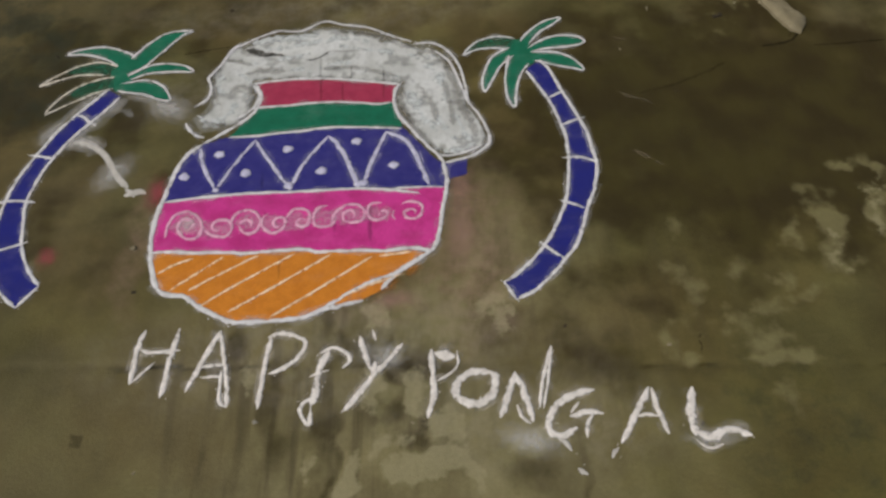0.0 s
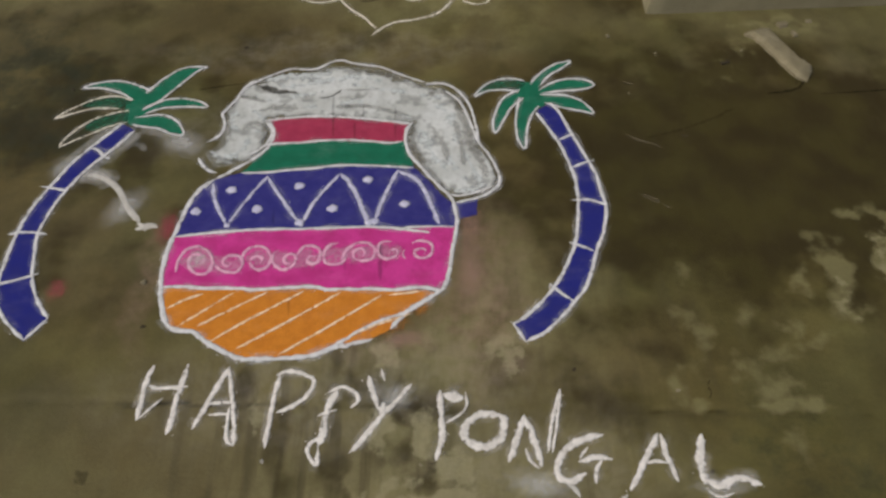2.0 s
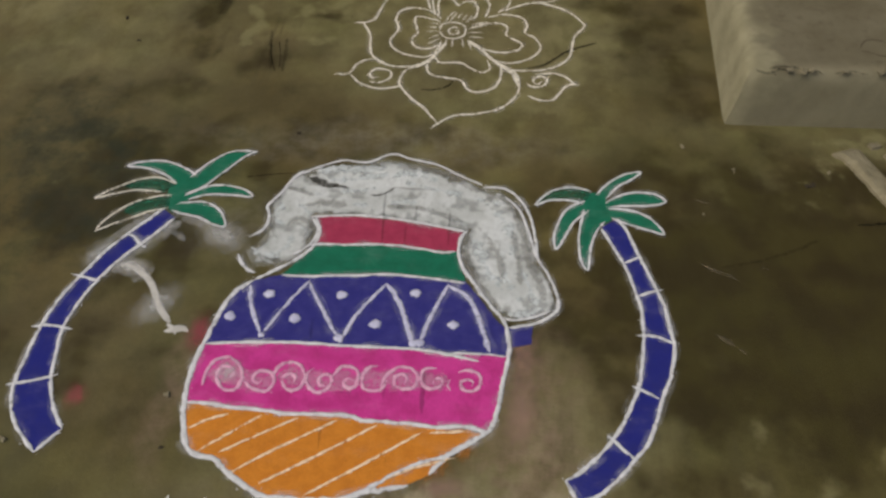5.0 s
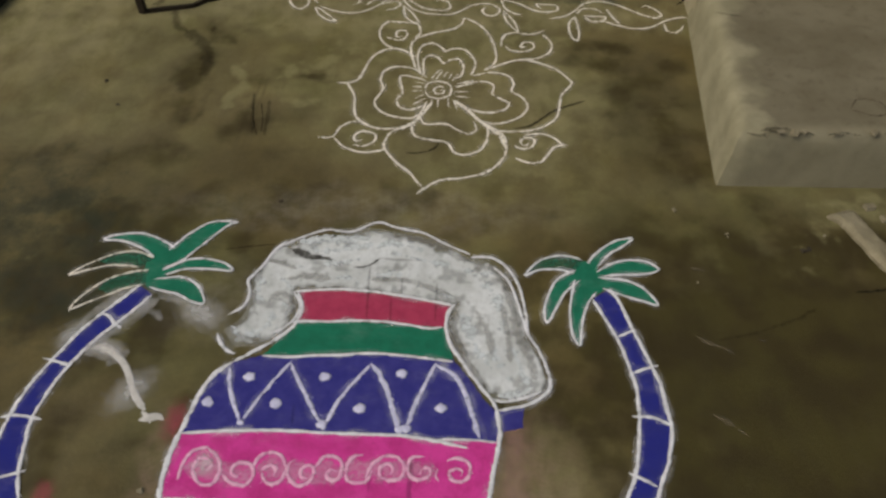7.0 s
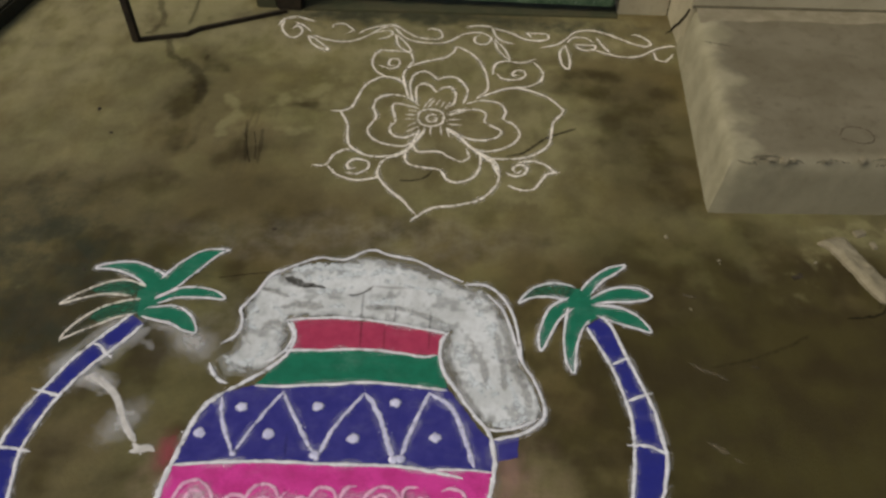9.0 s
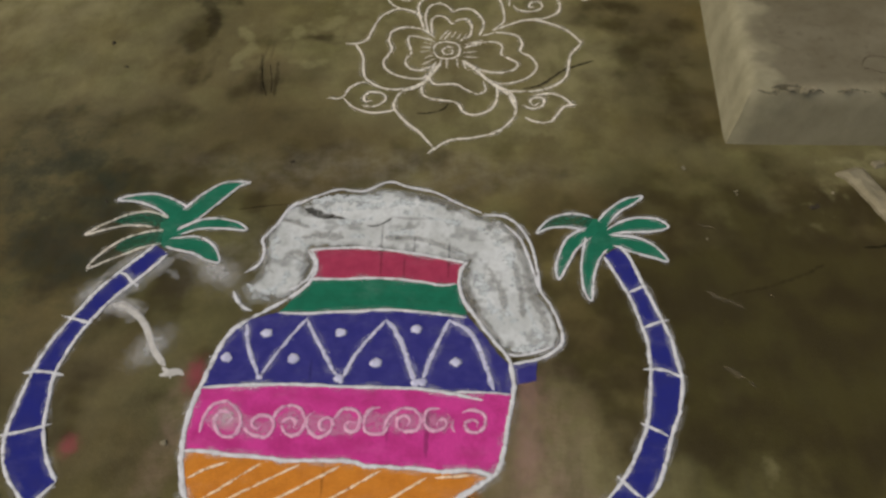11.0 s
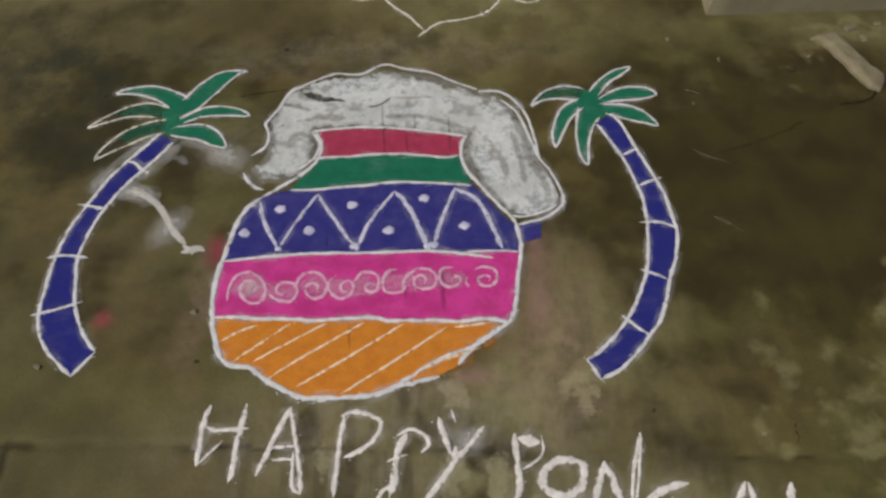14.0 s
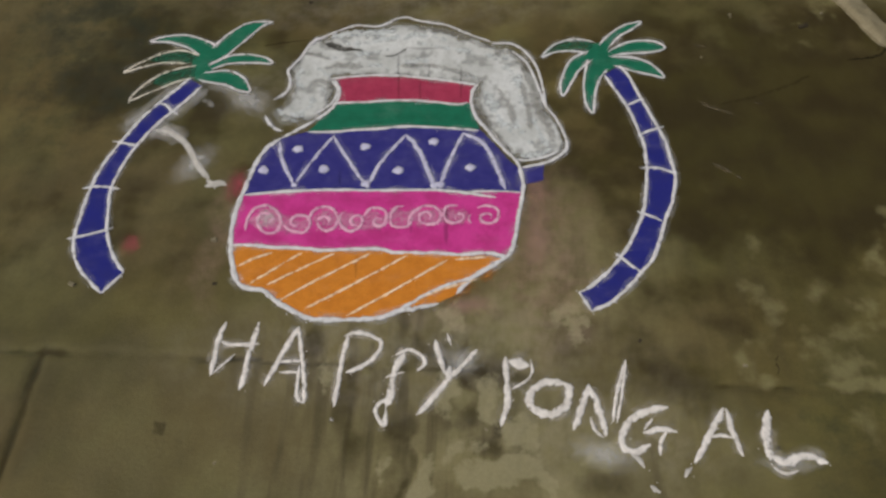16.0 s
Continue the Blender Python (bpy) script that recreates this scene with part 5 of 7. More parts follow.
stroke(palm_a, "trunk_outline", CHALK, 0.0083, [(-0.835, 1.564), (-0.889, 1.487), (-0.932, 1.418), (-0.968, 1.335), (-0.995, 1.257), (-1.007, 1.182), (-1.009, 1.094), (-1.006, 1.027), (-0.998, 0.986), (-0.970, 0.932), (-0.928, 0.89), (-0.893, 0.86)], lift=0.0010)
stroke(palm_a, "trunk_outline", CHALK, 0.0083, [(-0.855, 0.917), (-0.893, 0.86)], lift=0.0010)
stroke(palm_a, "joint_stroke", CHALK, 0.0074, [(-0.907, 1.467), (-0.882, 1.463), (-0.857, 1.439), (-0.838, 1.426)], lift=0.0012)
stroke(palm_a, "joint_stroke", CHALK, 0.0074, [(-0.992, 1.329), (-0.948, 1.319), (-0.919, 1.311)], lift=0.0012)
stroke(palm_a, "joint_stroke", CHALK, 0.0074, [(-1.031, 1.168), (-0.99, 1.175), (-0.931, 1.168)], lift=0.0012)
stroke(palm_a, "joint_stroke", CHALK, 0.0074, [(-1.022, 1.012), (-0.956, 1.03), (-0.915, 1.047)], lift=0.0012)
patch(palm_a, "leaf_core", GREEN, [(-0.846, 1.669), (-0.813, 1.706), (-0.779, 1.689), (-0.774, 1.621), (-0.781, 1.569), (-0.81, 1.555), (-0.837, 1.585), (-0.842, 1.633)], top=0.0005)
leaf = patch(palm_a, "leaf", GREEN, [(-0.796, 1.689), (-0.756, 1.752), (-0.705, 1.799), (-0.637, 1.802), (-0.66, 1.786), (-0.706, 1.717), (-0.751, 1.652), (-0.793, 1.621)], top=0.00060)
stroke(leaf, "leaf_outline", CHALK, 0.0060, [(-0.796, 1.689), (-0.756, 1.752), (-0.705, 1.799), (-0.637, 1.802), (-0.66, 1.786), (-0.706, 1.717), (-0.751, 1.652), (-0.793, 1.621)], lift=0.0010)
leaf = patch(palm_a, "leaf", GREEN, [(-0.781, 1.696), (-0.816, 1.719), (-0.881, 1.745), (-0.948, 1.739), (-0.985, 1.719), (-0.929, 1.714), (-0.874, 1.694), (-0.828, 1.662)], top=0.00065)
stroke(leaf, "leaf_outline", CHALK, 0.0060, [(-0.781, 1.696), (-0.816, 1.719), (-0.881, 1.745), (-0.948, 1.739), (-0.985, 1.719), (-0.929, 1.714), (-0.874, 1.694), (-0.828, 1.662)], lift=0.0010)
leaf = patch(palm_a, "leaf", THIN_GREEN, [(-0.827, 1.659), (-0.882, 1.679), (-0.937, 1.667), (-0.968, 1.640), (-0.926, 1.628), (-0.852, 1.625)], top=0.00070)
stroke(leaf, "leaf_outline", FLOWER_CHALK, 0.0062, [(-0.827, 1.659), (-0.882, 1.679), (-0.937, 1.667), (-0.993, 1.63), (-1.033, 1.59), (-0.987, 1.609), (-0.926, 1.628), (-0.852, 1.625)], lift=0.0010)
leaf = patch(palm_a, "leaf", THIN_GREEN, [(-0.828, 1.616), (-0.872, 1.606), (-0.929, 1.576), (-0.938, 1.545), (-0.907, 1.534), (-0.873, 1.55), (-0.822, 1.569)], top=0.00075)
stroke(leaf, "leaf_outline", FLOWER_CHALK, 0.0062, [(-0.828, 1.616), (-0.872, 1.606), (-0.929, 1.576), (-0.971, 1.525), (-0.988, 1.478), (-0.948, 1.503), (-0.907, 1.528), (-0.873, 1.55), (-0.822, 1.569)], lift=0.0010)
leaf = patch(palm_a, "leaf", GREEN, [(-0.792, 1.616), (-0.735, 1.657), (-0.678, 1.662), (-0.626, 1.647), (-0.609, 1.625), (-0.663, 1.628), (-0.729, 1.625), (-0.781, 1.602)], top=0.00080)
stroke(leaf, "leaf_outline", CHALK, 0.0060, [(-0.792, 1.616), (-0.735, 1.657), (-0.678, 1.662), (-0.626, 1.647), (-0.609, 1.625), (-0.663, 1.628), (-0.729, 1.625), (-0.781, 1.602)], lift=0.0010)
leaf = patch(palm_a, "leaf", GREEN, [(-0.802, 1.587), (-0.739, 1.597), (-0.695, 1.58), (-0.668, 1.55), (-0.654, 1.514), (-0.687, 1.518), (-0.726, 1.539), (-0.777, 1.55), (-0.808, 1.56)], top=0.00085)
stroke(leaf, "leaf_outline", CHALK, 0.0060, [(-0.802, 1.587), (-0.739, 1.597), (-0.695, 1.58), (-0.668, 1.55), (-0.654, 1.514), (-0.687, 1.518), (-0.726, 1.539), (-0.777, 1.55), (-0.808, 1.56)], lift=0.0010)
for width, line in ((0.036, [(-0.975, 1.375), (-0.945, 1.43), (-0.905, 1.49), (-0.86, 1.545)]), (0.045, [(-0.865, 1.40), (-0.82, 1.46), (-0.775, 1.525)]),
                    (0.040, [(-0.775, 1.535), (-0.72, 1.525), (-0.665, 1.500), (-0.62, 1.455)]), (0.030, [(-0.80, 1.50), (-0.765, 1.475), (-0.745, 1.455)])):
    stroke(palm_a, "powder_wisp", WISP, width, line, crumbs=10, ridge=0.0001, uneven=0.5)
# blue and green powder palm tree bowing outward, white outlined
palm_b = drawing("palm_drawing", 0.248, 0.829, "blue and green powder palm tree bowing outward, white outlined", "floor drawing", "festival floor drawings")
patch(palm_b, "trunk", TRUNK_BLUE, [(0.384, 1.616), (0.406, 1.573), (0.429, 1.494), (0.456, 1.407), (0.476, 1.335), (0.483, 1.266), (0.487, 1.219), (0.471, 1.146), (0.445, 1.085), (0.425, 1.027), (0.401, 0.971), (0.369, 0.932), (0.331, 0.887), (0.288, 0.85), (0.248, 0.829), (0.222, 0.878), (0.24, 0.887), (0.283, 0.924), (0.329, 0.978), (0.363, 1.035), (0.392, 1.102), (0.407, 1.164), (0.417, 1.238), (0.42, 1.315), (0.412, 1.366), (0.392, 1.45), (0.361, 1.527), (0.339, 1.578)], label='dark blue powder trunk')
stroke(palm_b, "trunk_outline", CHALK, 0.0083, [(0.384, 1.616), (0.406, 1.573), (0.429, 1.494), (0.456, 1.407), (0.476, 1.335), (0.483, 1.266), (0.487, 1.219), (0.471, 1.146), (0.445, 1.085), (0.425, 1.027), (0.401, 0.971), (0.369, 0.932), (0.331, 0.887), (0.288, 0.85), (0.248, 0.829)], lift=0.0010)
stroke(palm_b, "trunk_outline", CHALK, 0.0083, [(0.339, 1.578), (0.361, 1.527), (0.392, 1.45), (0.412, 1.366), (0.42, 1.315), (0.417, 1.238), (0.407, 1.164), (0.392, 1.102), (0.363, 1.035), (0.329, 0.978), (0.283, 0.924), (0.24, 0.887), (0.222, 0.878)], lift=0.0010)
stroke(palm_b, "trunk_outline", CHALK, 0.0083, [(0.248, 0.829), (0.222, 0.878)], lift=0.0010)
stroke(palm_b, "joint_stroke", CHALK, 0.0074, [(0.388, 1.461), (0.41, 1.474), (0.436, 1.487)], lift=0.0012)
stroke(palm_b, "joint_stroke", CHALK, 0.0074, [(0.416, 1.36), (0.451, 1.376), (0.48, 1.386)], lift=0.0012)
stroke(palm_b, "joint_stroke", CHALK, 0.0074, [(0.401, 1.245), (0.448, 1.245), (0.491, 1.225)], lift=0.0012)
stroke(palm_b, "joint_stroke", CHALK, 0.0074, [(0.379, 1.108), (0.405, 1.097), (0.437, 1.08)], lift=0.0012)
stroke(palm_b, "joint_stroke", CHALK, 0.0074, [(0.316, 0.986), (0.346, 0.955), (0.375, 0.929)], lift=0.0012)
patch(palm_b, "leaf_core", GREEN, [(0.305, 1.706), (0.347, 1.706), (0.372, 1.657), (0.37, 1.609), (0.335, 1.585), (0.302, 1.616), (0.293, 1.664)], top=0.0005)
leaf = patch(palm_b, "leaf", GREEN, [(0.333, 1.699), (0.367, 1.744), (0.414, 1.783), (0.462, 1.797), (0.439, 1.77), (0.392, 1.732), (0.358, 1.684)], top=0.00060)
stroke(leaf, "leaf_outline", CHALK, 0.0060, [(0.333, 1.699), (0.367, 1.744), (0.414, 1.783), (0.462, 1.797), (0.439, 1.77), (0.392, 1.732), (0.358, 1.684)], lift=0.0010)
leaf = patch(palm_b, "leaf", GREEN, [(0.356, 1.669), (0.387, 1.694), (0.432, 1.714), (0.491, 1.714), (0.52, 1.686), (0.476, 1.669), (0.417, 1.664), (0.367, 1.657)], top=0.00065)
stroke(leaf, "leaf_outline", CHALK, 0.0060, [(0.356, 1.669), (0.387, 1.694), (0.432, 1.714), (0.491, 1.714), (0.52, 1.686), (0.476, 1.669), (0.417, 1.664), (0.367, 1.657)], lift=0.0010)
leaf = patch(palm_b, "leaf", GREEN, [(0.358, 1.652), (0.432, 1.645), (0.477, 1.616), (0.503, 1.569), (0.464, 1.58), (0.409, 1.597), (0.367, 1.616)], top=0.00070)
stroke(leaf, "leaf_outline", CHALK, 0.0060, [(0.358, 1.652), (0.432, 1.645), (0.477, 1.616), (0.503, 1.569), (0.464, 1.58), (0.409, 1.597), (0.367, 1.616)], lift=0.0010)
leaf = patch(palm_b, "leaf", GREEN, [(0.297, 1.64), (0.28, 1.55), (0.28, 1.472), (0.297, 1.435), (0.308, 1.505), (0.325, 1.562), (0.35, 1.602)], top=0.00075)
stroke(leaf, "leaf_outline", CHALK, 0.0060, [(0.297, 1.64), (0.28, 1.55), (0.28, 1.472), (0.297, 1.435), (0.308, 1.505), (0.325, 1.562), (0.35, 1.602)], lift=0.0010)
leaf = patch(palm_b, "leaf", GREEN, [(0.302, 1.674), (0.267, 1.654), (0.24, 1.621), (0.216, 1.55), (0.219, 1.498), (0.242, 1.539), (0.271, 1.597), (0.311, 1.64)], top=0.00080)
stroke(leaf, "leaf_outline", CHALK, 0.0060, [(0.302, 1.674), (0.267, 1.654), (0.24, 1.621), (0.216, 1.55), (0.219, 1.498), (0.242, 1.539), (0.271, 1.597), (0.311, 1.64)], lift=0.0010)
leaf = patch(palm_b, "leaf", THIN_GREEN, [(0.322, 1.709), (0.297, 1.719), (0.255, 1.722), (0.203, 1.699), (0.169, 1.65), (0.202, 1.669), (0.252, 1.674), (0.296, 1.664)], top=0.00085)
stroke(leaf, "leaf_outline", CHALK, 0.0060, [(0.322, 1.709), (0.297, 1.719), (0.255, 1.722), (0.203, 1.699), (0.169, 1.65), (0.202, 1.669), (0.252, 1.674), (0.296, 1.664)], lift=0.0010)
# the greeting, one thing per letter
letter = drawing("letter", -0.555, 0.633, "white powder capital letter H strewn by hand on concrete", "letter", "greeting lettering")
stroke(letter, "stroke", LETTER_CHALK, 0.0110, [(-0.581, 0.789), (-0.59, 0.752), (-0.592, 0.658)], crumbs=30, uneven=0.85)
stroke(letter, "stroke", LETTER_CHALK, 0.0110, [(-0.506, 0.79), (-0.515, 0.71), (-0.518, 0.644), (-0.523, 0.625)], crumbs=30, uneven=0.85)
stroke(letter, "stroke", LETTER_CHALK, 0.0093, [(-0.585, 0.74), (-0.556, 0.733), (-0.497, 0.736)], crumbs=30, uneven=0.85)
stroke(letter, "stroke", LETTER_CHALK, 0.0042, [(-0.591, 0.66), (-0.566, 0.688), (-0.546, 0.71)], crumbs=30, uneven=0.85)
letter = drawing("letter", -0.420, 0.602, "white powder capital letter A strewn by hand on concrete", "letter", "greeting lettering")
stroke(letter, "stroke", LETTER_CHALK, 0.0110, [(-0.412, 0.781), (-0.446, 0.7), (-0.47, 0.636)], crumbs=30, uneven=0.85)
stroke(letter, "stroke", LETTER_CHALK, 0.0093, [(-0.414, 0.78), (-0.396, 0.705), (-0.382, 0.638), (-0.378, 0.598)], crumbs=30, uneven=0.85)
stroke(letter, "stroke", LETTER_CHALK, 0.0076, [(-0.378, 0.598), (-0.394, 0.611), (-0.398, 0.639), (-0.399, 0.685)], crumbs=30, uneven=0.85)
stroke(letter, "stroke", LETTER_CHALK, 0.0084, [(-0.445, 0.693), (-0.418, 0.696), (-0.393, 0.695)], crumbs=30, uneven=0.85)
stroke(letter, "stroke", LETTER_CHALK, 0.0068, [(-0.441, 0.667), (-0.418, 0.67), (-0.393, 0.667)], crumbs=30, uneven=0.85)
letter = drawing("letter", -0.295, 0.590, "white powder capital letter P strewn by hand on concrete", "letter", "greeting lettering")
stroke(letter, "stroke", LETTER_CHALK, 0.0101, [(-0.299, 0.758), (-0.307, 0.687), (-0.313, 0.591)], crumbs=30, uneven=0.85)
stroke(letter, "stroke", LETTER_CHALK, 0.0093, [(-0.307, 0.758), (-0.275, 0.768), (-0.224, 0.747), (-0.234, 0.711), (-0.262, 0.685), (-0.297, 0.67)], crumbs=30, uneven=0.85)
letter = drawing("letter", -0.193, 0.555, "white powder capital letter P strewn by hand on concrete", "letter", "greeting lettering")
stroke(letter, "stroke", LETTER_CHALK, 0.0151, [(-0.17, 0.719), (-0.187, 0.682), (-0.195, 0.617), (-0.203, 0.59)], crumbs=30, uneven=0.85)
stroke(letter, "stroke", LETTER_CHALK, 0.0084, [(-0.19, 0.714), (-0.161, 0.727), (-0.133, 0.714), (-0.123, 0.695), (-0.14, 0.677)], crumbs=30, uneven=0.85)
stroke(letter, "stroke", LETTER_CHALK, 0.0059, [(-0.209, 0.659), (-0.188, 0.669), (-0.168, 0.673)], crumbs=30, uneven=0.85)
stroke(letter, "stroke", LETTER_CHALK, 0.0084, [(-0.2, 0.615), (-0.224, 0.587), (-0.203, 0.553), (-0.202, 0.59)], crumbs=30, uneven=0.85)
letter = drawing("letter", -0.095, 0.576, "white powder capital letter Y strewn by hand on concrete", "letter", "greeting lettering")
stroke(letter, "stroke", LETTER_CHALK, 0.0118, [(-0.104, 0.753), (-0.091, 0.707), (-0.078, 0.67)], crumbs=30, uneven=0.85)
stroke(letter, "stroke", LETTER_CHALK, 0.0068, [(-0.077, 0.769), (-0.068, 0.739)], crumbs=30, uneven=0.85)
stroke(letter, "stroke", LETTER_CHALK, 0.0110, [(-0.01, 0.731), (-0.038, 0.695), (-0.073, 0.657), (-0.114, 0.601), (-0.137, 0.577)], crumbs=30, uneven=0.85)
stroke(letter, "stroke", LETTER_CHALK, 0.0135, [(-0.069, 0.69), (-0.076, 0.659)], crumbs=30, uneven=0.85)
letter = drawing("letter", 0.050, 0.557, "white powder capital letter P strewn by hand on concrete", "letter", "greeting lettering")
stroke(letter, "stroke", LETTER_CHALK, 0.0127, [(0.052, 0.714), (0.054, 0.658), (0.054, 0.607), (0.041, 0.557)], crumbs=30, uneven=0.85)
stroke(letter, "stroke", LETTER_CHALK, 0.0260, [(0.057, 0.704), (0.078, 0.698), (0.102, 0.694)], crumbs=30, uneven=0.85)
stroke(letter, "stroke", LETTER_CHALK, 0.0051, [(0.107, 0.709), (0.108, 0.676), (0.089, 0.654), (0.061, 0.637)], crumbs=30, uneven=0.85)
letter = drawing("letter", 0.138, 0.575, "white powder capital letter O strewn by hand on concrete", "letter", "greeting lettering")
stroke(letter, "stroke", LETTER_CHALK, 0.0159, [(0.176, 0.655), (0.131, 0.655), (0.102, 0.627), (0.106, 0.597), (0.145, 0.584), (0.175, 0.601), (0.186, 0.637), (0.174, 0.657)], crumbs=30, uneven=0.85)
letter = drawing("letter", 0.239, 0.537, "white powder capital letter N strewn by hand on concrete", "letter", "greeting lettering")
stroke(letter, "stroke", LETTER_CHALK, 0.0128, [(0.229, 0.653), (0.21, 0.6), (0.189, 0.551)], crumbs=30, uneven=0.85)
stroke(letter, "stroke", LETTER_CHALK, 0.0148, [(0.228, 0.65), (0.242, 0.609), (0.251, 0.573), (0.256, 0.539)], crumbs=30, uneven=0.85)
stroke(letter, "stroke", LETTER_CHALK, 0.0069, [(0.311, 0.711), (0.288, 0.641), (0.272, 0.57)], crumbs=30, uneven=0.85)
stroke(letter, "stroke", LETTER_CHALK, 0.0059, [(0.312, 0.708), (0.297, 0.637), (0.28, 0.567)], crumbs=30, uneven=0.85)
stroke(letter, "stroke", LETTER_CHALK, 0.0079, [(0.226, 0.579), (0.235, 0.552), (0.251, 0.536)], crumbs=30, uneven=0.85)
letter = drawing("letter", 0.327, 0.503, "white powder capital letter G strewn by hand on concrete", "letter", "greeting lettering")
stroke(letter, "stroke", LETTER_CHALK, 0.0137, [(0.39, 0.605), (0.351, 0.598), (0.313, 0.577), (0.29, 0.547), (0.288, 0.519), (0.314, 0.509), (0.344, 0.525)], crumbs=30, uneven=0.85)
stroke(letter, "stroke", LETTER_CHALK, 0.0118, [(0.331, 0.548), (0.369, 0.557), (0.401, 0.552)], crumbs=30, uneven=0.85)
stroke(letter, "stroke", LETTER_CHALK, 0.0079, [(0.38, 0.553), (0.365, 0.529), (0.361, 0.502)], crumbs=30, uneven=0.85)
stroke(letter, "stroke", LETTER_CHALK, 0.0079, [(0.354, 0.579), (0.334, 0.555)], crumbs=30, uneven=0.85)
letter = drawing("letter", 0.472, 0.486, "white powder capital letter A strewn by hand on concrete", "letter", "greeting lettering")
stroke(letter, "stroke", LETTER_CHALK, 0.0118, [(0.503, 0.606), (0.465, 0.546), (0.427, 0.488)], crumbs=30, uneven=0.85)
stroke(letter, "stroke", LETTER_CHALK, 0.0118, [(0.508, 0.605), (0.513, 0.556), (0.526, 0.503)], crumbs=30, uneven=0.85)
stroke(letter, "stroke", LETTER_CHALK, 0.0084, [(0.467, 0.542), (0.489, 0.547), (0.511, 0.542)], crumbs=30, uneven=0.85)
letter = drawing("letter", 0.610, 0.474, "white powder capital letter L strewn by hand on concrete", "letter", "greeting lettering")
stroke(letter, "stroke", LETTER_CHALK, 0.0166, [(0.593, 0.602), (0.58, 0.547), (0.578, 0.497)], crumbs=30, uneven=0.85)
stroke(letter, "stroke", LETTER_CHALK, 0.0159, [(0.578, 0.508), (0.609, 0.493), (0.647, 0.509), (0.69, 0.493)], crumbs=30, uneven=0.85)
stroke(letter, "stroke", LETTER_CHALK, 0.0059, [(0.58, 0.485), (0.593, 0.474), (0.61, 0.471), (0.63, 0.478)], crumbs=30, uneven=0.85)
# the white flower drawing
flower = drawing("flower_drawing", -0.109, 2.444, "white line rangoli flower with four petals and curled buds", "floor drawing", "festival floor drawings")
stroke(flower, "petal_stroke", FLOWER_CHALK, 0.0075, [(-0.188, 2.547), (-0.207, 2.621), (-0.219, 2.691), (-0.203, 2.747), (-0.144, 2.787), (-0.073, 2.818), (-0.043, 2.858), (-0.035, 2.89), (0.01, 2.861), (0.053, 2.798), (0.079, 2.707), (0.082, 2.619), (0.043, 2.563)])
stroke(flower, "petal_stroke", FLOWER_CHALK, 0.0075, [(-0.174, 2.528), (-0.19, 2.622), (-0.183, 2.693), (-0.15, 2.72), (-0.118, 2.704), (-0.096, 2.673), (-0.067, 2.689), (-0.026, 2.684), (0.006, 2.632), (0.011, 2.581), (-0.001, 2.531)])
stroke(flower, "petal_stroke", FLOWER_CHALK, 0.0075, [(-0.161, 2.529), (-0.168, 2.606), (-0.151, 2.642), (-0.12, 2.633), (-0.097, 2.599), (-0.074, 2.621), (-0.044, 2.623), (-0.028, 2.579), (-0.034, 2.529), (-0.059, 2.508)])
stroke(flower, "petal_stroke", FLOWER_CHALK, 0.0075, [(0.043, 2.563), (0.105, 2.603), (0.165, 2.631), (0.234, 2.617), (0.292, 2.579), (0.328, 2.532), (0.339, 2.5), (0.303, 2.435), (0.29, 2.358), (0.278, 2.314), (0.24, 2.269), (0.177, 2.243), (0.105, 2.239), (0.061, 2.245)])
stroke(flower, "petal_stroke", FLOWER_CHALK, 0.0075, [(0.008, 2.531), (0.066, 2.551), (0.125, 2.537), (0.144, 2.49), (0.138, 2.448), (0.171, 2.419), (0.189, 2.368), (0.169, 2.322), (0.133, 2.292), (0.078, 2.274), (0.042, 2.287)])
stroke(flower, "petal_stroke", FLOWER_CHALK, 0.0075, [(-0.047, 2.464), (-0, 2.492), (0.057, 2.495), (0.077, 2.47), (0.073, 2.432), (0.096, 2.409), (0.128, 2.38), (0.105, 2.343), (0.05, 2.331), (-0.005, 2.349), (-0.05, 2.386)])
stroke(flower, "petal_stroke", FLOWER_CHALK, 0.0075, [(-0.141, 2.381), (-0.16, 2.305), (-0.18, 2.261), (-0.218, 2.242), (-0.247, 2.21), (-0.258, 2.147), (-0.22, 2.083), (-0.173, 2.035), (-0.144, 1.993), (-0.122, 1.965)])
stroke(flower, "petal_stroke", FLOWER_CHALK, 0.0075, [(-0.143, 1.94), (-0.122, 1.965), (-0.078, 2.003), (-0.012, 2.016), (0.055, 2.042), (0.097, 2.087), (0.118, 2.14), (0.114, 2.207), (0.087, 2.247), (0.051, 2.273), (0.014, 2.314), (-0.015, 2.357), (-0.054, 2.392)])
stroke(flower, "petal_stroke", FLOWER_CHALK, 0.0075, [(-0.18, 2.261), (-0.176, 2.219), (-0.151, 2.193), (-0.088, 2.182), (-0.061, 2.17), (-0.042, 2.132), (-0.007, 2.12), (0.036, 2.143), (0.058, 2.19), (0.061, 2.245), (0.048, 2.273)])
stroke(flower, "petal_stroke", FLOWER_CHALK, 0.0075, [(-0.159, 2.3), (-0.138, 2.263), (-0.075, 2.267), (-0.038, 2.24), (-0.001, 2.22), (0.025, 2.243), (0.015, 2.285)])
stroke(flower, "petal_stroke", FLOWER_CHALK, 0.0075, [(-0.2, 2.632), (-0.248, 2.672), (-0.299, 2.676), (-0.345, 2.631), (-0.366, 2.561), (-0.381, 2.494), (-0.412, 2.47), (-0.451, 2.468)])
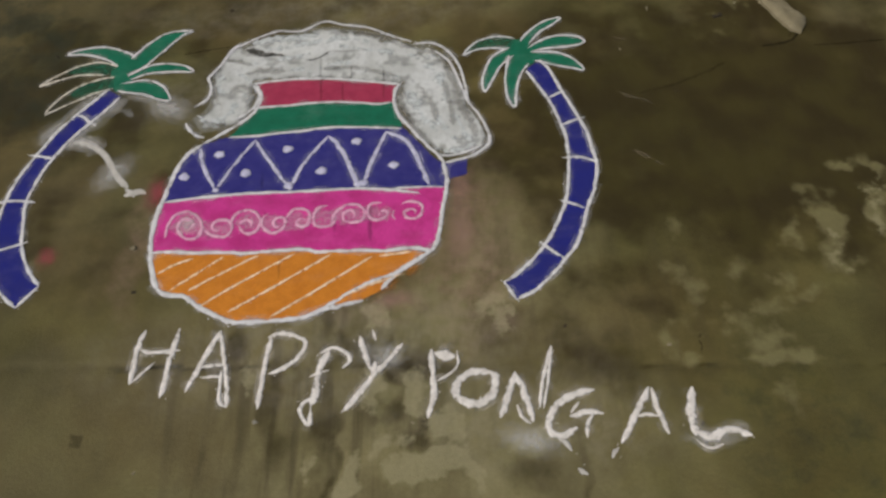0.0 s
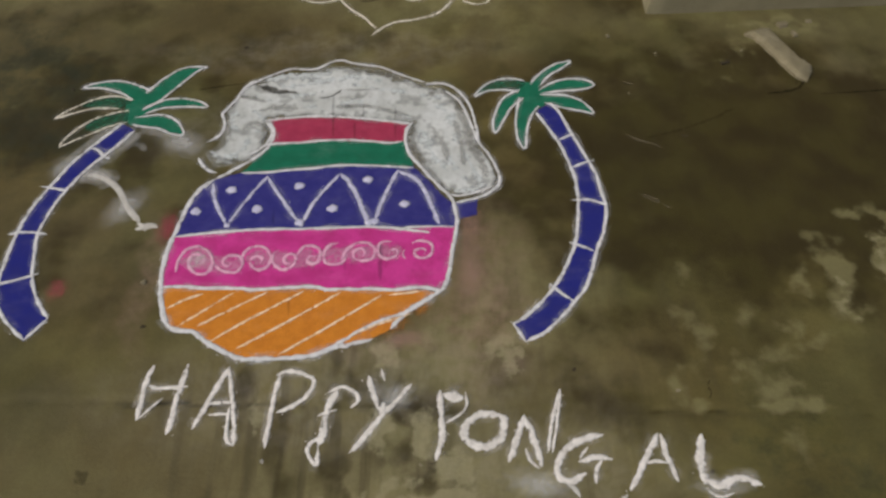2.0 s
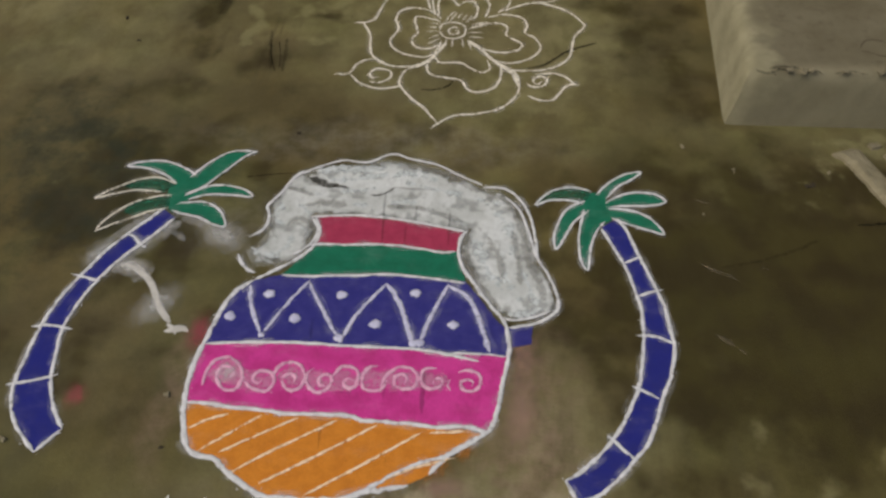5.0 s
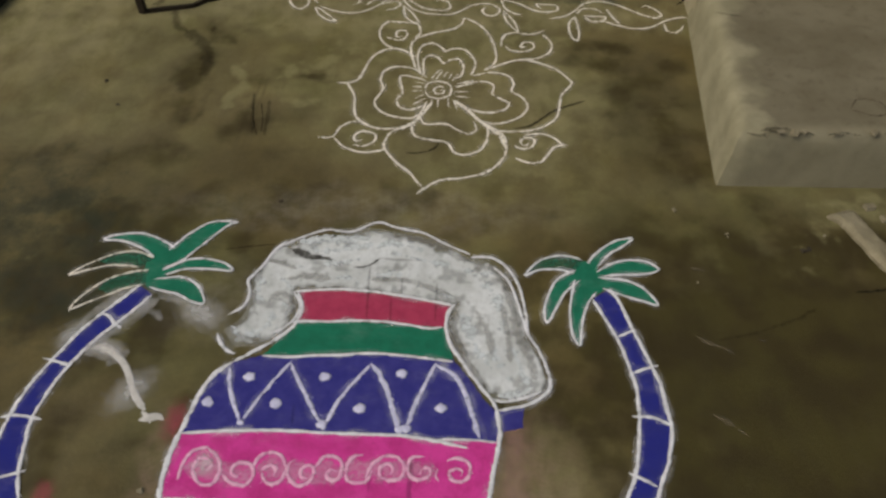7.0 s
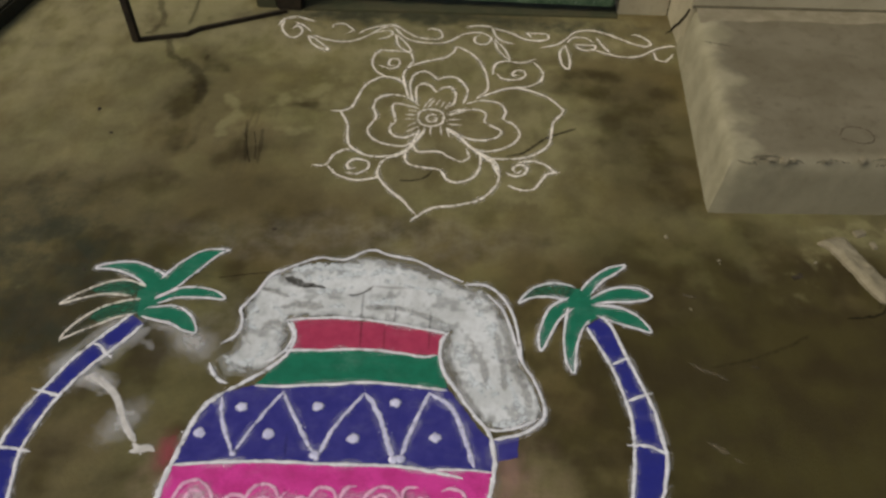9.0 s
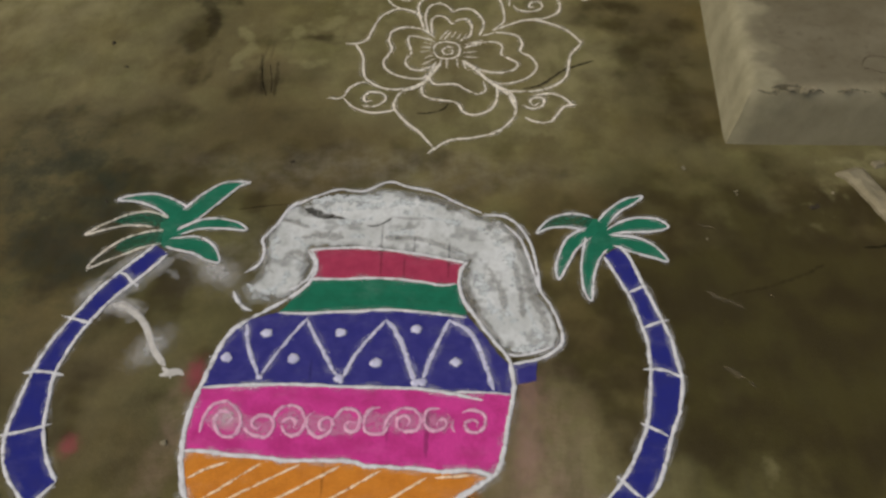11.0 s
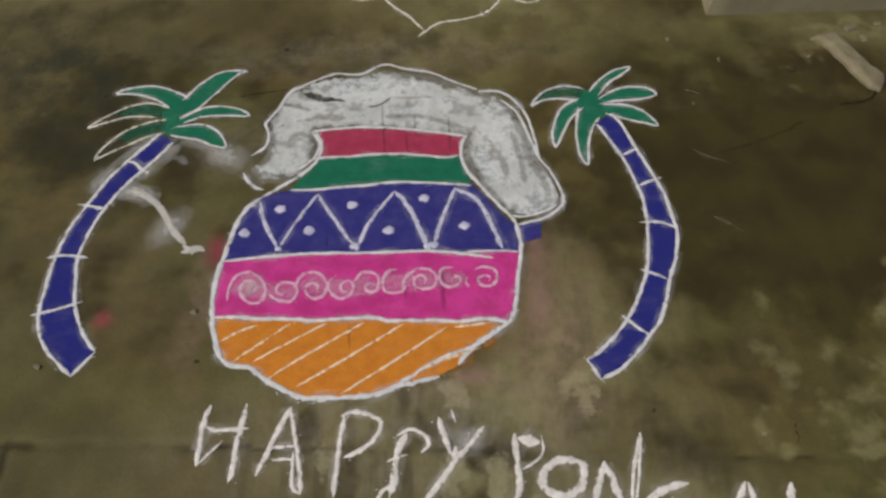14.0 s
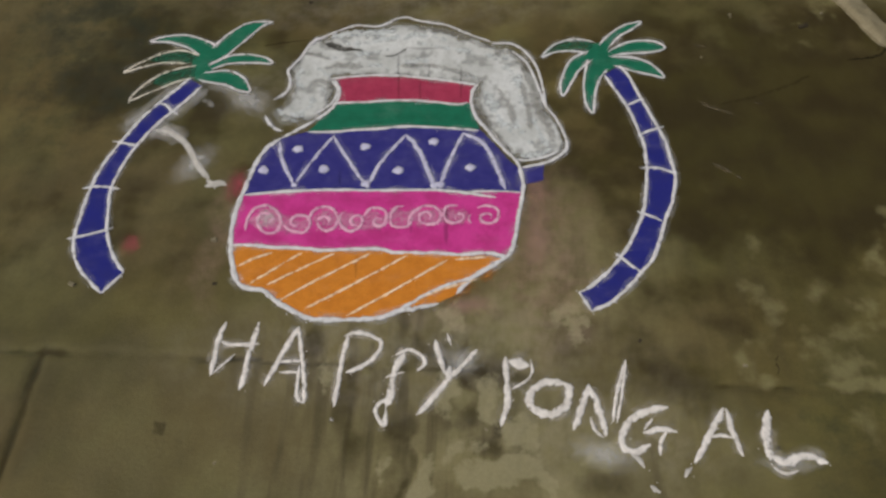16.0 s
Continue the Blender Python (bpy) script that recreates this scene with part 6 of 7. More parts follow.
stroke(flower, "petal_stroke", FLOWER_CHALK, 0.0075, [(-0.416, 2.467), (-0.384, 2.399), (-0.371, 2.309), (-0.347, 2.267), (-0.289, 2.233), (-0.217, 2.239), (-0.18, 2.261)])
stroke(flower, "petal_stroke", FLOWER_CHALK, 0.0075, [(-0.152, 2.513), (-0.188, 2.554), (-0.249, 2.571), (-0.296, 2.548), (-0.306, 2.498), (-0.293, 2.435), (-0.314, 2.372), (-0.29, 2.322), (-0.241, 2.295), (-0.186, 2.29), (-0.155, 2.323)])
stroke(flower, "petal_stroke", FLOWER_CHALK, 0.0075, [(-0.171, 2.502), (-0.224, 2.519), (-0.242, 2.502), (-0.225, 2.423), (-0.241, 2.385), (-0.228, 2.346), (-0.189, 2.333), (-0.142, 2.366)])
stroke(flower, "bud_stroke", FLOWER_CHALK, 0.0069, [(-0.469, 2.182), (-0.425, 2.184), (-0.406, 2.235), (-0.374, 2.262), (-0.343, 2.264)])
stroke(flower, "bud_stroke", FLOWER_CHALK, 0.0069, [(-0.421, 2.182), (-0.383, 2.14), (-0.328, 2.117), (-0.276, 2.125), (-0.248, 2.139)])
stroke(flower, "bud_stroke", FLOWER_CHALK, 0.0069, [(0.176, 2.223), (0.23, 2.232), (0.268, 2.214), (0.29, 2.186), (0.31, 2.181)])
stroke(flower, "bud_stroke", FLOWER_CHALK, 0.0069, [(0.307, 2.181), (0.272, 2.174), (0.253, 2.147), (0.225, 2.101), (0.182, 2.096), (0.145, 2.115)])
stroke(flower, "bud_stroke", FLOWER_CHALK, 0.0069, [(-0.212, 2.75), (-0.192, 2.785), (-0.207, 2.842), (-0.243, 2.851), (-0.297, 2.856), (-0.323, 2.859)])
stroke(flower, "bud_stroke", FLOWER_CHALK, 0.0069, [(-0.314, 2.859), (-0.339, 2.815), (-0.339, 2.758), (-0.312, 2.704), (-0.275, 2.678)])
stroke(flower, "bud_stroke", FLOWER_CHALK, 0.0069, [(0.101, 2.708), (0.109, 2.775), (0.147, 2.803), (0.209, 2.795), (0.262, 2.824)])
stroke(flower, "bud_stroke", FLOWER_CHALK, 0.0069, [(0.251, 2.801), (0.283, 2.736), (0.266, 2.674), (0.215, 2.64), (0.175, 2.638)])
stroke(flower, "curl_stroke", FLOWER_CHALK, 0.0069, [(-0.357, 2.15), (-0.323, 2.146), (-0.291, 2.172), (-0.294, 2.205), (-0.332, 2.217), (-0.356, 2.196), (-0.349, 2.169), (-0.328, 2.176)])
stroke(flower, "curl_stroke", FLOWER_CHALK, 0.0069, [(0.14, 2.175), (0.166, 2.158), (0.196, 2.168), (0.208, 2.2), (0.185, 2.213), (0.163, 2.193), (0.175, 2.172), (0.193, 2.189)])
stroke(flower, "curl_stroke", FLOWER_CHALK, 0.0069, [(-0.313, 2.752), (-0.264, 2.733), (-0.24, 2.764), (-0.249, 2.797), (-0.276, 2.792), (-0.277, 2.758), (-0.258, 2.755)])
stroke(flower, "curl_stroke", FLOWER_CHALK, 0.0069, [(0.116, 2.72), (0.136, 2.689), (0.182, 2.684), (0.217, 2.707), (0.212, 2.74), (0.183, 2.742), (0.172, 2.712), (0.195, 2.713)])
stroke(flower, "centre_ring", FLOWER_CHALK, 0.0070, [(-0.153, 2.442), (-0.144, 2.478), (-0.112, 2.492), (-0.077, 2.481), (-0.064, 2.447), (-0.073, 2.412), (-0.106, 2.398), (-0.139, 2.409), (-0.153, 2.442)])
stroke(flower, "centre_ring", FLOWER_CHALK, 0.0070, [(-0.085, 2.455), (-0.105, 2.464), (-0.122, 2.444), (-0.112, 2.422), (-0.091, 2.427), (-0.09, 2.445), (-0.103, 2.442)])
stroke(flower, "ray_stroke", FLOWER_CHALK, 0.0057, [(-0.136, 2.501), (-0.11, 2.558)])
stroke(flower, "ray_stroke", FLOWER_CHALK, 0.0057, [(-0.12, 2.501), (-0.098, 2.552)])
stroke(flower, "ray_stroke", FLOWER_CHALK, 0.0057, [(-0.097, 2.509), (-0.08, 2.553)])
stroke(flower, "ray_stroke", FLOWER_CHALK, 0.0057, [(-0.078, 2.504), (-0.064, 2.541)])
stroke(flower, "ray_stroke", FLOWER_CHALK, 0.0057, [(-0.064, 2.495), (-0.046, 2.538)])
stroke(flower, "ray_stroke", FLOWER_CHALK, 0.0057, [(-0.153, 2.477), (-0.19, 2.485)])
stroke(flower, "ray_stroke", FLOWER_CHALK, 0.0057, [(-0.156, 2.458), (-0.196, 2.459)])
stroke(flower, "ray_stroke", FLOWER_CHALK, 0.0057, [(-0.158, 2.439), (-0.198, 2.434)])
stroke(flower, "ray_stroke", FLOWER_CHALK, 0.0057, [(-0.155, 2.417), (-0.183, 2.394)])
stroke(flower, "ray_stroke", FLOWER_CHALK, 0.0057, [(-0.144, 2.399), (-0.188, 2.36)])
stroke(flower, "ray_stroke", FLOWER_CHALK, 0.0057, [(-0.048, 2.479), (0.009, 2.505)])
stroke(flower, "ray_stroke", FLOWER_CHALK, 0.0057, [(-0.053, 2.46), (0.006, 2.485)])
stroke(flower, "ray_stroke", FLOWER_CHALK, 0.0057, [(-0.055, 2.435), (-0.005, 2.441)])
stroke(flower, "ray_stroke", FLOWER_CHALK, 0.0057, [(-0.106, 2.395), (-0.104, 2.35)])
stroke(flower, "ray_stroke", FLOWER_CHALK, 0.0057, [(-0.127, 2.397), (-0.126, 2.351)])
stroke(flower, "ray_stroke", FLOWER_CHALK, 0.0057, [(-0.073, 2.4), (-0.068, 2.351)])
stroke(flower, "ray_stroke", FLOWER_CHALK, 0.0057, [(-0.054, 2.392), (-0.04, 2.341)])
stroke(flower, "petal_stroke", FLOWER_CHALK, 0.013, [(-0.128, 2.372), (-0.150, 2.318), (-0.178, 2.266), (-0.232, 2.225)])
stroke(flower, "petal_stroke", FLOWER_CHALK, 0.012, [(-0.052, 2.390), (-0.010, 2.345), (0.050, 2.268), (0.098, 2.222), (0.116, 2.160)])
stroke(flower, "ray_stroke", FLOWER_CHALK, 0.007, [(-0.150, 2.490), (-0.178, 2.510)])
stroke(flower, "ray_stroke", FLOWER_CHALK, 0.007, [(-0.050, 2.412), (-0.002, 2.408)])
# the white vine along the doorway
vine = drawing("vine_border_drawing", 0.041, 2.934, "white line rangoli vine border with curls along the doorway", "floor drawing", "festival floor drawings")
stroke(vine, "vine_stroke", FLOWER_CHALK, 0.0075, [(-0.734, 3.013), (-0.721, 3.061), (-0.679, 3.081), (-0.632, 3.066), (-0.593, 3.05)])
stroke(vine, "vine_stroke", FLOWER_CHALK, 0.0075, [(-0.719, 3.052), (-0.719, 3.005), (-0.701, 2.96), (-0.669, 2.928), (-0.643, 2.942), (-0.638, 2.988), (-0.662, 3.012), (-0.677, 2.994)])
stroke(vine, "vine_stroke", FLOWER_CHALK, 0.0075, [(-0.672, 3.042), (-0.634, 3.014), (-0.6, 2.973)])
stroke(vine, "vine_stroke", FLOWER_CHALK, 0.0075, [(-0.59, 2.949), (-0.53, 2.919), (-0.464, 2.907), (-0.412, 2.926), (-0.373, 2.961), (-0.338, 3.004), (-0.292, 3.032)])
stroke(vine, "vine_stroke", FLOWER_CHALK, 0.0075, [(-0.417, 2.967), (-0.378, 3.006), (-0.315, 3.035), (-0.277, 3.033), (-0.234, 2.993), (-0.187, 2.954), (-0.121, 2.942), (-0.094, 2.959), (-0.1, 3.001), (-0.132, 3.02), (-0.151, 3.01)])
stroke(vine, "vine_stroke", FLOWER_CHALK, 0.0075, [(-0.28, 3.02), (-0.237, 2.952), (-0.191, 2.922), (-0.12, 2.913), (-0.067, 2.928), (-0.014, 2.98), (0.04, 3), (0.079, 2.985), (0.097, 2.953), (0.08, 2.92), (0.045, 2.918), (0.03, 2.95), (0.045, 2.975)])
stroke(vine, "vine_stroke", FLOWER_CHALK, 0.0075, [(-0.005, 3.035), (0.05, 3.051), (0.101, 3.041)])
stroke(vine, "vine_stroke", FLOWER_CHALK, 0.0075, [(0.101, 3.033), (0.116, 2.971), (0.148, 2.936), (0.18, 2.926)])
stroke(vine, "vine_stroke", FLOWER_CHALK, 0.0075, [(0.101, 3.033), (0.171, 3.003), (0.224, 2.96), (0.278, 2.951), (0.313, 2.965), (0.31, 2.998), (0.269, 3.004), (0.236, 3.002), (0.253, 2.97)])
stroke(vine, "vine_stroke", FLOWER_CHALK, 0.0075, [(0.286, 2.903), (0.341, 2.926), (0.38, 2.965), (0.416, 3.016), (0.468, 3.036), (0.521, 3.026), (0.582, 2.984), (0.641, 2.942), (0.682, 2.933)])
stroke(vine, "vine_stroke", FLOWER_CHALK, 0.0075, [(0.385, 2.945), (0.409, 2.978), (0.452, 2.981), (0.488, 2.946)])
stroke(vine, "vine_stroke", FLOWER_CHALK, 0.0075, [(0.41, 2.934), (0.434, 2.896), (0.477, 2.898), (0.49, 2.926), (0.448, 2.928), (0.41, 2.934)])
stroke(vine, "vine_stroke", FLOWER_CHALK, 0.0075, [(0.5, 2.983), (0.516, 2.928), (0.539, 2.882)])
stroke(vine, "vine_stroke", FLOWER_CHALK, 0.0075, [(0.467, 2.905), (0.527, 2.873), (0.588, 2.853), (0.652, 2.865), (0.711, 2.911), (0.757, 2.933), (0.794, 2.939)])
stroke(vine, "vine_stroke", FLOWER_CHALK, 0.0075, [(0.636, 3.007), (0.654, 3.012), (0.685, 2.985), (0.702, 2.95), (0.682, 2.929), (0.664, 2.924)])
stroke(vine, "vine_stroke", FLOWER_CHALK, 0.0075, [(0.704, 2.891), (0.707, 2.845), (0.734, 2.831), (0.759, 2.855), (0.774, 2.883)])
stroke(vine, "vine_stroke", FLOWER_CHALK, 0.0075, [(-0.519, 3.003), (-0.518, 3.029), (-0.482, 3.039), (-0.449, 3.007), (-0.438, 2.991), (-0.461, 2.968)])
stroke(vine, "vine_stroke", FLOWER_CHALK, 0.0075, [(-0.337, 2.934), (-0.302, 2.948), (-0.283, 2.982), (-0.311, 2.997), (-0.363, 2.974)])
stroke(vine, "leaf_stroke", FLOWER_CHALK, 0.0070, [(-0.608, 2.944), (-0.584, 2.892), (-0.549, 2.858), (-0.515, 2.848), (-0.547, 2.89), (-0.581, 2.925), (-0.608, 2.944)])
stroke(vine, "leaf_stroke", FLOWER_CHALK, 0.0070, [(-0.273, 2.97), (-0.253, 2.886), (-0.211, 2.849), (-0.208, 2.865), (-0.234, 2.919), (-0.273, 2.97)])
stroke(vine, "leaf_stroke", FLOWER_CHALK, 0.0070, [(0.11, 2.95), (0.122, 2.879), (0.162, 2.811), (0.148, 2.88), (0.11, 2.95)])
stroke(vine, "leaf_stroke", FLOWER_CHALK, 0.0070, [(0.377, 2.924), (0.352, 2.872), (0.354, 2.795), (0.375, 2.763), (0.386, 2.816), (0.377, 2.924)])
# cracks in the floor, a painted edge shadow and a white smear between the palm and the pot
ground = bpy.data.objects["ground"]
stroke(ground, "crack", CRACK, 0.010, [(0.376, 2.408), (0.3, 2.368), (0.267, 2.345), (0.233, 2.308), (0.195, 2.272), (0.141, 2.252)], crumbs=0, ridge=0.0002)
stroke(ground, "crack", CRACK, 0.008, [(-0.088, 2.174), (-0.107, 2.141), (-0.146, 2.124), (-0.189, 2.121)], crumbs=0, ridge=0.0002)
stroke(ground, "crack", CRACK, 0.014, [(0.768, 3.022), (0.782, 3.040), (0.796, 3.052)], crumbs=0, ridge=0.0002)
part("crack", bar([(0.7975, 3.055, 0.002), (0.7975, 3.029, 0.034), (0.7975, 2.985, 0.068), (0.7975, 2.946, 0.112), (0.7975, 2.918, 0.142), (0.7975, 2.898, 0.172)], 0.009, IRON, "crack"), bpy.data.objects["wall_pier"], "dark jagged crack")
stroke(ground, "crack", CRACK, 0.003, [(-0.644, 1.699), (-0.579, 1.714), (-0.503, 1.727)], crumbs=0, ridge=0.0002)
stroke(ground, "crack", CRACK, 0.004, [(0.639, 0.726), (0.632, 0.71), (0.636, 0.696), (0.63, 0.683)], crumbs=0, ridge=0.0002)
stroke(ground, "crack", CRACK, 0.008, [(1.172, 1.775), (1.150, 1.715), (1.128, 1.672), (1.093, 1.649), (1.016, 1.637)], crumbs=0, ridge=0.0002)
stroke(ground, "crack", CRACK, 0.005, [(1.169, 1.633), (1.267, 1.636), (1.378, 1.644)], crumbs=0, ridge=0.0002)
stroke(ground, "crack", CRACK, 0.004, [(-0.71, 2.336), (-0.688, 2.249), (-0.664, 2.18)], crumbs=0, ridge=0.0002)
stroke(ground, "crack", CRACK, 0.004, [(-0.684, 2.343), (-0.663, 2.265), (-0.653, 2.195)], crumbs=0, ridge=0.0002)
# shadow along the slab's edge, painted as a faint dark stroke
stroke(ground, "crack", FAINT_DARK_LINE, 0.01, [(0.635, 1.466), (0.727, 1.493), (0.823, 1.532), (0.91, 1.582)], crumbs=0, ridge=0.0002)
# faint dark stroke behind the end of the mortar strip
stroke(ground, "crack", FAINT_DARK_LINE, 0.01, [(1.154, 1.779), (1.139, 1.728), (1.108, 1.669)], crumbs=0, ridge=0.0002)
for width, line in ((0.028, [(-1.27, 3.26), (-1.231, 3.122), (-1.193, 3.035), (-1.209, 2.957), (-1.235, 2.925)]), (0.016, [(-1.105, 3.27), (-1.089, 3.085), (-1.087, 2.998)]),
                    (0.030, [(-1.135, 2.895), (-1.112, 2.83), (-1.095, 2.785), (-1.05, 2.755)]), (0.05, [(-1.05, 2.755), (-0.978, 2.687), (-0.929, 2.60), (-0.911, 2.483)]),
                    (0.022, [(-0.955, 2.79), (-0.953, 2.755)]), (0.035, [(-0.690, 0.552), (-0.676, 0.535), (-0.668, 0.522)]), (0.012, [(-0.72, 2.40), (-0.705, 2.30), (-0.68, 2.19)]), (0.014, [(-0.66, 2.36), (-0.648, 2.26), (-0.64, 2.18)])):
    stroke(ground, "damp_streak", SEEP, width, line, crumbs=0, ridge=0.0002)
for width, line in ((0.012, [(0.585, 1.478), (0.612, 1.458), (0.645, 1.446)]), (0.014, [(0.640, 1.452), (0.655, 1.438), (0.668, 1.430)]), (0.016, [(0.585, 1.262), (0.612, 1.246), (0.630, 1.232)]),
                    (0.012, [(0.635, 1.226), (0.655, 1.210)]), (0.010, [(0.735, 1.475), (0.752, 1.470)]), (0.012, [(0.60, 1.700), (0.64, 1.690)])):
    stroke(ground, "scuff_mark", SCUFF, width, line, crumbs=0, ridge=0.0002)
step = bpy.data.objects["concrete_step"]
stroke(step, "dirt_streak", STEP_DIRT, 0.012, [(0.773, 2.043), (0.808, 2.028), (0.844, 2.049), (0.877, 2.036)], lift=0.1845, crumbs=60, ridge=0.0002)
stroke(step, "dirt_streak", STEP_DIRT, 0.01, [(0.903, 2.035), (0.938, 2.051), (0.96, 2.033)], lift=0.1845, crumbs=60, ridge=0.0002)
stroke(step, "dirt_streak", STEP_DIRT, 0.008, [(0.99, 2.042), (1.04, 2.054), (1.084, 2.044)], lift=0.1845, crumbs=60, ridge=0.0002)
stroke(step, "dirt_streak", STEP_DIRT, 0.014, [(0.814, 2.052), (0.856, 2.064), (0.902, 2.059)], lift=0.1845, crumbs=60, ridge=0.0002)
stroke(step, "dirt_streak", STEP_DIRT, 0.01, [(1.149, 2.055), (1.199, 2.072)], lift=0.1845, crumbs=60, ridge=0.0002)
stroke(step, "dirt_streak", STEP_DIRT, 0.004, [(1.093, 2.163), (1.115, 2.202), (1.147, 2.214), (1.183, 2.2), (1.192, 2.168), (1.179, 2.142), (1.145, 2.135), (1.118, 2.149), (1.095, 2.158)], lift=0.1845, crumbs=60, ridge=0.0002)
stroke(step, "dirt_streak", STEP_DIRT, 0.006, [(0.799, 2.667), (0.838, 2.655), (0.878, 2.643)], lift=0.1845, crumbs=60, ridge=0.0002)
stroke(step, "dirt_streak", STEP_DIRT, 0.008, [(1.15, 2.033), (1.184, 2.042)], lift=0.1845, crumbs=60, ridge=0.0002)
smear = drawing("powder_smear", -0.798, 1.315, "white powder smear ending in a small blob on cement", "powder", "")
stroke(smear, "powder_wisp", WISP, 0.075, [(-0.925, 1.365), (-0.89, 1.376), (-0.845, 1.362), (-0.80, 1.33)], crumbs=10, ridge=0.0001, uneven=0.5)
stroke(smear, "smear_stroke", SMEAR, 0.016, [(-0.885, 1.372), (-0.84, 1.358), (-0.791, 1.319), (-0.747, 1.249), (-0.706, 1.203)], crumbs=20, ridge=0.0003, uneven=0.15)
stroke(smear, "smear_stroke", SMEAR, 0.019, [(-0.712, 1.178), (-0.695, 1.183), (-0.672, 1.190), (-0.656, 1.182)], crumbs=20, ridge=0.0003, uneven=0.15)
stroke(smear, "smear_stroke", SMEAR, 0.014, [(-0.712, 1.200), (-0.694, 1.186), (-0.684, 1.172)], crumbs=20, ridge=0.0003, uneven=0.15)
for line in ([(0.300, 0.505), (0.318, 0.492), (0.326, 0.476)], [(0.334, 0.441), (0.342, 0.434), (0.352, 0.428)], [(0.420, 0.480), (0.410, 0.468), (0.404, 0.458)]):
    fleck = drawing("powder_fleck", line[1][0], line[1][1], "small fleck of spilled white powder below the lettering", "powder", "powder flecks")
    stroke(fleck, "fleck", SMEAR, 0.013, line, crumbs=60)

# ---- loose powder and crumbs ----
SPILL = "white powder dusted thinly over the cement floor"
dust("powder_dust", WHITE_DUST, -0.860, 1.366, 0.075, 0.036, -8, SPILL, 0.00046)
dust("powder_dust", FAINT_DUST, -0.831, 1.503, 0.059, 0.035, 35, SPILL)
dust("powder_dust", FAINT_DUST, -0.755, 1.253, 0.059, 0.098, -35, SPILL)
dust("powder_dust", FAINT_DUST, -0.846, 1.505, 0.095, 0.068, 40, SPILL)
dust("powder_dust", FAINT_DUST, -0.930, 1.387, 0.076, 0.085, 40, SPILL)
dust("powder_dust", FAINT_DUST, -0.651, 1.483, 0.110, 0.067, -30, SPILL)
dust("powder_dust", PINK_DUST, -0.858, 0.999, 0.035, 0.042, 0, "pink powder smudge on the cement floor")
dust("powder_dust", PINK_DUST, -0.628, 1.182, 0.043, 0.075, 0, "pink powder smudge on the cement floor")
dust("powder_dust", ORANGE_DUST, 0.131, 1.027, 0.054, 0.137, 0, "faint tan powder smudge on the cement floor")
dust("powder_dust", ORANGE_DUST, -0.030, 0.843, 0.076, 0.044, 0, "faint tan powder smudge on the cement floor")
dust("powder_dust", FAINT_DUST, 0.247, 0.501, 0.090, 0.042, -15, SPILL)
dust("powder_dust", FAINT_DUST, -0.044, 0.702, 0.061, 0.048, 0, SPILL)
dust("powder_dust", WHITE_DUST, -0.315, 0.563, 0.008, 0.007, 0, SPILL)
dust("powder_dust", FAINT_DUST, 0.614, 0.491, 0.078, 0.029, 0, SPILL)
dust("powder_dust", FAINT_DUST, -0.878, 1.418, 0.093, 0.034, 42, SPILL)
dust("powder_dust", FAINT_DUST, -0.533, 1.080, 0.044, 0.048, 0, SPILL, 0.0019)
dust("powder_dust", ORANGE_DUST, 0.137, 1.164, 0.050, 0.132, 0, "faint tan powder smudge on the cement floor")
dust("powder_dust", ORANGE_SPILL, -0.055, 0.878, 0.060, 0.034, 25, "orange powder spilled past the rim of the pot drawing")
dust("powder_dust", ORANGE_SPILL, 0.012, 0.925, 0.035, 0.026, 40, "orange powder spilled past the rim of the pot drawing")


def fragment(name, x, y, length, wide, high, turn, mat, seed, label, category, group=""):
    """A broken lump with an uneven outline."""
    bm = bmesh.new()
    bmesh.ops.create_cube(bm, size=1.0)
    bmesh.ops.subdivide_edges(bm, edges=bm.edges[:], cuts=3, use_grid_fill=True)
    for v in bm.verts:
        c = v.co.copy()
        v.co.x *= length * (1 + 0.10 * noise.noise(c * 3 + Vector((seed, 0, 0))))
        v.co.y *= wide * (1 + 0.45 * noise.noise(c * 2.3 + Vector((0, seed, 0)))) * (1 - 0.25 * c.z)
        v.co.z = (c.z + 0.5) * high * (1 + 0.3 * noise.noise(c * 2 + Vector((0, 0, seed))))
    me = bpy.data.meshes.new(name)
    bm.to_mesh(me)
    bm.free()
    me.materials.append(mat)
    ob = new(name, me)
    ob.matrix_world = pose(x, y, -0.003, 0, 0, turn)
    return tagged(ob, label, category, group)


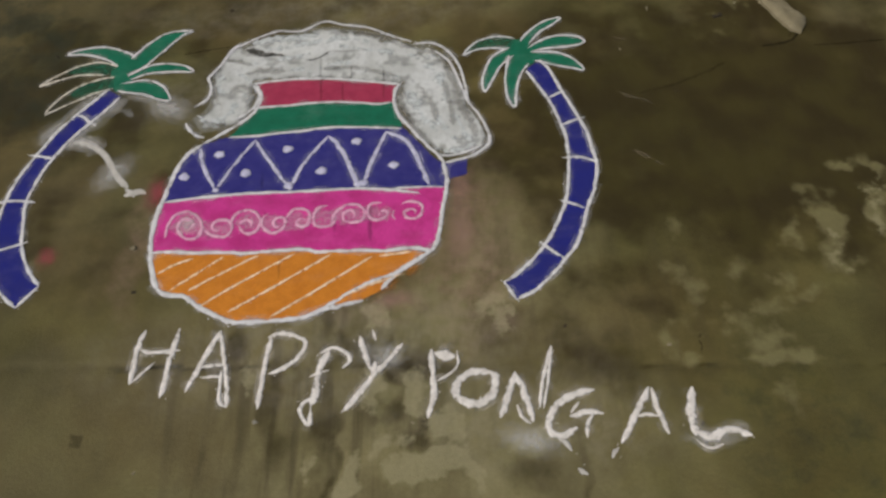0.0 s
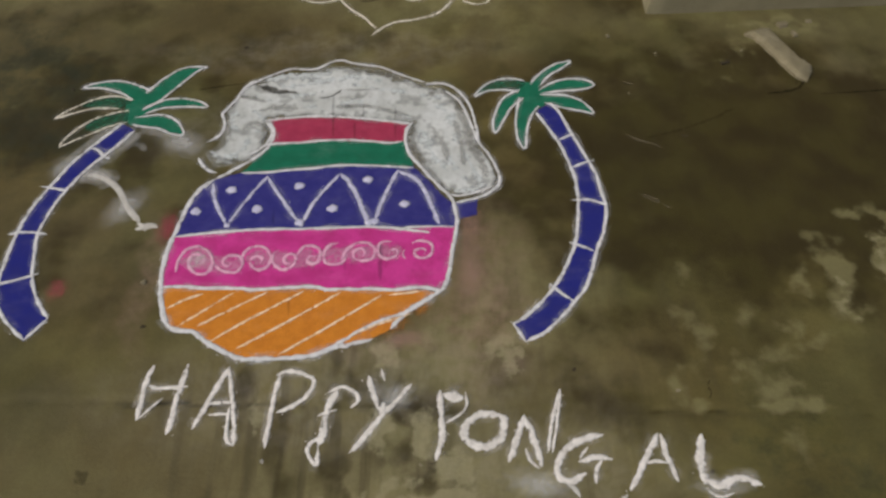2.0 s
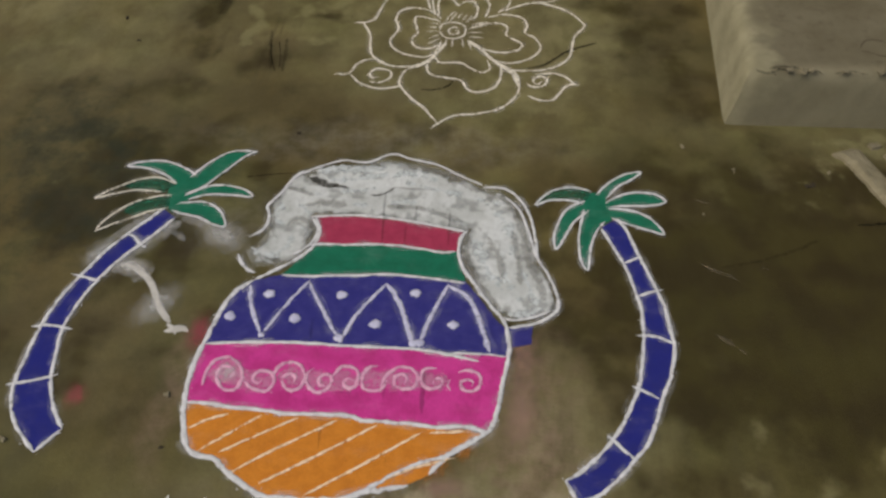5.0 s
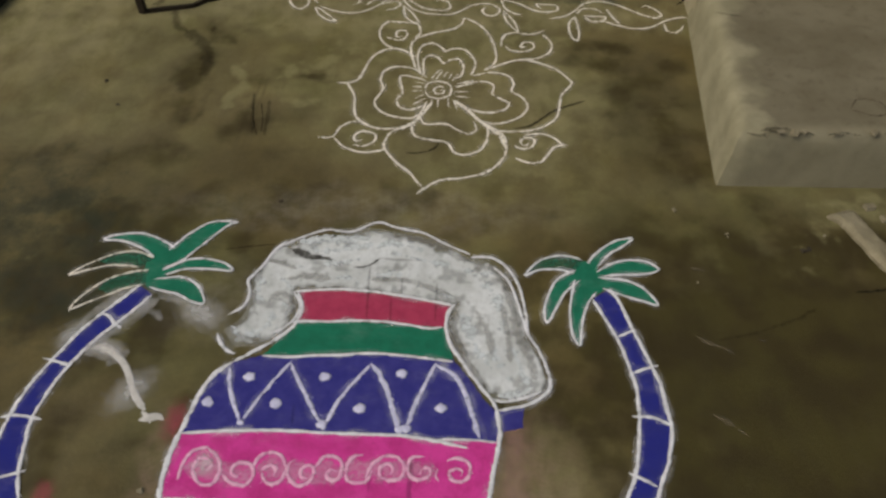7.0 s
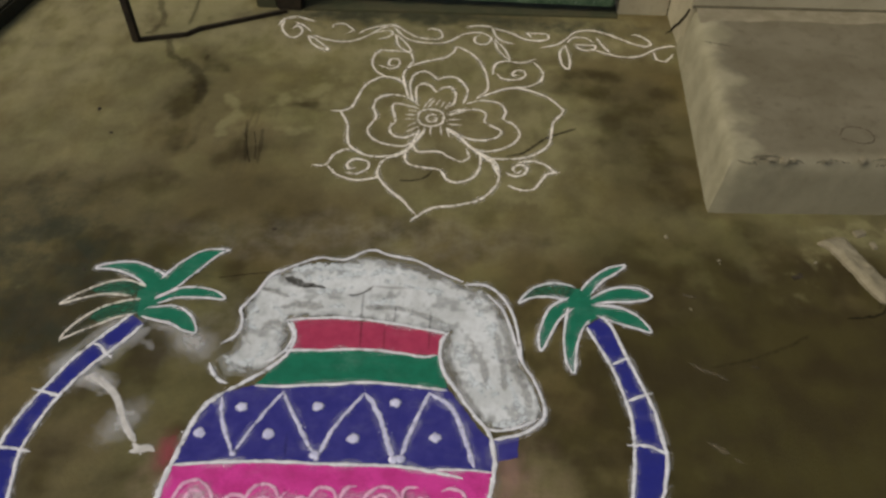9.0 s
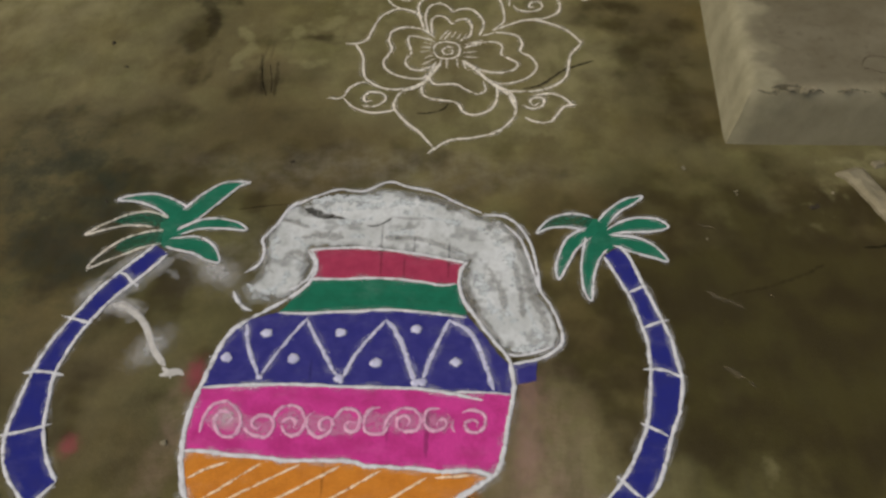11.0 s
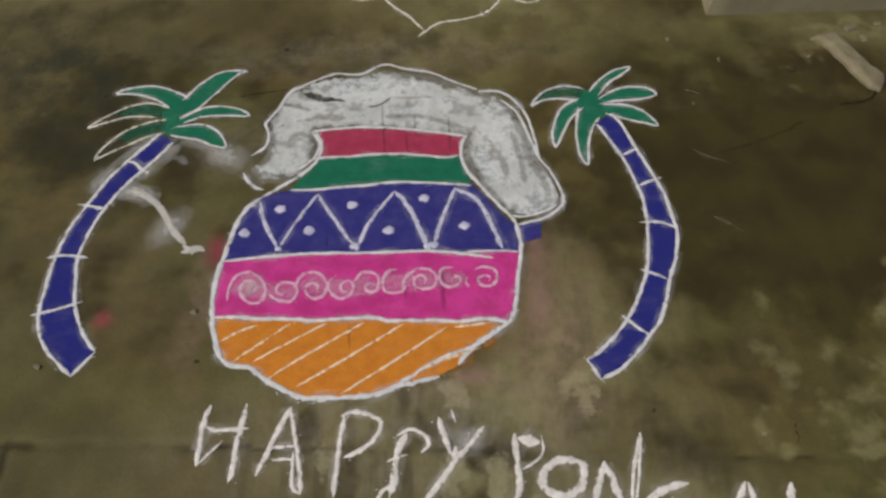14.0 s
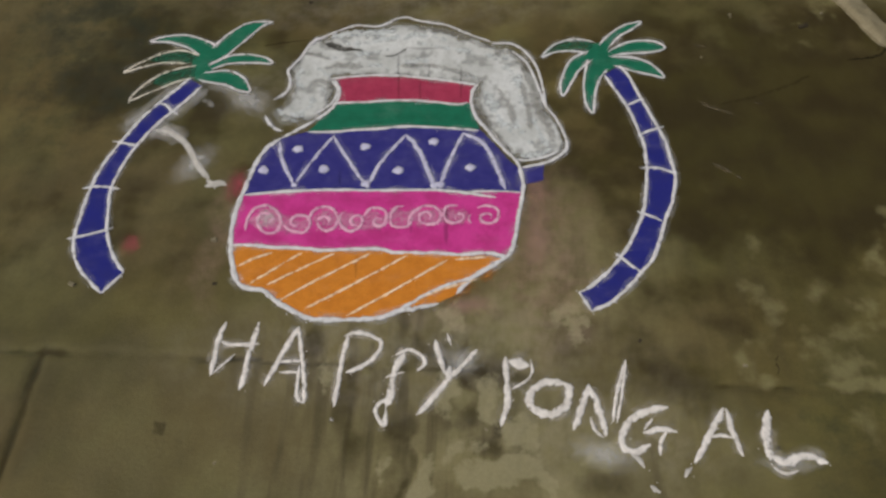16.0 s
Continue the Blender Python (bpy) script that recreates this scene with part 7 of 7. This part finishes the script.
def mortar_strip():
    """A flat broken length of mortar, squarish at one end with a nib, snapped off aslant at the other."""
    long, wide, rows, across = 0.240, 0.064, 40, 8
    verts, faces = [], []
    for i in range(rows + 1):
        u = i / rows
        half = wide / 2 * (1 + 0.20 * wander(u, 3.0, 5) + 0.14 * wander(u, 4.0, 22)) * min(1.0, 0.6 + 8 * u) * min(1.0, 0.66 + 4 * (1 - u))
        middle = 0.005 * wander(u, 5.0, 3) + 0.016 * max(0.0, u - 0.75) / 0.25
        for k in range(across + 1):
            v = 2 * k / across - 1
            nib = 0.030 * max(0.0, 1 - 9 * u) * max(0.0, -v)
            crown = 0.018 * min(1.0, 0.35 + 2.2 * (1 - abs(v))) * min(1.0, 0.4 + 8 * u) * min(1.0, 0.4 + 6 * (1 - u))
            z = crown * (1 + 0.25 * noise.noise(Vector((u * 9, v * 2, 3.0)))) + 0.002
            verts.append((long * (u - 0.5) - 0.016 * v * u * u, middle + v * half - nib, z))
    n = across + 1
    for i in range(rows):
        faces += [(i * n + k, (i + 1) * n + k, (i + 1) * n + k + 1, i * n + k + 1) for k in range(across)]
    rim = [k for k in range(n)] + [i * n + across for i in range(1, rows + 1)] + [rows * n + k for k in range(across - 1, -1, -1)] + [i * n for i in range(rows - 1, 0, -1)]
    base = len(verts)
    verts += [(verts[r][0], verts[r][1], -0.004) for r in rim]
    faces += [(r, rim[(i + 1) % len(rim)], base + (i + 1) % len(rim), base + i) for i, r in enumerate(rim)]
    ob = new("mortar_strip", mesh_from("mortar_strip", verts, faces, CHIP))
    ob.matrix_world = pose(1.106, 1.812, 0, 0, 0, -71)
    return tagged(ob, "pale broken mortar strip lying by the step", "rubble")


mortar_strip()
fragment("mortar_chip", 1.150, 1.952, 0.030, 0.020, 0.012, 20, CHIP, 6.1, "small pale mortar chip beside the broken strip", "rubble", "mortar crumbs")
fragment("mortar_chip", 1.175, 1.905, 0.024, 0.012, 0.009, 95, CHIP, 7.4, "small pale mortar chip beside the broken strip", "rubble", "mortar crumbs")
fragment("mortar_crumb", 1.300, 2.190, 0.016, 0.014, 0.010, 30, CHIP, 8.8, "small pale mortar crumb on the cement step", "crumb", "mortar crumbs").location.z = 0.183
for x, y, size, turn in ((0.868, 2.050, 0.020, 15), (0.905, 2.047, 0.026, 70), (0.932, 2.055, 0.016, 130), (1.125, 2.060, 0.024, 40), (1.205, 2.066, 0.030, 95), (1.02, 2.052, 0.014, 10)):
    fragment("mortar_chip", x, y, size, size * 0.7, 0.006, turn, CHIP, 9.0 + x, "small pale mortar chip on the rim of the step", "rubble", "mortar crumbs").location.z = 0.181

# small pale crumbs of mortar
fragment("mortar_crumb", 1.239, 1.968, 0.0180, 0.012, 0.0084, 0, CHIP, 0.5, "small pale mortar crumb on the cement floor", "crumb", "mortar crumbs")
fragment("mortar_crumb", 0.727, 1.829, 0.0090, 0.006, 0.0042, 37, CHIP, 1.5, "small pale mortar crumb on the cement floor", "crumb", "mortar crumbs")
fragment("mortar_crumb", 0.617, 1.650, 0.0075, 0.005, 0.0035, 74, CHIP, 2.5, "small pale mortar crumb on the cement floor", "crumb", "mortar crumbs")
fragment("mortar_crumb", 0.595, 1.914, 0.0135, 0.009, 0.0063, 111, CHIP, 3.5, "small pale mortar crumb on the cement floor", "crumb", "mortar crumbs")
fragment("mortar_crumb", 0.010, 0.549, 0.0075, 0.005, 0.0035, 148, CHIP, 4.5, "small pale mortar crumb on the cement floor", "crumb", "mortar crumbs")
fragment("mortar_crumb", 0.566, 0.702, 0.0090, 0.006, 0.0042, 5, CHIP, 5.5, "small pale mortar crumb on the cement floor", "crumb", "mortar crumbs")
fragment("mortar_crumb", 0.993, 1.835, 0.0090, 0.006, 0.0042, 42, CHIP, 6.5, "small pale mortar crumb on the cement floor", "crumb", "mortar crumbs")
fragment("mortar_crumb", 0.727, 1.818, 0.0060, 0.004, 0.0028, 79, CHIP, 7.5, "small pale mortar crumb on the cement floor", "crumb", "mortar crumbs")
fragment("mortar_crumb", -0.653, 1.014, 0.0120, 0.008, 0.0056, 116, CHIP, 8.5, "small pale mortar crumb on the cement floor", "crumb", "mortar crumbs")
fragment("mortar_crumb", -0.971, 0.884, 0.0150, 0.01, 0.0070, 153, CHIP, 9.5, "small pale mortar crumb on the cement floor", "crumb", "mortar crumbs")
fragment("mortar_crumb", -0.656, 1.015, 0.0120, 0.008, 0.0056, 10, CHIP, 10.5, "small pale mortar crumb on the cement floor", "crumb", "mortar crumbs")
fragment("mortar_crumb", -0.545, 0.467, 0.0075, 0.005, 0.0035, 47, CHIP, 11.5, "small pale mortar crumb on the cement floor", "crumb", "mortar crumbs")
fragment("dirt_crumb", -0.629, 0.890, 0.0105, 0.007, 0.0035, 0, GRIT, 0.2, "small dark dirt crumb on the cement floor", "crumb", "dirt crumbs")
fragment("dirt_crumb", 0.598, 0.522, 0.0090, 0.006, 0.0030, 53, GRIT, 1.2, "small dark dirt crumb on the cement floor", "crumb", "dirt crumbs")
fragment("dirt_crumb", -1.238, 2.439, 0.0150, 0.01, 0.0050, 106, GRIT, 2.2, "small dark dirt crumb on the cement floor", "crumb", "dirt crumbs")
fragment("dirt_crumb", -1.153, 2.313, 0.0120, 0.008, 0.0040, 159, GRIT, 3.2, "small dark dirt crumb on the cement floor", "crumb", "dirt crumbs")
fragment("dirt_crumb", -0.529, 1.893, 0.0120, 0.008, 0.0040, 32, GRIT, 4.2, "small dark dirt crumb on the cement floor", "crumb", "dirt crumbs")
fragment("dirt_crumb", 0.938, 1.783, 0.0150, 0.01, 0.0050, 85, GRIT, 5.2, "small dark dirt crumb on the cement floor", "crumb", "dirt crumbs")
fragment("dirt_crumb", -1.017, 1.714, 0.0105, 0.007, 0.0035, 138, GRIT, 6.2, "small dark dirt crumb on the cement floor", "crumb", "dirt crumbs")
fragment("dirt_crumb", 0.923, 1.776, 0.0180, 0.012, 0.0060, 11, GRIT, 7.2, "small dark dirt crumb on the cement floor", "crumb", "dirt crumbs")
fragment("dirt_crumb", 0.348, 0.758, 0.0090, 0.006, 0.0030, 64, GRIT, 8.2, "small dark dirt crumb on the cement floor", "crumb", "dirt crumbs")
